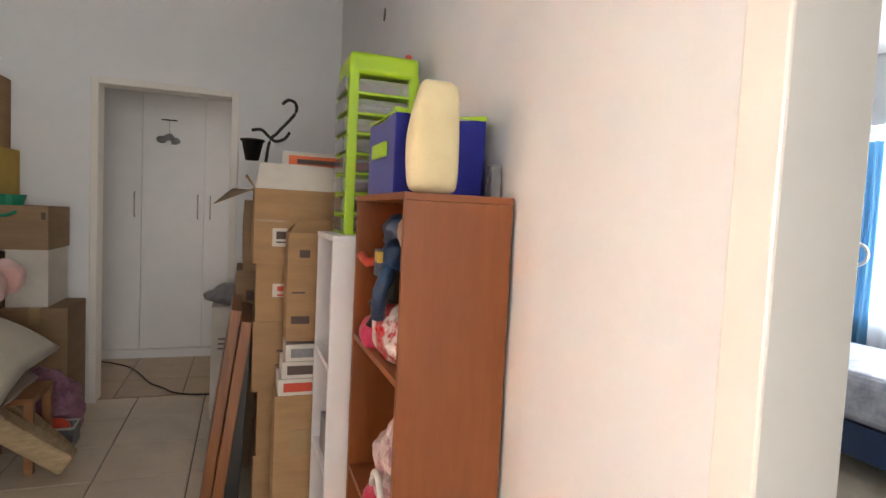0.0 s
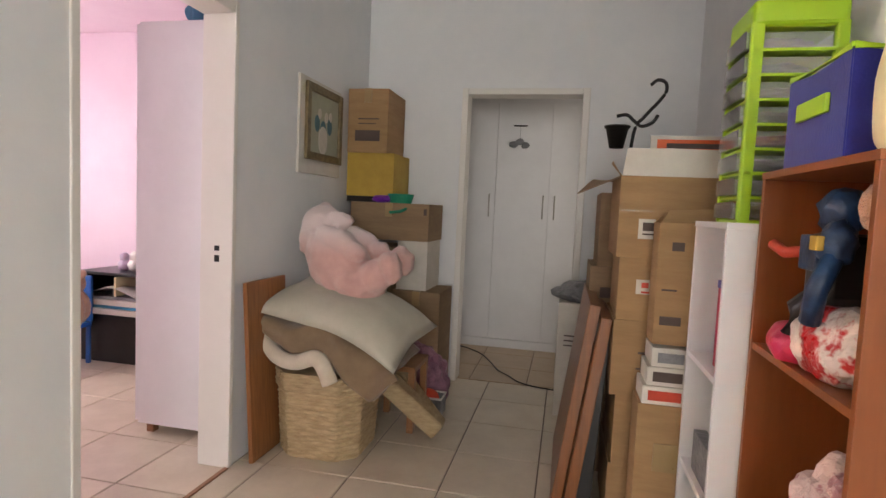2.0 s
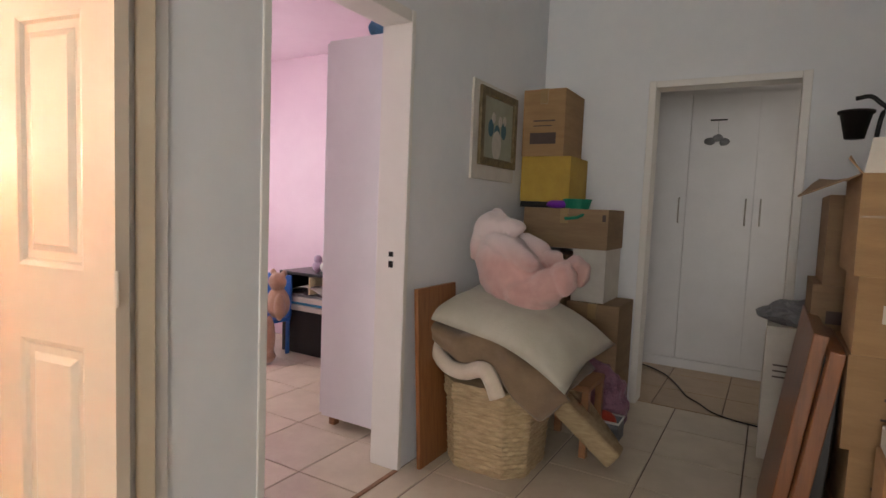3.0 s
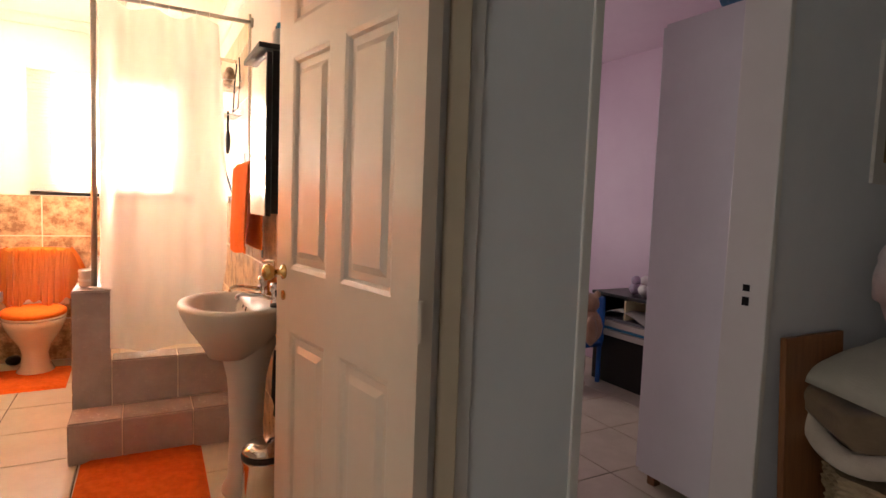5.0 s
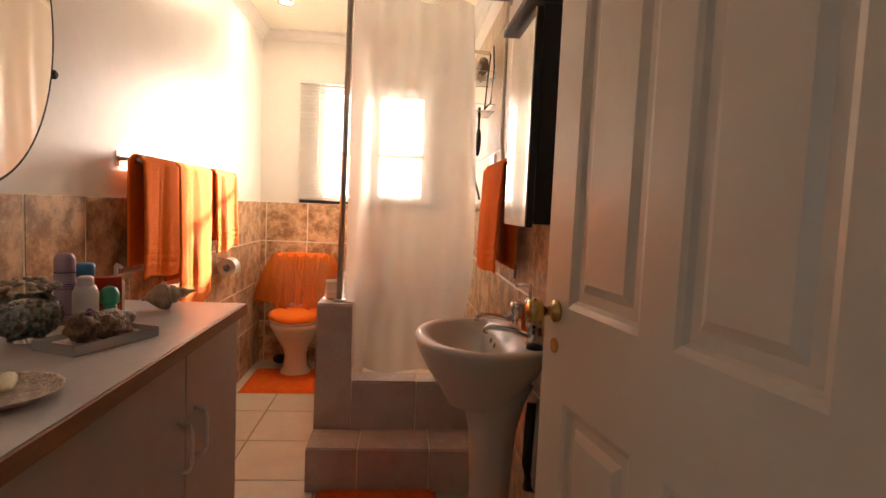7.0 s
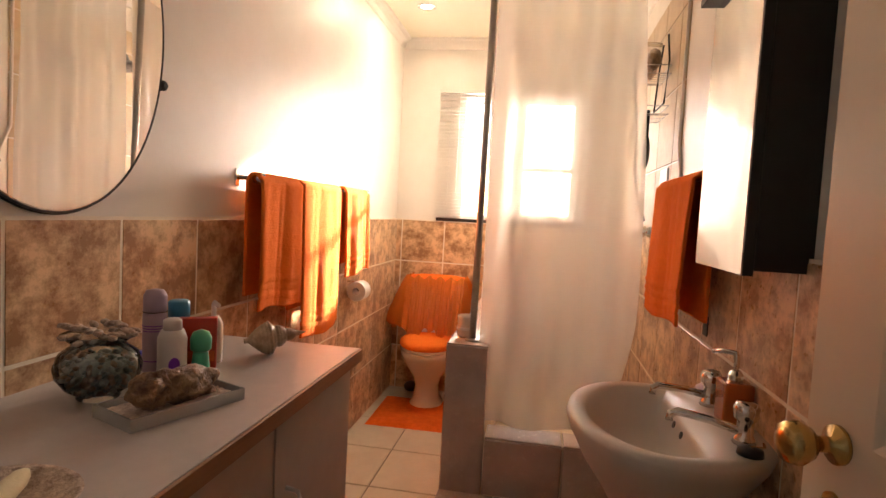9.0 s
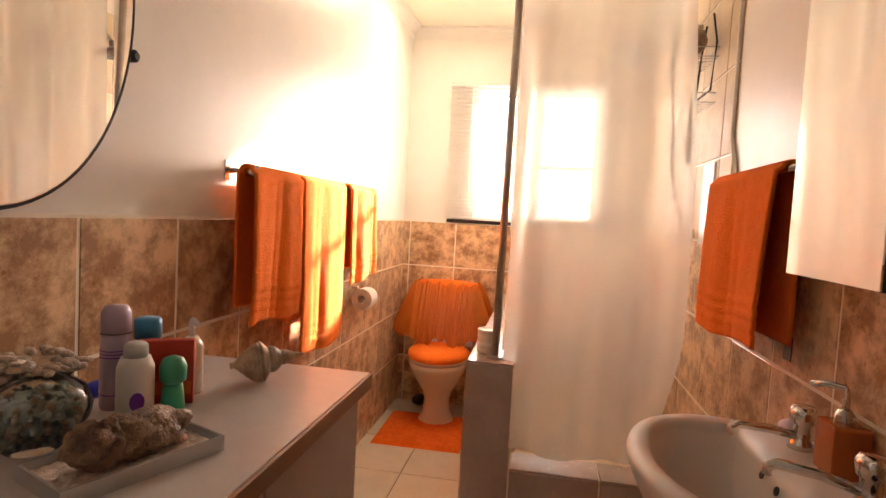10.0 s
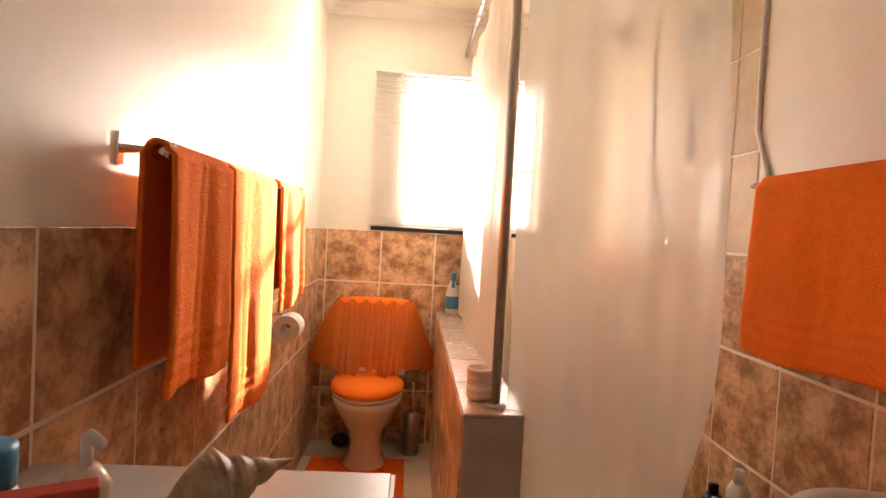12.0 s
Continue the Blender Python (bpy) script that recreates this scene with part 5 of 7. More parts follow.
cw = thing("wall_cable", (-2.80, B_RIGHT, 1.4), "cream painted pipe bent along the wall edge", "pipe")
part("run", tube([(-2.87, B_RIGHT - 0.006, 2.3), (-2.86, B_RIGHT - 0.006, 1.60), (-2.80, B_RIGHT - 0.006, 1.47), (-2.74, B_RIGHT - 0.008, 1.36)], 0.008, 10), M_BWALL, cw, "", True)


# ---- hall: shelves on the east side ----
def shelf_unit(name, x0, x1, y0, y1, h, levels, mat, back, label, t=0.018):
    """An upright unit open towards -x."""
    ob = thing(name, ((x0 + x1) / 2, (y0 + y1) / 2, 0), label, "bookcase")
    part("side_panel", blocks((x0, y0, 0, x1, y0 + t, h - t - 0.0005), bevel=0.0015), mat, ob)
    part("side_panel", blocks((x0, y1 - t, 0, x1, y1, h - t - 0.0005), bevel=0.0015), mat, ob)
    part("top_panel", blocks((x0 - 0.002, y0 - 0.001, h - t, x1, y1 + 0.001, h), bevel=0.0015), mat, ob)
    part("back_panel", blocks((x1 - 0.006, y0 + t, 0.06, x1 - 0.001, y1 - t, h - t)), back, ob)
    for z in levels:
        part("shelf", blocks((x0 + 0.003, y0 + t, z - t, x1 - 0.007, y1 - t, z), bevel=0.0012), mat, ob)
    part("kickboard", blocks((x0 + 0.01, y0 + t, 0, x0 + 0.028, y1 - t, 0.05)), mat, ob)
    return ob


shelf_unit("bookcase", 1.37, 1.645, 2.035, 2.60, 1.37, (0.07, 0.49, 0.925), M_BCASE, M_BCASE, "cherry-brown melamine bookcase half full of toys and bags")
shelf_unit("white_bookcase", 1.30, 1.60, 2.62, 3.0, 1.237, (0.06, 0.43, 0.80), M_WHITE, M_WHITE, "narrow white melamine shelf unit beside the brown bookcase")


def crumpled_bag(name, x, y, z, size, mat, label, seed, twist=0.0):
    bm = ball(bmesh.new(), (0, 0, 0), size, 0.0, 0, None, 4)
    for v in bm.verts:
        p = v.co.copy()
        v.co *= 1 + 0.22 * noise.noise(p * 14 + Vector((seed, 0, 0))) + 0.10 * noise.noise(p * 34 + Vector((0, seed, 0)))
        if v.co.z < -size[2] * 0.75:
            v.co.z = -size[2] * 0.75
    lo = min(v.co.z for v in bm.verts)
    bm.transform(Matrix.Translation((x, y, z - lo)) @ Matrix.Rotation(twist, 4, "X"))
    return single(name, bm, mat, label, "bag")


crumpled_bag("gift_bag", 1.46, 2.27, 0.925, (0.09, 0.14, 0.09), M_REDBAG, "crumpled red and white gift bag on the shelf", 1.3)
crumpled_bag("tinsel_bag", 1.41, 2.42, 0.925, (0.055, 0.08, 0.05), M_MAGENTA, "small shiny red bag on the shelf", 5.1)
crumpled_bag("shopping_bag", 1.47, 2.22, 0.49, (0.10, 0.14, 0.16), M_PINKBAG, "crumpled pale shopping bag with a red bottom on the lower shelf", 2.7)
crumpled_bag("red_bag", 1.43, 2.25, 0.49, (0.07, 0.11, 0.07), M_MAGENTA, "crumpled red plastic bag on the lower shelf", 8.2)
single("white_ring", tube([(1.365, 2.17 + 0.045 * math.cos(a), 0.60 + 0.05 * math.sin(a)) for a in (2 * math.pi * k / 20 for k in range(17))], 0.009), M_WPLAS, "white plastic ring handle on the shopping bag", "ring", "", True)
toy = thing("toy_robot", (1.47, 2.25, 0.93), "jumbled dark blue, black and red jointed toy on the top shelf", "toy")
M_DBLUE = material("dark_blue_toy", (0.015, 0.05, 0.13), 0.4, 0, (0.008, 0.02, 0.05), 18, 60, 0.3)
part("torso", blocks((1.42, 2.20, 1.02, 1.53, 2.31, 1.17), bevel=0.02), M_BLACK, toy)
part("chest_plate", blocks((1.405, 2.21, 1.09, 1.425, 2.30, 1.165), bevel=0.006), M_DBLUE, toy, "dark blue plate")
part("head", ball(bmesh.new(), (1.46, 2.235, 1.215), (0.045, 0.055, 0.048), 0.35, 2), M_DBLUE, toy, "", True)
part("shoulder", ball(bmesh.new(), (1.43, 2.185, 1.15), (0.035, 0.032, 0.045), 0.3, 7), M_DBLUE, toy, "", True)
part("arm", tube([(1.43, 2.18, 1.14), (1.395, 2.17, 1.06), (1.40, 2.20, 0.99)], 0.02), M_DBLUE, toy, "", True)
part("leg", tube([(1.47, 2.30, 1.06), (1.42, 2.33, 1.00), (1.42, 2.345, 0.94)], 0.02), M_BLACK, toy, "", True)
part("badge", blocks((1.385, 2.165, 1.135, 1.40, 2.20, 1.165), bevel=0.004), M_YELLOW, toy, "yellow badge")
part("red_arm", tube([(1.44, 2.31, 1.13), (1.40, 2.36, 1.12), (1.395, 2.42, 1.135)], 0.013), M_REDC, toy, "red arm", True)
for ob in toy.children:
    ob.data.transform(Matrix.Translation((-0.035, 0.03, 0.055)))
single("doll_shoe", ball(bmesh.new(), (1.40, 2.09, 1.275), (0.028, 0.028, 0.045), 0.15, 1), M_TAN, "tan toy part wedged under the bookcase top", "toy", "", True)

# blue fabric bin, cream pouch and small things on the bookcase
binb = thing("fabric_bin", (1.49, 2.36, 1.37), "royal blue felt storage bin with lime green trim", "storage bin")
bx = (1.385, 2.20, 1.372, 1.63, 2.50, 1.58)


def felt_wall(a, b, h0, h1, sag):
    return grid(14, 6, lambda u, v: (a[0] + (b[0] - a[0]) * u, a[1] + (b[1] - a[1]) * u, h0 + (h1 - h0) * v - sag * math.sin(u * math.pi) * v))


for a, b in (((bx[0], bx[1]), (bx[3], bx[1])), ((bx[3], bx[1]), (bx[3], bx[4])), ((bx[3], bx[4]), (bx[0], bx[4])), ((bx[0], bx[4]), (bx[0], bx[1]))):
    thick(part("felt_side", felt_wall(a, b, bx[2], bx[5], 0.012), M_BLUE, binb), 0.005)
    thick(part("trim", felt_wall(a, b, bx[5] - 0.004, bx[5] + 0.010, 0.012), M_LIME, binb, "lime green binding"), 0.008)
part("bottom", blocks((bx[0], bx[1], bx[2] - 0.002, bx[3], bx[4], bx[2] + 0.004)), M_BLUE, binb)
part("handle", blocks((bx[0] - 0.014, 2.27, 1.47, bx[0] - 0.004, 2.42, 1.51), bevel=0.004), M_LIME, binb, "lime green webbing handle")

pouch = bmesh.new()
rings = []
for i in range(30):
    s = i / 29
    edge = (1 - (2 * s - 1) ** 10) ** 0.5
    left = 0.060 + 0.008 * math.sin(s * math.pi) - 0.045 * max(0, s - 0.45) ** 1.2
    right = 0.062 - 0.012 * max(0, s - 0.5)
    d = 0.052 * (1 - 0.45 * s ** 2) * (1 - (2 * s - 1) ** 8) ** 0.5 + 0.003
    ring = []
    for k in range(32):
        a = 2 * math.pi * k / 32
        c = math.copysign(abs(math.cos(a)) ** 0.6, math.cos(a))
        wide = (left if c < 0 else right) * (0.72 + 0.28 * edge)
        dent = 0.014 * math.exp(-((s - 0.78) / 0.07) ** 2) * math.exp(-((c + 0.55) / 0.22) ** 2)
        ring.append(pouch.verts.new((1.455 + wide * c, 2.105 + (d - dent) * math.sin(a), 1.371 + 0.272 * s)))
    rings.append(ring)
for a, b in zip(rings, rings[1:]):
    for k in range(32):
        pouch.faces.new((a[k], a[(k + 1) % 32], b[(k + 1) % 32], b[k]))
pouch.faces.new(rings[0][::-1])
pouch.faces.new(rings[-1])
single("fabric_pouch", pouch, M_CREAM, "cream padded cloth pouch standing on the bookcase", "pouch", "", True)
# Grey block drawn for a small item together with the bin's shadow.
single("grey_shadow_block", blocks((1.622, 2.12, 1.371, 1.648, 2.16, 1.455), bevel=0.003), M_GREYP, "small grey block against the wall, for an item and the bin's shadow", "carton")
single("marker_pen", lathe([(0.008, 0), (0.009, 0.01), (0.009, 0.06), (0.006, 0.065)], 12, (1.535, 2.30, 1.575)), M_BLACK, "black marker poking out of the bin", "pen", "", True)

# lime drawer tower on the white unit
tower = thing("drawer_tower", (1.48, 2.86, 1.237), "lime green tower of clear plastic drawers full of odds", "drawer tower")
tx0, tx1, ty0, ty1, tz0, tz1 = 1.36, 1.598, 2.745, 2.985, 1.237, 1.868
for x in (tx0 + 0.012, tx1 - 0.012):
    for y in (ty0 + 0.012, ty1 - 0.012):
        part("post", blocks((x - 0.017, y - 0.012, tz0, x + 0.017, y + 0.012, tz1 - 0.06), bevel=0.006), M_LIME, tower)
part("top", blocks((tx0 - 0.004, ty0 - 0.004, tz1 - 0.075, tx1 + 0.004, ty1 + 0.004, tz1), bevel=0.022, segments=4), M_LIME, tower, "rounded lime lid")
nd = 8
gap = (tz1 - 0.075 - tz0) / nd
for i in range(nd):
    z = tz0 + i * gap
    part("divider", blocks((tx0, ty0, z, tx1, ty1, z + 0.009), bevel=0.002), M_LIME, tower)
    dr = part("drawer", blocks((tx0 - 0.016, ty0 + 0.022, z + 0.012, tx0 - 0.013, ty1 - 0.022, z + gap - 0.008), (tx0 - 0.013, ty0 + 0.022, z + 0.012, tx1 - 0.02, ty0 + 0.025, z + gap - 0.012),
                              (tx0 - 0.013, ty1 - 0.025, z + 0.012, tx1 - 0.02, ty1 - 0.022, z + gap - 0.012), (tx0 - 0.013, ty0 + 0.025, z + 0.012, tx1 - 0.02, ty1 - 0.025, z + 0.015)), M_CLEAR, tower)
    part("contents", ball(bmesh.new(), (1.47, 2.865, z + 0.036), (0.085, 0.08, 0.019), 0.5, i * 3.1), (M_SHELLS, M_GREYP, M_LAV, M_REDBAG, M_SHELLB)[i % 5], dr, "mixed craft odds", True)
single("red_bead", ball(bmesh.new(), (1.575, 2.80, 1.882), (0.012, 0.012, 0.014), 0.1, 1, None, 2), M_REDC, "small red bead on the drawer tower", "bead", "", True)
bmx = thing("toy_carton", (1.42, 2.75, 0.80), "red and blue printed toy carton in the white unit", "carton")
part("body", blocks((1.335, 2.66, 0.801, 1.40, 2.80, 1.06), bevel=0.002), M_MAGENTA, bmx)
part("blue_top", blocks((1.333, 2.658, 1.04, 1.402, 2.802, 1.062)), M_BLUE, bmx)
part("blue_spot", ball(bmesh.new(), (1.334, 2.70, 0.93), (0.004, 0.03, 0.035)), M_BLUE, bmx, "", True)
single("game_case", blocks((1.32, 2.68, 0.431, 1.36, 2.90, 0.56), bevel=0.003), M_GREYP, "small grey game case on the lower white shelf", "case")
single("yellow_book", blocks((1.32, 2.66, 0.061, 1.46, 2.69, 0.24), bevel=0.002), M_LIME, "thin lime green book standing in the white unit", "book")


# ---- cardboard boxes ----
def carton(x0, y0, z0, x1, y1, z1, label, mat=None, turn=0.0, tape=True, flaps=0, prints=(), group="moving boxes"):
    """A cardboard box with taped top seam; flaps: how many top flaps stand open."""
    t = thing("cardboard_box", ((x0 + x1) / 2, (y0 + y1) / 2, z0), label, "box", group)
    c = Vector(((x0 + x1) / 2, (y0 + y1) / 2, 0))
    m = mat or M_CARD
    spin = Matrix.Translation(c) @ Matrix.Rotation(radians(turn), 4, "Z") @ Matrix.Translation(-c)

    def put(bm):
        bm.transform(spin)
        return bm
    body = bmesh.new()
    bul = 0.006

    def wall(p, q, out):
        n = 6
        vs = [[body.verts.new((p[0] + (q[0] - p[0]) * i / n + out[0] * bul * math.sin(math.pi * i / n) * math.sin(math.pi * j / n),
                               p[1] + (q[1] - p[1]) * i / n + out[1] * bul * math.sin(math.pi * i / n) * math.sin(math.pi * j / n), z0 + (z1 - z0) * j / n)) for j in range(n + 1)] for i in range(n + 1)]
        for i in range(n):
            for j in range(n):
                body.faces.new((vs[i][j], vs[i + 1][j], vs[i + 1][j + 1], vs[i][j + 1]))
    wall((x0, y0), (x1, y0), (0, -1))
    wall((x1, y0), (x1, y1), (1, 0))
    wall((x1, y1), (x0, y1), (0, 1))
    wall((x0, y1), (x0, y0), (-1, 0))
    for z in ((z0, z1) if not flaps else (z0,)):
        body.faces.new([body.verts.new(p) for p in ((x0, y0, z), (x1, y0, z), (x1, y1, z), (x0, y1, z))])
    bmesh.ops.remove_doubles(body, verts=body.verts[:], dist=0.0005)
    ob = part("carton", put(body), m, t)
    if flaps:
        thick(ob, 0.004, 1)
    if tape:
        part("tape", put(blocks(((x0 + x1) / 2 - 0.025, y0 - bul - 0.002, z1 - 0.09, (x0 + x1) / 2 + 0.025, y0 - 0.0005, z1 + 0.0015), ((x0 + x1) / 2 - 0.025, y0 - 0.001, z1 + 0.0003, (x0 + x1) / 2 + 0.025, y1, z1 + 0.0015))), M_TAPE, t)
    for px_, pz, w, h, side, pm in prints:
        if side == "y":
            part("printed_mark", put(blocks((px_, y0 - bul - 0.003, pz, px_ + w, y0 - bul - 0.0005, pz + h))), pm, t)
        else:
            part("printed_mark", put(blocks((x0 - bul - 0.003, px_, pz, x0 - bul - 0.0005, px_ + w, pz + h))), pm, t)
    return t


def flap(t, a, b, c, d, mat, label=""):
    bm = bmesh.new()
    bm.faces.new([bm.verts.new(p) for p in (a, b, c, d)])
    bmesh.ops.subdivide_edges(bm, edges=bm.edges[:], cuts=4, use_grid_fill=True)
    for v in bm.verts:
        v.co += Vector((0, 0, 0.006 * noise.noise(v.co * 9)))
    thick(part("flap", bm, mat, t, label), 0.004)


# east stack, floor to top
carton(1.09, 3.22, 0.0, 1.52, 3.66, 0.27, "plain brown moving box at the bottom of the stack")
carton(1.10, 3.21, 0.271, 1.50, 3.62, 0.55, "brown moving box with faint printed lines", prints=((1.16, 0.44, 0.06, 0.008, "y", M_INK), (1.17, 0.40, 0.05, 0.006, "y", M_INK)))
carton(1.075, 3.20, 0.551, 1.49, 3.62, 0.845, "brown moving box with small printed marks", prints=((1.17, 0.72, 0.05, 0.008, "y", M_INK), (1.165, 0.66, 0.07, 0.006, "y", M_INK)))
b2 = carton(1.085, 3.20, 0.846, 1.46, 3.60, 1.085, "taped brown box with a white and red label", turn=-1, prints=((1.15, 0.95, 0.10, 0.055, "y", M_CARDW),))
part("label_text", blocks((1.165, 3.187, 0.975, 1.19, 3.1895, 0.995), (1.20, 3.187, 0.975, 1.235, 3.1895, 0.995), (1.165, 3.187, 0.955, 1.24, 3.1895, 0.962)), M_REDC, b2, "red printed bars")
b1 = carton(1.07, 3.20, 1.086, 1.47, 3.62, 1.395, "open brown box with a white flap standing up", tape=False, flaps=2, prints=((1.14, 1.16, 0.12, 0.075, "y", M_CARDW),))
part("label_bars", blocks((1.155, 3.187, 1.19, 1.245, 3.1895, 1.222), (1.155, 3.187, 1.175, 1.23, 3.1895, 1.181)), M_INK, b1, "dark printed bars")
part("tape", blocks((1.07, 3.1915, 1.262, 1.47, 3.1935, 1.268)), M_TAPE, b1)
flap(b1, (1.07, 3.20, 1.395), (1.47, 3.20, 1.395), (1.46, 3.215, 1.50), (1.085, 3.215, 1.50), M_CARDW, "white inside of a raised flap")
flap(b1, (1.07, 3.22, 1.395), (1.07, 3.60, 1.395), (0.98, 3.56, 1.40), (0.91, 3.30, 1.325), M_CARDD)
flap(b1, (1.07, 3.205, 1.392), (1.07, 3.24, 1.392), (1.035, 3.225, 1.45), (1.03, 3.205, 1.44), M_CARD)
# thin tall box next to the white unit, and flat game boxes below it
nb = carton(1.195, 3.03, 0.80, 1.52, 3.17, 1.225, "tall brown box with its top flaps half open", tape=False, flaps=2, turn=0, prints=((1.235, 1.13, 0.04, 0.03, "y", M_INK), (1.21, 0.99, 0.05, 0.006, "y", M_INK), (1.21, 0.87, 0.07, 0.03, "y", M_INK)))
flap(nb, (1.195, 3.03, 1.225), (1.52, 3.03, 1.225), (1.50, 3.08, 1.285), (1.23, 3.09, 1.27), M_CARD)
flap(nb, (1.195, 3.17, 1.225), (1.52, 3.17, 1.225), (1.50, 3.12, 1.28), (1.23, 3.13, 1.265), M_CARD)
carton(1.16, 3.02, 0.0, 1.50, 3.18, 0.585, "upright brown box at the foot of the stack", prints=((1.22, 0.35, 0.10, 0.10, "y", M_TAPE),))
for i, (z, mt, bar) in enumerate(((0.586, M_CARDW, M_REDC), (0.654, M_CARDW, M_INK), (0.722, M_CARDW, M_GREYP))):
    g = thing("board_game", (1.33, 3.10, z), "flat white board game box with a coloured band", "game", "stack of board games")
    part("lid", blocks((1.17 + 0.012 * i, 3.02, z, 1.50, 3.185, z + 0.066), bevel=0.003), mt, g)
    part("band", blocks((1.19 + 0.012 * i, 3.0175, z + 0.015, 1.30, 3.0195, z + 0.05)), bar, g, "printed band")
# far boxes
carton(1.03, 3.75, 1.0, 1.45, 4.15, 1.35, "dull brown box standing further back", M_CARDD)
carton(1.0, 3.72, 0.0, 1.5, 4.2, 0.805, "large dull brown box at the back", M_CARDD)
carton(1.0, 3.74, 0.806, 1.40, 4.14, 0.999, "small brown box with dark printing", M_CARDD, prints=((1.05, 0.85, 0.10, 0.05, "y", M_INK),))
# iron hook bracket and a printed sign on top
hook = thing("iron_hanger", (1.22, 3.55, 1.40), "black wrought iron plant hanger standing in the open box", "hanger")
part("stem", tube(curved([(1.10, 3.40, 1.30), (1.12, 3.40, 1.58), (1.16, 3.40, 1.65), (1.21, 3.40, 1.71), (1.235, 3.40, 1.75), (1.23, 3.40, 1.785), (1.20, 3.40, 1.795), (1.175, 3.40, 1.775)]), 0.007), M_BLACKM, hook, "", True)
part("scroll", tube(curved([(1.05, 3.40, 1.65), (1.09, 3.40, 1.655), (1.12, 3.40, 1.63), (1.15, 3.40, 1.61), (1.19, 3.40, 1.625), (1.21, 3.40, 1.655)]), 0.007), M_BLACKM, hook, "", True)
part("cup", lathe([(0.028, 1.52), (0.045, 1.60), (0.052, 1.602), (0.052, 1.61), (0.04, 1.61)], 18, (1.055, 3.40, 0)), M_BLACKM, hook, "", True)
sign = thing("framed_sign", (1.33, 3.36, 1.40), "white framed orange and black sign lying in the box", "sign")
part("board", blocks((1.18, 3.335, 1.38, 1.50, 3.345, 1.565), bevel=0.002), M_CARDW, sign)
part("print", blocks((1.205, 3.331, 1.40, 1.48, 3.3345, 1.55)), M_ORANGE, sign, "orange print")
part("bars", blocks((1.24, 3.328, 1.515, 1.46, 3.3308, 1.535)), M_INK, sign, "black printed bar")

# leaning boards
for i, (x, z1, yn, yf) in enumerate(((0.895, 0.875, 3.28, 4.02), (0.943, 0.835, 3.22, 3.95))):
    bm = blocks((-0.022, 0, 0, 0.022, yf - yn, z1), bevel=0.004)
    bm.transform(Matrix.Translation((x, yn, 0.012)) @ Matrix.Rotation(radians(7.5), 4, "Y"))
    single("wooden_board", bm, M_PLANK, "varnished wooden table leaf leaning against the boxes", "board", "leaning boards")
dk = blocks((-0.03, 0, 0, 0.03, 0.6, 0.80), bevel=0.005)
dk.transform(Matrix.Translation((1.005, 3.28, 0.012)) @ Matrix.Rotation(radians(3), 4, "Y"))
single("dark_case", dk, M_BLACK, "flat black case standing behind the boards", "case")
wb = carton(0.86, 4.42, 0.0, 1.25, 4.78, 0.70, "white appliance box with grey plastic on top", M_CARDW, tape=False, prints=((0.90, 0.50, 0.10, 0.008, "y", M_INK), (0.90, 0.47, 0.08, 0.008, "y", M_INK), (0.90, 0.44, 0.09, 0.008, "y", M_INK)))
crumpled_bag("plastic_bag", 1.03, 4.56, 0.70, (0.20, 0.15, 0.075), M_GREYP, "crumpled grey plastic bag on the white box", 3.3)

# ---- hall: west side ----
pic = thing("framed_picture", (LEFT, 4.11, 1.42), "framed picture with a gilt inner frame and white mount", "picture")
part("mount", blocks((LEFT, 3.81, 1.405, LEFT + 0.014, 4.37, 1.94), bevel=0.002), M_CARDW, pic)
fr = [(LEFT + 0.014, 3.87, 1.485, LEFT + 0.034, 3.915, 1.915), (LEFT + 0.014, 4.315, 1.485, LEFT + 0.034, 4.36, 1.915), (LEFT + 0.014, 3.915, 1.485, LEFT + 0.033, 4.315, 1.53), (LEFT + 0.014, 3.915, 1.87, LEFT + 0.033, 4.315, 1.915)]
rounded(part("frame", blocks(*fr), M_GOLDF, pic, "antique gilt frame"), 0.004)
part("painting", blocks((LEFT + 0.014, 3.915, 1.53, LEFT + 0.019, 4.315, 1.87)), M_MOUNT, pic, "pale green painting of blurred flowers")
for i, (y, z, r, mt) in enumerate(((4.02, 1.70, 0.035, M_TEAL), (4.10, 1.67, 0.04, M_TEAL), (4.19, 1.70, 0.035, M_TEAL), (4.05, 1.76, 0.022, M_ROSE), (4.14, 1.75, 0.022, M_ROSE), (4.10, 1.61, 0.06, M_ROSE), (4.20, 1.76, 0.02, M_ROSE))):
    d = lathe([(r, 0), (r, 0.0012 + 0.0003 * i)], 14, (0, 0, 0), (1.4, 1))
    d.transform(Matrix.Translation((LEFT + 0.019, y, z)) @ Matrix.Rotation(radians(90), 4, "Y"))
    part("painted_blot", d, mt, pic)

# corner stack
carton(-0.20, 4.42, 0.0, 0.115, 4.80, 0.70, "dull brown box with folded flaps in the corner stack", M_CARDD)
carton(-0.56, 4.40, 0.0, -0.21, 4.80, 0.98, "dull brown box at the back of the corner", M_CARDD)
carton(-0.19, 4.46, 0.701, 0.01, 4.82, 1.02, "plain white box in the corner stack", M_CARDW, tape=False)
carton(-0.52, 4.45, 1.021, 0.012, 4.85, 1.262, "wide brown box with one taped end", M_CARDD, prints=((-0.02, 1.19, 0.02, 0.04, "y", M_INK),))
carton(-0.57, 4.50, 1.263, -0.25, 4.86, 1.30, "flat dark box tray", M_BLACK, tape=False)
carton(-0.575, 4.50, 1.301, -0.25, 4.86, 1.585, "yellow printed cardboard box", M_YELLOW, tape=False)
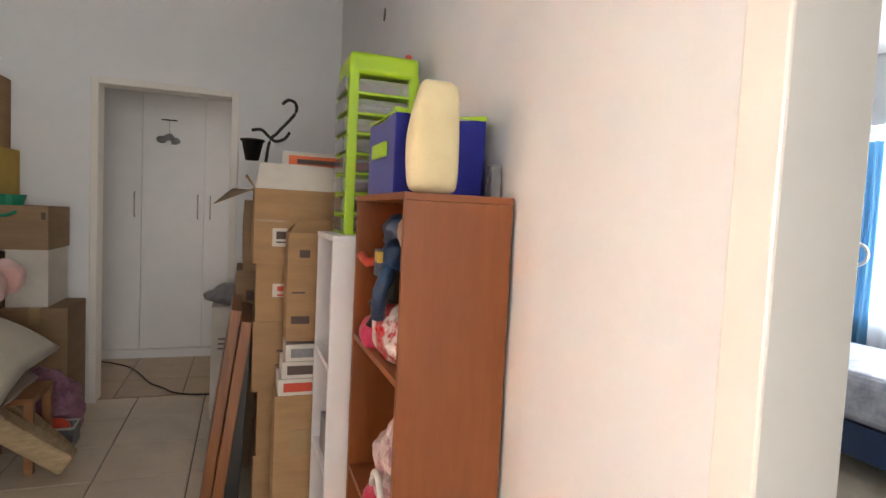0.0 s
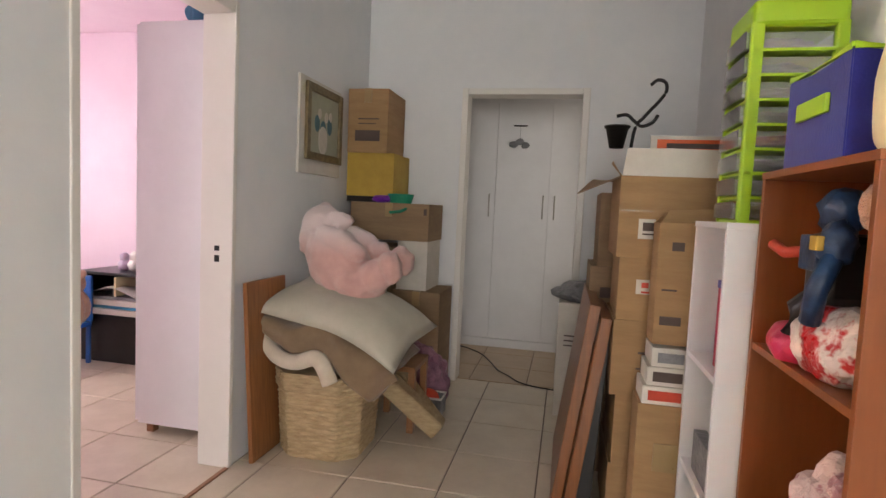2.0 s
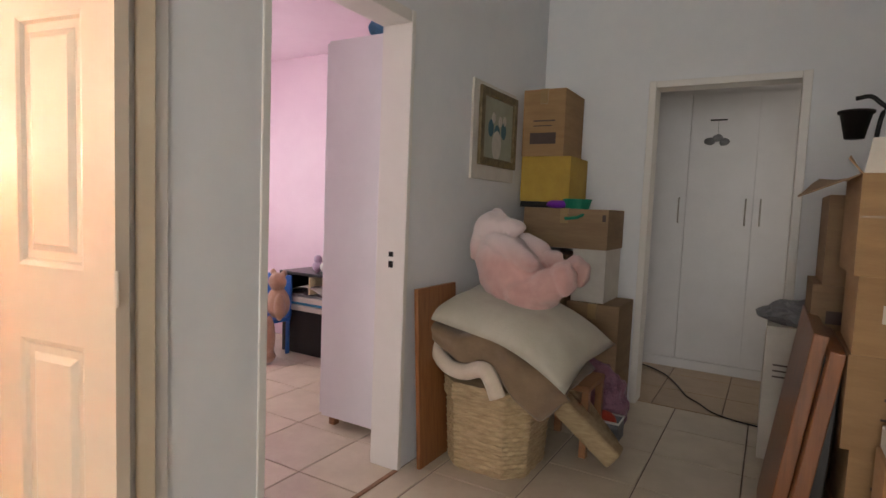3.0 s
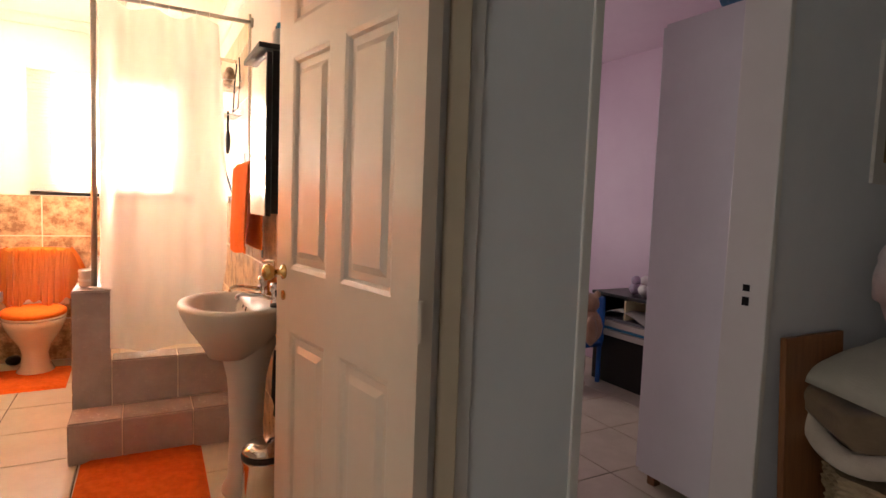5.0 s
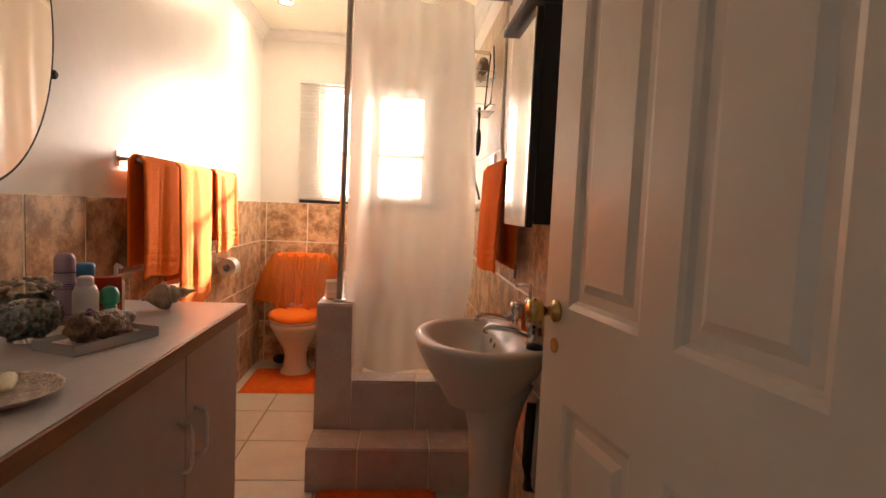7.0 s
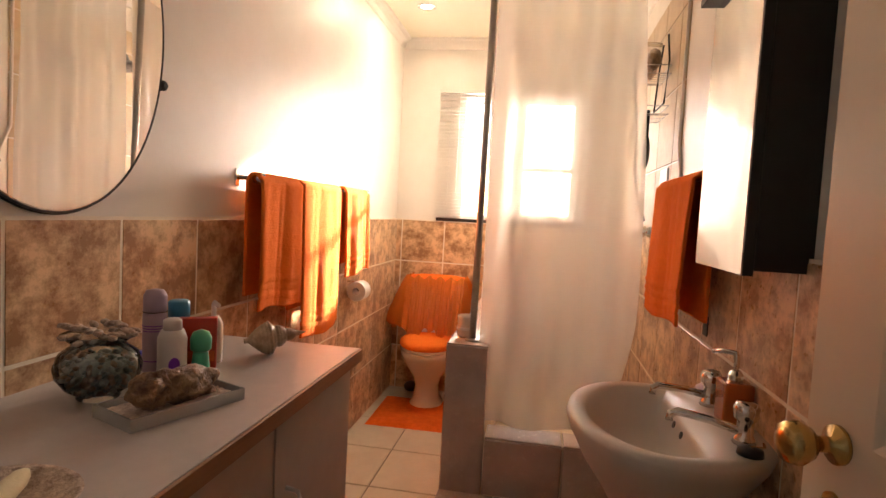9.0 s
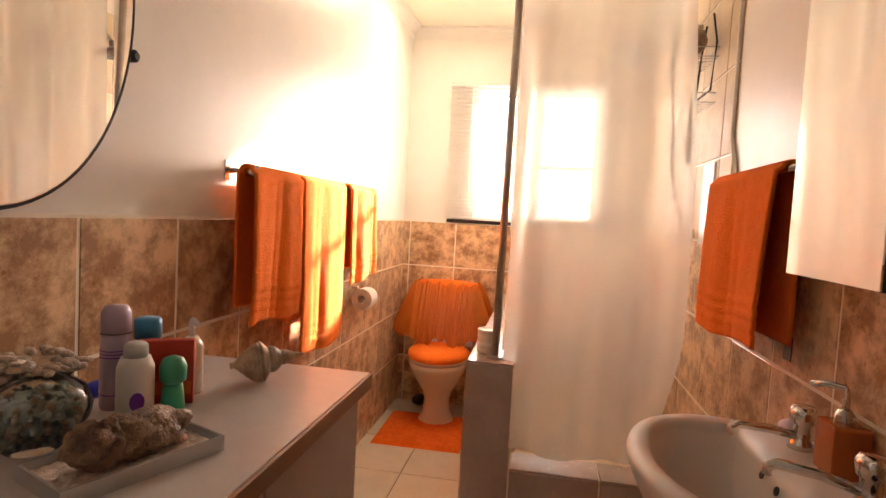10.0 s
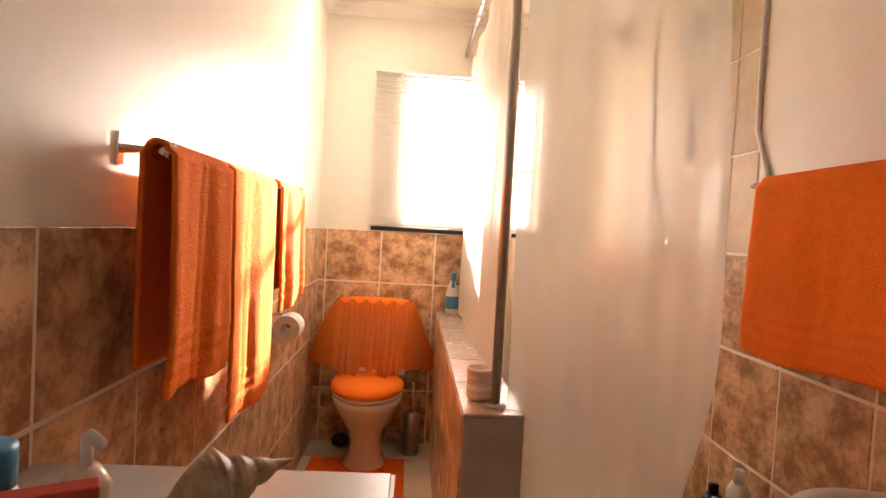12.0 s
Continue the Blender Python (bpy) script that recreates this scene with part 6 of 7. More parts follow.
carton(-0.575, 4.49, 1.586, -0.30, 4.87, 2.0, "brown box with printed picture high on the stack", prints=((-0.52, 1.66, 0.17, 0.07, "y", M_INK), (-0.50, 1.80, 0.14, 0.008, "y", M_INK), (-0.50, 1.77, 0.12, 0.006, "y", M_INK)))
single("purple_toy", ball(bmesh.new(), (-0.32, 4.50, 1.285), (0.07, 0.05, 0.025), 0.3, 1), M_PURPLE, "purple plastic toy on the corner boxes", "toy", "", True)
gb = thing("green_basket", (-0.20, 4.50, 1.262), "small dark green plastic basket on the boxes", "basket")
part("shell", lathe([(0.05, 0), (0.055, 0.004), (0.07, 0.06), (0.075, 0.06), (0.06, 0.0)], 18, (-0.20, 4.52, 1.262), (1.2, 1)), M_GREENP, gb)
part("handle", tube([(-0.28, 4.50, 1.23), (-0.24, 4.44, 1.20), (-0.17, 4.43, 1.21), (-0.12, 4.47, 1.24)], 0.01), M_GREENP, gb, "", True)

# leaning headboard, basket, bedding
hb = blocks((0, 0, 0, 0.022, 0.36, 0.855), bevel=0.004)
hb.transform(Matrix.Translation((LEFT + 0.075, 3.275, 0.003)) @ Matrix.Rotation(radians(-3.4), 4, "Y"))
single("headboard_panel", hb, M_BOARD, "brown wooden panel leaning on the wall", "board")

basket = thing("laundry_basket", (-0.26, 3.62, 0), "octagonal woven seagrass basket with a lid rim", "basket")
BCX, BCY = -0.265, 3.62


def octagon(h, z, cut=0.42):
    c = h * cut
    pts = [(-h, -h + c), (-h + c, -h), (h - c, -h), (h, -h + c), (h, h - c), (h - c, h), (-h + c, h), (-h, h - c)]
    return [(BCX + x, BCY + y, z) for x, y in pts]


def weave(h0, h1, z0, z1, bulge, rows):
    bm = bmesh.new()
    rings = []
    n = rows * 2
    for i in range(n + 1):
        s = i / n
        h = h0 + (h1 - h0) * s + (bulge if i % 2 else 0)
        corner = octagon(h, z0 + (z1 - z0) * s)
        ring = []
        for a, b in zip(corner, corner[1:] + corner[:1]):
            for k in range(6):
                p = Vector(a).lerp(Vector(b), k / 6)
                away = Vector((p.x - BCX, p.y - BCY, 0)).normalized()
                ring.append(bm.verts.new(p + away * (0.003 if (k + i // 2) % 2 else -0.002)))
        rings.append(ring)
    m = len(rings[0])
    for a, b in zip(rings, rings[1:]):
        for k in range(m):
            bm.faces.new((a[k], a[(k + 1) % m], b[(k + 1) % m], b[k]))
    bm.faces.new(rings[0][::-1])
    bm.faces.new(rings[-1])
    return bm


part("basket_body", weave(0.205, 0.222, 0.0, 0.33, 0.006, 15), M_WICKER, basket)
part("lid", weave(0.232, 0.232, 0.33, 0.42, 0.006, 4), M_WICKER, basket, "woven lid rim")


def quilt(name, base, size, height, mat, label, category, seed, turn=0.0, sag=0.0, lean=(0, 0)):
    """A plump cushion-like sheet: pillow shape with a rumpled skin."""
    bm = bmesh.new()
    n = 26
    top, bot = {}, {}
    for i in range(n + 1):
        for j in range(n + 1):
            u, v = i / n * 2 - 1, j / n * 2 - 1
            k = max(0.0, (1 - abs(u) ** 3.2) * (1 - abs(v) ** 3.2)) ** 0.55
            pin = 1 - 0.07 * (1 - abs(u)) * abs(v) ** 2 - 0.07 * (1 - abs(v)) * abs(u) ** 2
            r = 0.18 * noise.noise(Vector((u * 2.5 + seed, v * 2.5, seed)))
            x, y = u * size[0] * pin, v * size[1] * pin
            dip = -sag * max(0, u) ** 2 - sag * 0.4 * max(0, -v) ** 2
            top[i, j] = bm.verts.new((x, y, height * k * (1 + r) + dip))
            bot[i, j] = top[i, j] if k == 0 else bm.verts.new((x, y, -height * 0.35 * k + dip))
    for i in range(n):
        for j in range(n):
            for g, flip in ((top, False), (bot, True)):
                f = [g[i, j], g[i + 1, j], g[i + 1, j + 1], g[i, j + 1]]
                f = list(dict.fromkeys(f))
                if len(f) > 2:
                    try:
                        bm.faces.new(f[::-1] if flip else f)
                    except ValueError:
                        pass
    bm.transform(Matrix.Translation(base) @ Matrix.Rotation(radians(turn), 4, "Z") @ Matrix.Rotation(radians(lean[0]), 4, "Y") @ Matrix.Rotation(radians(lean[1]), 4, "X"))
    return single(name, bm, mat, label, category, "", True)


blanket = thing("folded_blanket", (-0.24, 3.62, 0.42), "brown blanket with a cream fleece underside folded on the basket", "blanket")


part("fleece_fold", tube(curved([(-0.560, 3.47, 0.615), (-0.525, 3.44, 0.555), (-0.47, 3.41, 0.505), (-0.40, 3.395, 0.478), (-0.33, 3.39, 0.480), (-0.265, 3.37, 0.508), (-0.215, 3.355, 0.512), (-0.178, 3.35, 0.468), (-0.150, 3.35, 0.405)]), 0.038, 14), M_CREAMB, blanket, "cream fleece fold", True)
HEM = [(-0.58, 0.645), (-0.47, 0.565), (-0.37, 0.515), (-0.27, 0.545), (-0.19, 0.505), (-0.10, 0.40), (0.02, 0.335), (0.10, 0.40), (0.16, 0.44)]


def brown_cover(u, v):
    """Brown side: flat on top, rounding over the near edge and hanging to a slanting hem."""
    x = -0.58 + 0.74 * u
    hem = next(z0 + (z1 - z0) * (x - x0) / (x1 - x0) for (x0, z0), (x1, z1) in zip(HEM, HEM[1:]) if x <= x1 + 1e-6)
    top = 0.67 - 0.55 * max(0.0, x + 0.16) + 0.012 * math.sin(x * 21)
    k = max(0.0, (v - 0.45) / 0.55)
    crease = 0.032 * math.sin(x * 24 + 5 * v) * k + 0.02 * noise.noise(Vector((x * 9, v * 5, 2)))
    return (x + 0.02 * k * math.sin(v * 7), 3.80 - 0.42 * math.sin(min(1.0, v * 1.35) * math.pi / 2) - 0.6 * crease, top - (top - hem) * k ** 1.7 + 0.5 * crease)


thick(part("brown_layer", grid(60, 36, brown_cover), M_BROWNB, blanket, "", True), 0.03, -1)
part("under_layer", ball(bmesh.new(), (-0.25, 3.64, 0.53), (0.32, 0.21, 0.12), 0.2, 3), M_BROWNB, blanket, "", True)
quilt("bed_pillow", (-0.165, 3.61, 0.728), (0.385, 0.27), 0.072, M_PILLOW, "sage grey bed pillow sagging over the folded blanket", "pillow", 2.0, -6, 0.10, (9, 9))


def fused(ob, size):
    md = ob.modifiers.new("one_skin", "REMESH")
    md.mode, md.voxel_size, md.use_smooth_shade = "VOXEL", size, True
    return ob


bear = bmesh.new()
for c, r, tn in (((-0.27, 3.70, 0.93), (0.225, 0.15, 0.155), 0.85), ((-0.16, 3.69, 0.845), (0.15, 0.15, 0.115), 0.3), ((-0.375, 3.71, 1.135), (0.105, 0.10, 0.098), 0.0), ((-0.27, 3.68, 1.158), (0.075, 0.055, 0.048), 0.1),
                 ((-0.435, 3.67, 1.08), (0.045, 0.05, 0.10), 0.25), ((-0.40, 3.79, 1.21), (0.04, 0.03, 0.04), 0), ((-0.25, 3.60, 1.055), (0.115, 0.05, 0.055), 0.45), ((-0.15, 3.60, 1.0), (0.065, 0.05, 0.048), 0.3),
                 ((-0.20, 3.80, 1.06), (0.12, 0.05, 0.055), 0.35), ((-0.085, 3.78, 1.005), (0.06, 0.05, 0.048), 0.2), ((-0.055, 3.63, 0.88), (0.12, 0.075, 0.085), -0.5), ((0.035, 3.62, 0.935), (0.062, 0.07, 0.082), -0.3),
                 ((-0.045, 3.79, 0.91), (0.12, 0.075, 0.085), -0.5), ((0.045, 3.79, 0.955), (0.06, 0.07, 0.08), -0.3)):
    ball(bear, c, r, 0.10, c[0] * 9, Euler((0, tn, 0)))
for v in bear.verts:
    v.co += Vector((0.006, 0.006, 0.008)) * noise.noise(v.co * 45) + Vector((0.01, 0.006, 0.01)) * noise.noise(v.co * 17)
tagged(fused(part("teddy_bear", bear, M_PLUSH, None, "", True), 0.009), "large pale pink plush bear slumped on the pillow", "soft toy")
# Stool shape added to fill the dark gap beside the basket.
prop = thing("gap_stool", (-0.02, 3.95, 0), "dark wooden stool shape filling the dark gap behind the basket", "stool")
part("seat", blocks((-0.14, 3.86, 0.34, 0.12, 4.16, 0.37), bevel=0.004), M_CABE, prop)
for x in (-0.12, 0.10):
    for y in (3.88, 4.14):
        part("leg", blocks((x - 0.018, y - 0.018, 0, x + 0.018, y + 0.018, 0.34)), M_CABE, prop)
# Near woven leg of the basket's crossed stand, sloping to the floor.
stand_leg = bmesh.new()
rectangle_block(stand_leg, 0, -0.06, -0.05, 0.52, 0.06, 0.05)
bmesh.ops.bevel(stand_leg, geom=stand_leg.edges[:], offset=0.02, segments=3, affect="EDGES", profile=0.6)
stand_leg.transform(Matrix.Translation((-0.13, 3.80, 0.385)) @ Matrix.Rotation(radians(2), 4, "Z") @ Matrix.Rotation(radians(38), 4, "Y"))
single("sloping_bolster", stand_leg, M_WICKER, "beige woven leg of the basket's crossed stand, sloping to the floor", "bolster", "", False)
crumpled_bag("gift_wrap_bag", 0.03, 4.40, 0.0, (0.17, 0.11, 0.21), M_LILAC, "mauve cellophane bag on the floor", 6.0)
crate = thing("plastic_crate", (0.12, 4.23, 0), "small white plastic crate holding a red ball", "crate")
cx0, cx1, cy0, cy1 = 0.02, 0.21, 4.15, 4.29
part("tub", blocks((cx0, cy0, 0.0, cx1, cy0 + 0.005, 0.105), (cx0, cy1 - 0.005, 0.0, cx1, cy1, 0.105), (cx0, cy0 + 0.005, 0.0, cx0 + 0.005, cy1 - 0.005, 0.105), (cx1 - 0.005, cy0 + 0.005, 0.0, cx1, cy1 - 0.005, 0.105), (cx0 + 0.005, cy0 + 0.005, 0.0, cx1 - 0.005, cy1 - 0.005, 0.005)), M_GREYP, crate, "clear grey sides")
part("rim", tube([(cx0, cy0, 0.107), (cx1, cy0, 0.107), (cx1, cy1, 0.107), (cx0, cy1, 0.107), (cx0, cy0, 0.107)], 0.007, 8), M_WPLAS, crate, "white rolled rim", True)
single("red_ball", ball(bmesh.new(), (0.115, 4.22, 0.085), (0.07, 0.055, 0.06), 0.05, 2), M_REDC, "dark red ball in the white crate", "ball", "", True)
# Second leg of the basket's stand, crossing behind the near one.
brace = blocks((0, -0.05, -0.04, 0.42, 0.05, 0.04), bevel=0.015)
brace.transform(Matrix.Translation((-0.06, 3.98, 0.35)) @ Matrix.Rotation(radians(48), 4, "Y"))
single("sloping_bolster", brace, M_WICKER, "beige woven leg of the basket's crossed stand, behind the first", "bolster", "")

# ---- dressing room: fitted wardrobe, ornament, cable ----
ward = thing("fitted_wardrobe", (0.5, 6.3, 0), "white fitted wardrobe with slim vertical handles", "wardrobe")
part("carcass", blocks((-0.845, 6.022, 0.0, 1.895, 6.6, 2.59)), M_WHITE, ward)
part("plinth", blocks((-0.845, 6.0, 0.0, 1.895, 6.021, 0.075)), M_WHITE, ward)
edges = [-0.72, -0.243, 0.233, 0.709, 1.186, 1.66]
for i, (x0, x1) in enumerate(zip(edges, edges[1:])):
    dr = part("door", blocks((x0 + 0.002, 6.0, 0.08, x1 - 0.002, 6.021, 2.2), bevel=0.0015), M_WHITE, ward)
    hx = x1 - 0.05 if i % 2 == 1 or i == 1 else x0 + 0.05
    if i == 2:
        hx = x1 - 0.05
    if i == 3:
        hx = x0 + 0.05
    part("handle", tube([(hx, 5.999, 1.19), (hx, 5.97, 1.195), (hx, 5.97, 1.385), (hx, 5.999, 1.39)], 0.006, 8), M_ALU, dr, "slim steel handle", True)
orn = thing("hanging_ornament", (0.43, 5.99, 1.84), "dark bunch ornament hanging on the wardrobe door", "ornament")
for dx, dz in ((-0.055, -0.01), (0.0, 0.015), (0.05, -0.015)):
    part("cluster", ball(bmesh.new(), (0.43 + dx, 5.985, 1.845 + dz), (0.038, 0.016, 0.03), 0.3, dx * 30, None, 2), M_GREYP, orn, "", True)
part("hanging_bar", blocks((0.37, 5.988, 1.995, 0.49, 5.999, 2.005)), M_BLACKM, orn)
part("cord", tube([(0.43, 5.995, 1.86), (0.43, 5.995, 2.0)], 0.0015, 6), M_GREYP, orn)
cable = thing("power_cable", (0.4, 5.5, 0), "thin dark cable lying across the floor", "cable")
part("lead", tube(curved([(-0.3, 5.98, 0.006), (-0.01, 5.90, 0.006), (0.2, 5.72, 0.006), (0.33, 5.47, 0.006), (0.42, 5.25, 0.006), (0.52, 5.12, 0.006), (0.60, 5.0, 0.006), (0.72, 4.93, 0.006), (0.86, 4.90, 0.006)]), 0.005, 8), M_BLACK, cable, "", True)

# ---- play room ----
pw = thing("white_wardrobe", (-1.0, 3.9, 0), "plain white wardrobe standing behind the door frame", "wardrobe")
part("side_panel", blocks((-1.258, 3.43, 0.05, -0.75, 3.448, 2.10), bevel=0.0015), M_WHITE, pw)
part("carcass", blocks((-1.258, 3.449, 0.05, -0.75, 4.4, 2.10)), M_WHITE, pw)
part("front_door", blocks((-1.279, 3.435, 0.06, -1.259, 3.91, 2.09), bevel=0.0015), M_WHITE, pw)
part("front_door", blocks((-1.279, 3.914, 0.06, -1.259, 4.395, 2.09), bevel=0.0015), M_WHITE, pw)
for x in (-1.20, -0.79):
    for y in (3.47, 4.36):
        part("foot", blocks((x - 0.02, y - 0.02, 0, x + 0.02, y + 0.02, 0.05)), M_CABE, pw)
crumpled_bag("blue_bag", -0.93, 3.55, 2.10, (0.13, 0.10, 0.09), M_CURTB, "blue folded bag on top of the wardrobe", 4.4)
strike = thing("strike_plate", (LEFT - 0.06, 3.207, 1.0), "dark lock strike plate in the door frame", "strike plate")
part("upper_slot", blocks((LEFT - 0.075, 3.203, 1.005, LEFT - 0.052, 3.2075, 1.028)), M_BLACKM, strike)
part("lower_slot", blocks((LEFT - 0.075, 3.203, 0.955, LEFT - 0.052, 3.2075, 0.985)), M_BLACKM, strike)
desk = thing("dark_cabinet", (-2.25, 4.58, 0), "dark low cabinet with an open shelf crowded with papers", "cabinet")
part("body", blocks((-2.60, 4.40, 0.0, -1.9, 4.76, 0.36), bevel=0.004), M_BLACK, desk)
part("top_panel", blocks((-2.62, 4.38, 0.645, -1.89, 4.765, 0.668), bevel=0.003), M_BLACK, desk)
part("back_panel", blocks((-2.60, 4.745, 0.361, -1.9, 4.76, 0.644)), M_BLACK, desk)
for x in (-2.60, -1.915):
    part("side_panel", blocks((x, 4.40, 0.361, x + 0.015, 4.744, 0.644)), M_BLACK, desk)
for z, mt, dy in ((0.362, M_CARDW, 0.0), (0.405, M_CYAN, 0.02), (0.428, M_CARDW, 0.01), (0.47, M_GREYP, 0.03)):
    single("magazine", blocks((-2.57, 4.36 + dy, z, -1.95, 4.70, z + (0.04 if mt is M_CARDW else 0.02)), bevel=0.004), mt, "thick magazine lying on the open shelf", "magazine", "papers in the cabinet")
single("loose_paper", grid(24, 8, lambda u, v: (-2.52 + 0.42 * u, 4.37 + 0.25 * v, 0.505 + 0.05 * math.sin(u * 3.4) + 0.01 * math.sin(v * 5))), M_CARDW, "curled white paper sheets sticking out of the shelf", "papers", "papers in the cabinet", True)
single("cream_folder", blocks((-2.30, 4.385, 0.495, -2.285, 4.66, 0.635), bevel=0.002), M_CREAM, "cream cardboard folder standing on the shelf", "folder")
for x, y, r, mt in ((-2.33, 4.52, 0.045, M_LAV), (-2.22, 4.50, 0.05, M_WPLAS), (-2.13, 4.52, 0.045, M_PURPLE)):
    single("small_toy", ball(ball(bmesh.new(), (x, y, 0.668 + r), (r, r, r), 0.2, x), (x, y, 0.668 + 2.3 * r), (r * 0.75, r * 0.75, r * 0.8), 0.15, y), mt, "small pale toy on the dark cabinet", "toy", "toys on the cabinet", True)
chair = thing("child_chair", (-2.62, 4.28, 0), "small blue plastic child's chair", "chair")
part("seat", blocks((-2.78, 4.14, 0.27, -2.46, 4.36, 0.30), bevel=0.01), M_CHAIR, chair)
part("backrest", blocks((-2.78, 4.345, 0.301, -2.46, 4.37, 0.64), bevel=0.01), M_CHAIR, chair, "bright blue backrest")
for x in (-2.76, -2.48):
    for y in (4.16, 4.345):
        part("leg", lathe([(0.018, 0), (0.016, 0.27)], 12, (x, y, 0)), M_CHAIR, chair)
bear2 = bmesh.new()
for c, r in (((-2.42, 4.14, 0.43), (0.10, 0.09, 0.13)), ((-2.42, 4.13, 0.60), (0.075, 0.07, 0.075)), ((-2.48, 4.14, 0.67), (0.028, 0.02, 0.03)), ((-2.36, 4.14, 0.67), (0.028, 0.02, 0.03)), ((-2.32, 4.06, 0.42), (0.04, 0.05, 0.11)),
             ((-2.52, 4.06, 0.42), (0.04, 0.05, 0.11)), ((-2.34, 3.98, 0.20), (0.045, 0.05, 0.17)), ((-2.49, 3.98, 0.20), (0.045, 0.05, 0.17)), ((-2.33, 3.95, 0.055), (0.055, 0.08, 0.055)), ((-2.50, 3.95, 0.055), (0.055, 0.08, 0.055))):
    ball(bear2, c, r, 0.08, c[0], None, 2)
for v in bear2.verts:
    v.co.x -= 0.05
    v.co.y += 0.09
tagged(fused(part("long_teddy", bear2, M_TAN, None, "", True), 0.01), "beige long-legged plush bear sitting on the child's chair", "soft toy")

# ---- bedroom seen past the east door ----
bed = thing("bed", (4.7, 3.3, 0), "double bed with a grey patterned bedspread", "bed")
rounded(part("mattress", blocks((4.16, 2.45, 0.30, 5.1, 4.3, 0.58)), M_BED, bed, "grey damask bedspread"), 0.07, 4)
part("valance", blocks((4.17, 2.47, 0.12, 5.1, 4.28, 0.30)), M_NAVY, bed, "navy valance")
for x in (4.22, 5.05):
    for y in (2.52, 4.2):
        part("leg", blocks((x - 0.04, y - 0.04, 0, x + 0.04, y + 0.04, 0.12)), M_BOARD, bed)
drp = thing("blue_curtain", (5.15, 3.7, 0.6), "blue curtain with a pale tie-back ring beside a sheer", "curtain")
part("drape", grid(60, 20, lambda u, v: (5.13 + 0.03 * math.sin(u * 48), 3.42 + (0.42 * u) * (1 - 0.35 * math.sin(math.pi * min(1, v * 1.1))), 1.98 - 1.5 * v)), M_CURTB, drp, "", True)
part("sheer", grid(80, 6, lambda u, v: (5.165 + 0.015 * math.sin(u * 90), 2.1 + 1.6 * u, 1.97 - 1.45 * v)), M_SHEER, drp, "white sheer curtain", True)
part("tie_ring", tube([(5.08, 3.50 + 0.075 * math.cos(a), 1.19 + 0.075 * math.sin(a)) for a in (2 * math.pi * k / 24 for k in range(25))], 0.012), M_WPLAS, drp, "white ring", True)

# small marks on the hall walls
single("wall_screw_hole", ball(bmesh.new(), (RIGHT - 0.001, 3.56, 2.29), (0.004, 0.022, 0.035), 0.5, 2, None, 2), M_INK, "dark chipped hole in the white wall", "wall mark")

# ---- tiles: walls and floors, piece by piece ----
TILE = 0.31
tile_meshes = {}


def tile_piece(parent, mat, w, h, depth, m, name="tile"):
    key = (round(w, 3), round(h, 3), depth, mat.name)
    if key not in tile_meshes:
        g = 0.0032
        bm = bmesh.new()
        e = min(0.0025, depth * 0.5)
        base = [bm.verts.new(p) for p in ((g, g, 0), (w - g, g, 0), (w - g, h - g, 0), (g, h - g, 0))]
        sh = [bm.verts.new(p) for p in ((g, g, depth - e), (w - g, g, depth - e), (w - g, h - g, depth - e), (g, h - g, depth - e))]
        tp_ = [bm.verts.new(p) for p in ((g + e, g + e, depth), (w - g - e, g + e, depth), (w - g - e, h - g - e, depth), (g + e, h - g - e, depth))]
        for a, b in ((base, sh), (sh, tp_)):
            for i in range(4):
                bm.faces.new((a[i], a[(i + 1) % 4], b[(i + 1) % 4], b[i]))
        bm.faces.new(tp_)
        tile_meshes[key] = mesh_of(name, bm, mat)
    ob = new(name, tile_meshes[key])
    ob.parent = parent
    ob.matrix_basis = m
    return ob


def tile_wall(parent, mat, origin, along, up, length, height, first, row_tops, depth=0.007, skip=None, size=TILE, thick_g=0.0):
    """Rows of tiles on a plane: origin, unit directions; first: width of the first cut tile."""
    along, up = Vector(along), Vector(up)
    out = along.cross(up)
    rot = Matrix((along, up, out)).transposed().to_4x4()
    cuts = [0.0]
    s = first
    while s < length - 0.02:
        cuts.append(s)
        s += size
    cuts.append(length)
    for z0, z1 in row_tops:
        for a, b in zip(cuts, cuts[1:]):
            if skip and skip((a + b) / 2, (z0 + z1) / 2):
                continue
            p = Vector(origin) + along * a + up * z0
            tile_piece(parent, mat, b - a, z1 - z0, depth, Matrix.Translation(p) @ rot)


ROWS = [(0.0, 0.315), (0.315, 0.625), (0.625, 0.9355), (0.9355, 1.232)]
# backing of pale grout under the tiles
for nm, rws in (("trim_tile_bed_south", (B_BACK, B_LEFT, 0, LEFT - W, B_LEFT + 0.009, 1.236)), ("trim_tile_bed_west", (B_BACK, B_LEFT + 0.009, 0, B_BACK + 0.009, B_RIGHT - 0.009, 1.236)), ("trim_tile_bed_north", (B_BACK, B_RIGHT - 0.009, 0, LEFT - W, B_RIGHT, 1.236))):
    setting(nm, blocks(rws), M_GROUT, "pale grout between brown wall tiles", "grout")
tile_wall(wall_bs, M_TILE, (LEFT - W, B_LEFT + 0.0035, 0), (-1, 0, 0), (0, 0, 1), LEFT - W - B_BACK, 1.232, 0.105, ROWS)
tile_wall(wall_bw, M_TILE, (B_BACK + 0.0035, B_LEFT, 0), (0, 1, 0), (0, 0, 1), B_RIGHT - B_LEFT, 1.232, 0.05, ROWS, skip=lambda a, z: a + B_LEFT > 1.24)
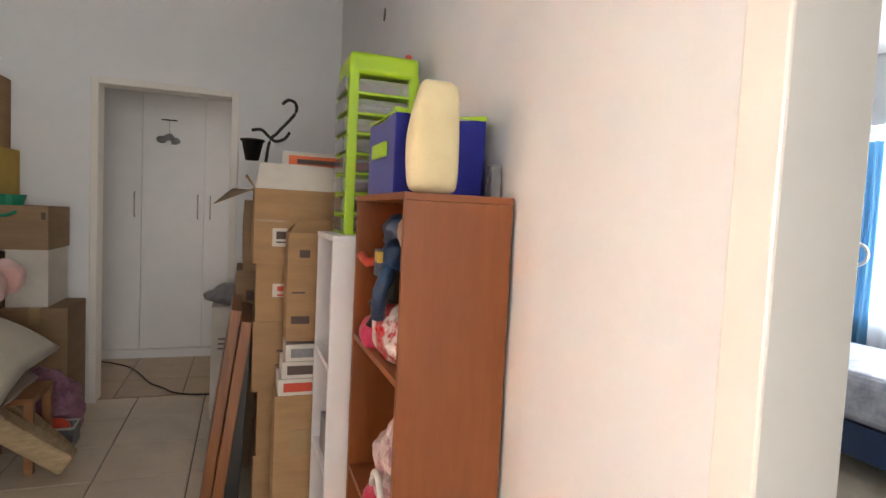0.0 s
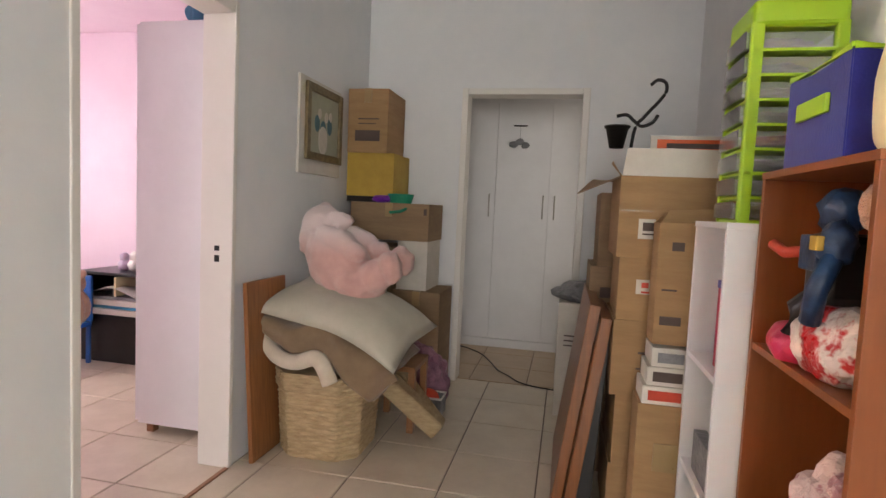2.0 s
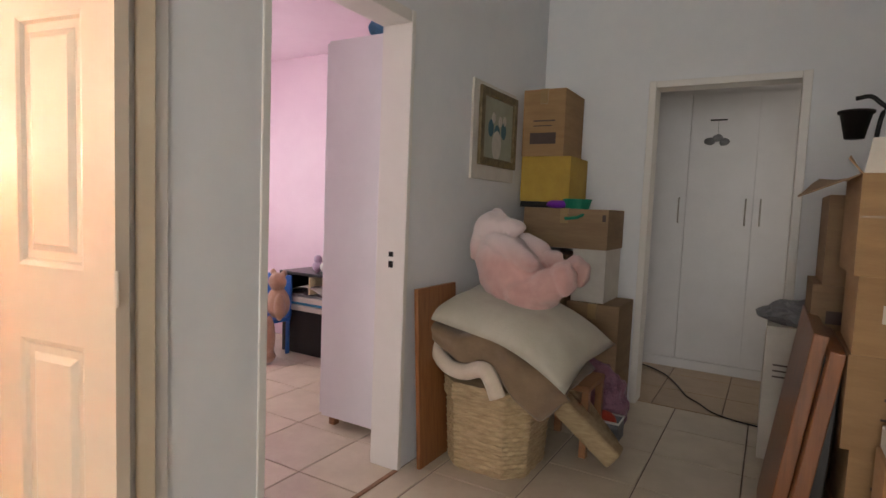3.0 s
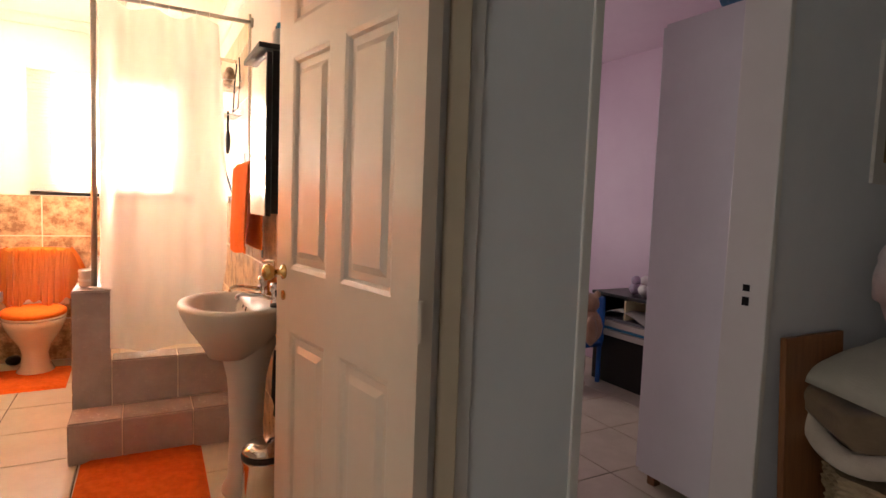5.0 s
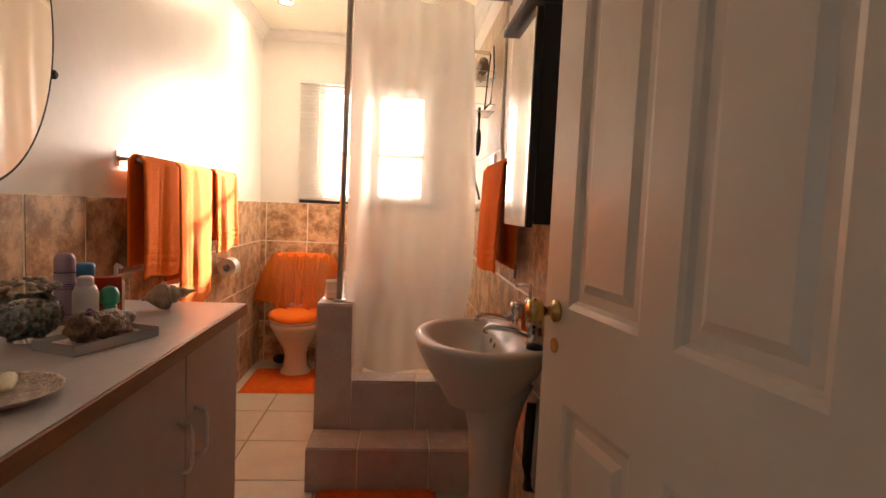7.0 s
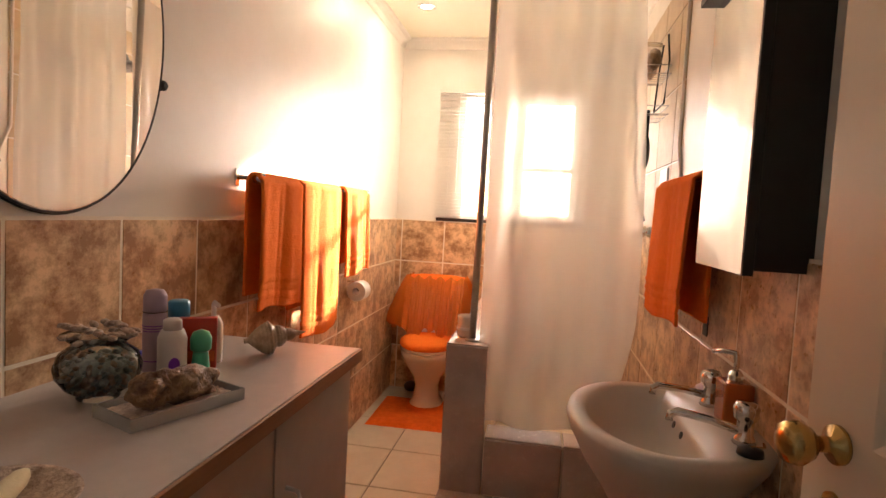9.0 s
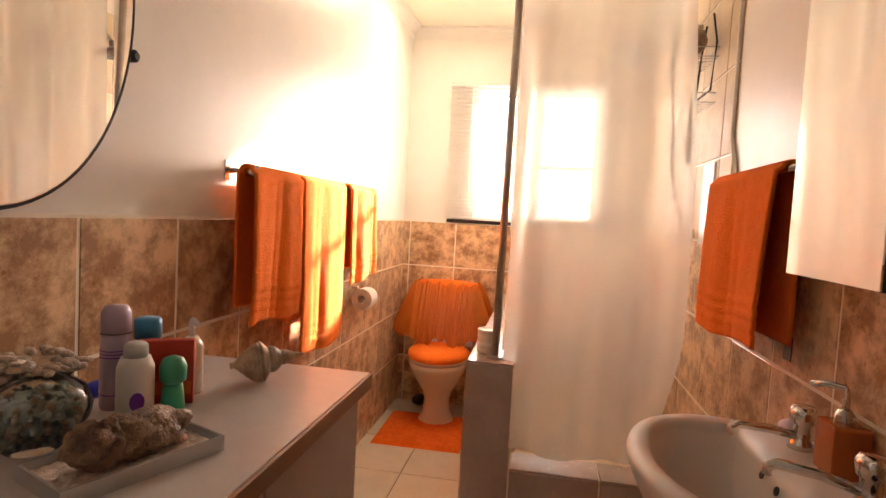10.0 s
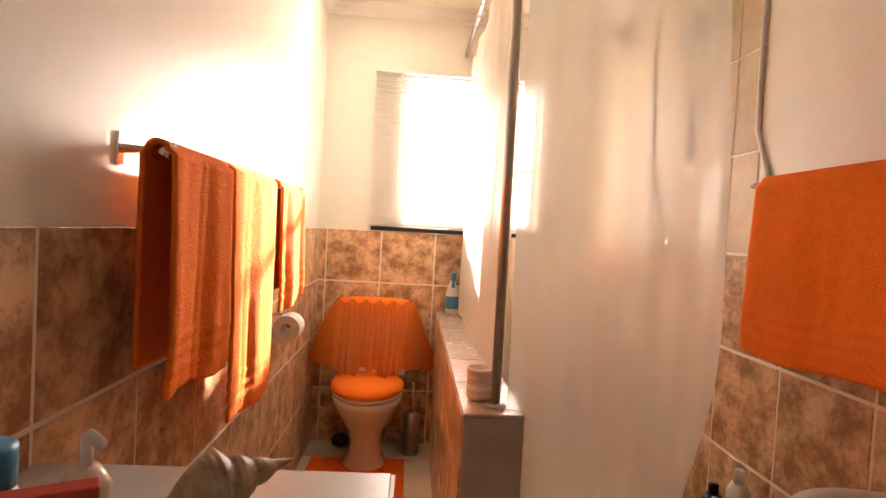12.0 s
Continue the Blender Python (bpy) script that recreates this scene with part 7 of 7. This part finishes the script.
tile_wall(wall_bn, M_TILE, (B_BACK, B_RIGHT - 0.0035, 0), (1, 0, 0), (0, 0, 1), LEFT - W - B_BACK, 1.232, 0.24, ROWS, skip=lambda a, z: False)
HIGH = [(1.232 + 0.31 * i, 1.232 + 0.31 * (i + 1)) for i in range(3)] + [(2.162, 2.30)]
tile_wall(wall_bn, M_BEIGE, (B_BACK, B_RIGHT - 0.0005, 0), (1, 0, 0), (0, 0, 1), 1.62, 2.3, 0.24, HIGH, 0.0035)
# half wall: sides, end, top
HROWS = [(0.0, 0.27), (0.27, 0.58), (0.58, 0.777)]
tile_wall(half, M_TILE, (HW[0], HW[2] + 0.0075, 0), (1, 0, 0), (0, 0, 1), HW[1] - HW[0] - 0.001, 0.777, 0.25, HROWS)
tile_wall(half, M_GREYT, (HW[1] - 0.0085, HW[2], 0), (0, 1, 0), (0, 0, 1), HW[3] - HW[2], 0.777, 0.17, [(0.0, 0.777)])
tile_wall(half, M_GREYT, (HW[0], HW[2], HW[4] - 0.0085), (1, 0, 0), (0, 1, 0), HW[1] - HW[0], HW[3] - HW[2], 0.25, [(0.0, HW[3] - HW[2])], size=0.31)
# kerb front and top, step front, side and top
tile_wall(kerb, M_GREYT, (-2.6605, HW[3], 0), (0, 1, 0), (0, 0, 1), B_RIGHT - HW[3] - 0.012, 0.43, 0.30, [(0.2, 0.424)])
tile_wall(kerb, M_GREYT, (-2.80, HW[3], 0.4235), (1, 0, 0), (0, 1, 0), 0.147, 0.66, 0.147, [(0.0, 0.30), (0.30, 0.60), (0.60, 0.673)])
tile_wall(step, M_GREYT, (-2.4565, 1.065, 0), (0, 1, 0), (0, 0, 1), B_RIGHT - 1.065 - 0.012, 0.2, 0.22, [(0.0, 0.194)])
tile_wall(step, M_GREYT, (-2.66, 1.065, 0.1935), (1, 0, 0), (0, 1, 0), 0.21, 0.84, 0.21, [(0.0, 0.22), (0.22, 0.53), (0.53, 0.84)])
tile_wall(step, M_GREYT, (-2.66, 1.0715, 0), (1, 0, 0), (0, 0, 1), 0.21, 0.2, 0.21, [(0.0, 0.194)])


def tile_floor(parent, mat, x0, y0, x1, y1, gx, gy, size=0.42, mat2=None):
    """Floor tiles on a grid through (gx, gy), cut at the edges."""
    xs = [x0] + [gx + size * k for k in range(-40, 41) if x0 + 0.03 < gx + size * k < x1 - 0.03] + [x1]
    ys = [y0] + [gy + size * k for k in range(-40, 41) if y0 + 0.03 < gy + size * k < y1 - 0.03] + [y1]
    for a, b in zip(xs, xs[1:]):
        for c, d in zip(ys, ys[1:]):
            tile_piece(parent, mat, b - a, d - c, 0.007, Matrix.Translation((a, c, -0.0068)), "floor_tile")


M_FLOORT = material("tan_floor_tile", (0.46, 0.34, 0.22), 0.35, 0, (0.40, 0.29, 0.18), 6, 70, 0.05, 0.05, 0.1)
tile_floor(floor_hall, M_FLOOR, LEFT, -3.14, RIGHT, END + 0.06, 0.392, 3.724, 0.4185)
tile_floor(floor_dress, M_FLOORT, -0.85, END + 0.07, 1.9, 6.6, 0.24, 5.36, 0.42)
tile_floor(floor_play, M_FLOOR, -3.6, B_RIGHT + W + 0.02, LEFT - 0.01, 4.78, -0.95, 2.95, 0.4185)
tile_floor(floor_bath, M_FLOOR, B_BACK, B_LEFT, LEFT - 0.01, B_RIGHT + W, -3.40, 0.685, 0.4185)
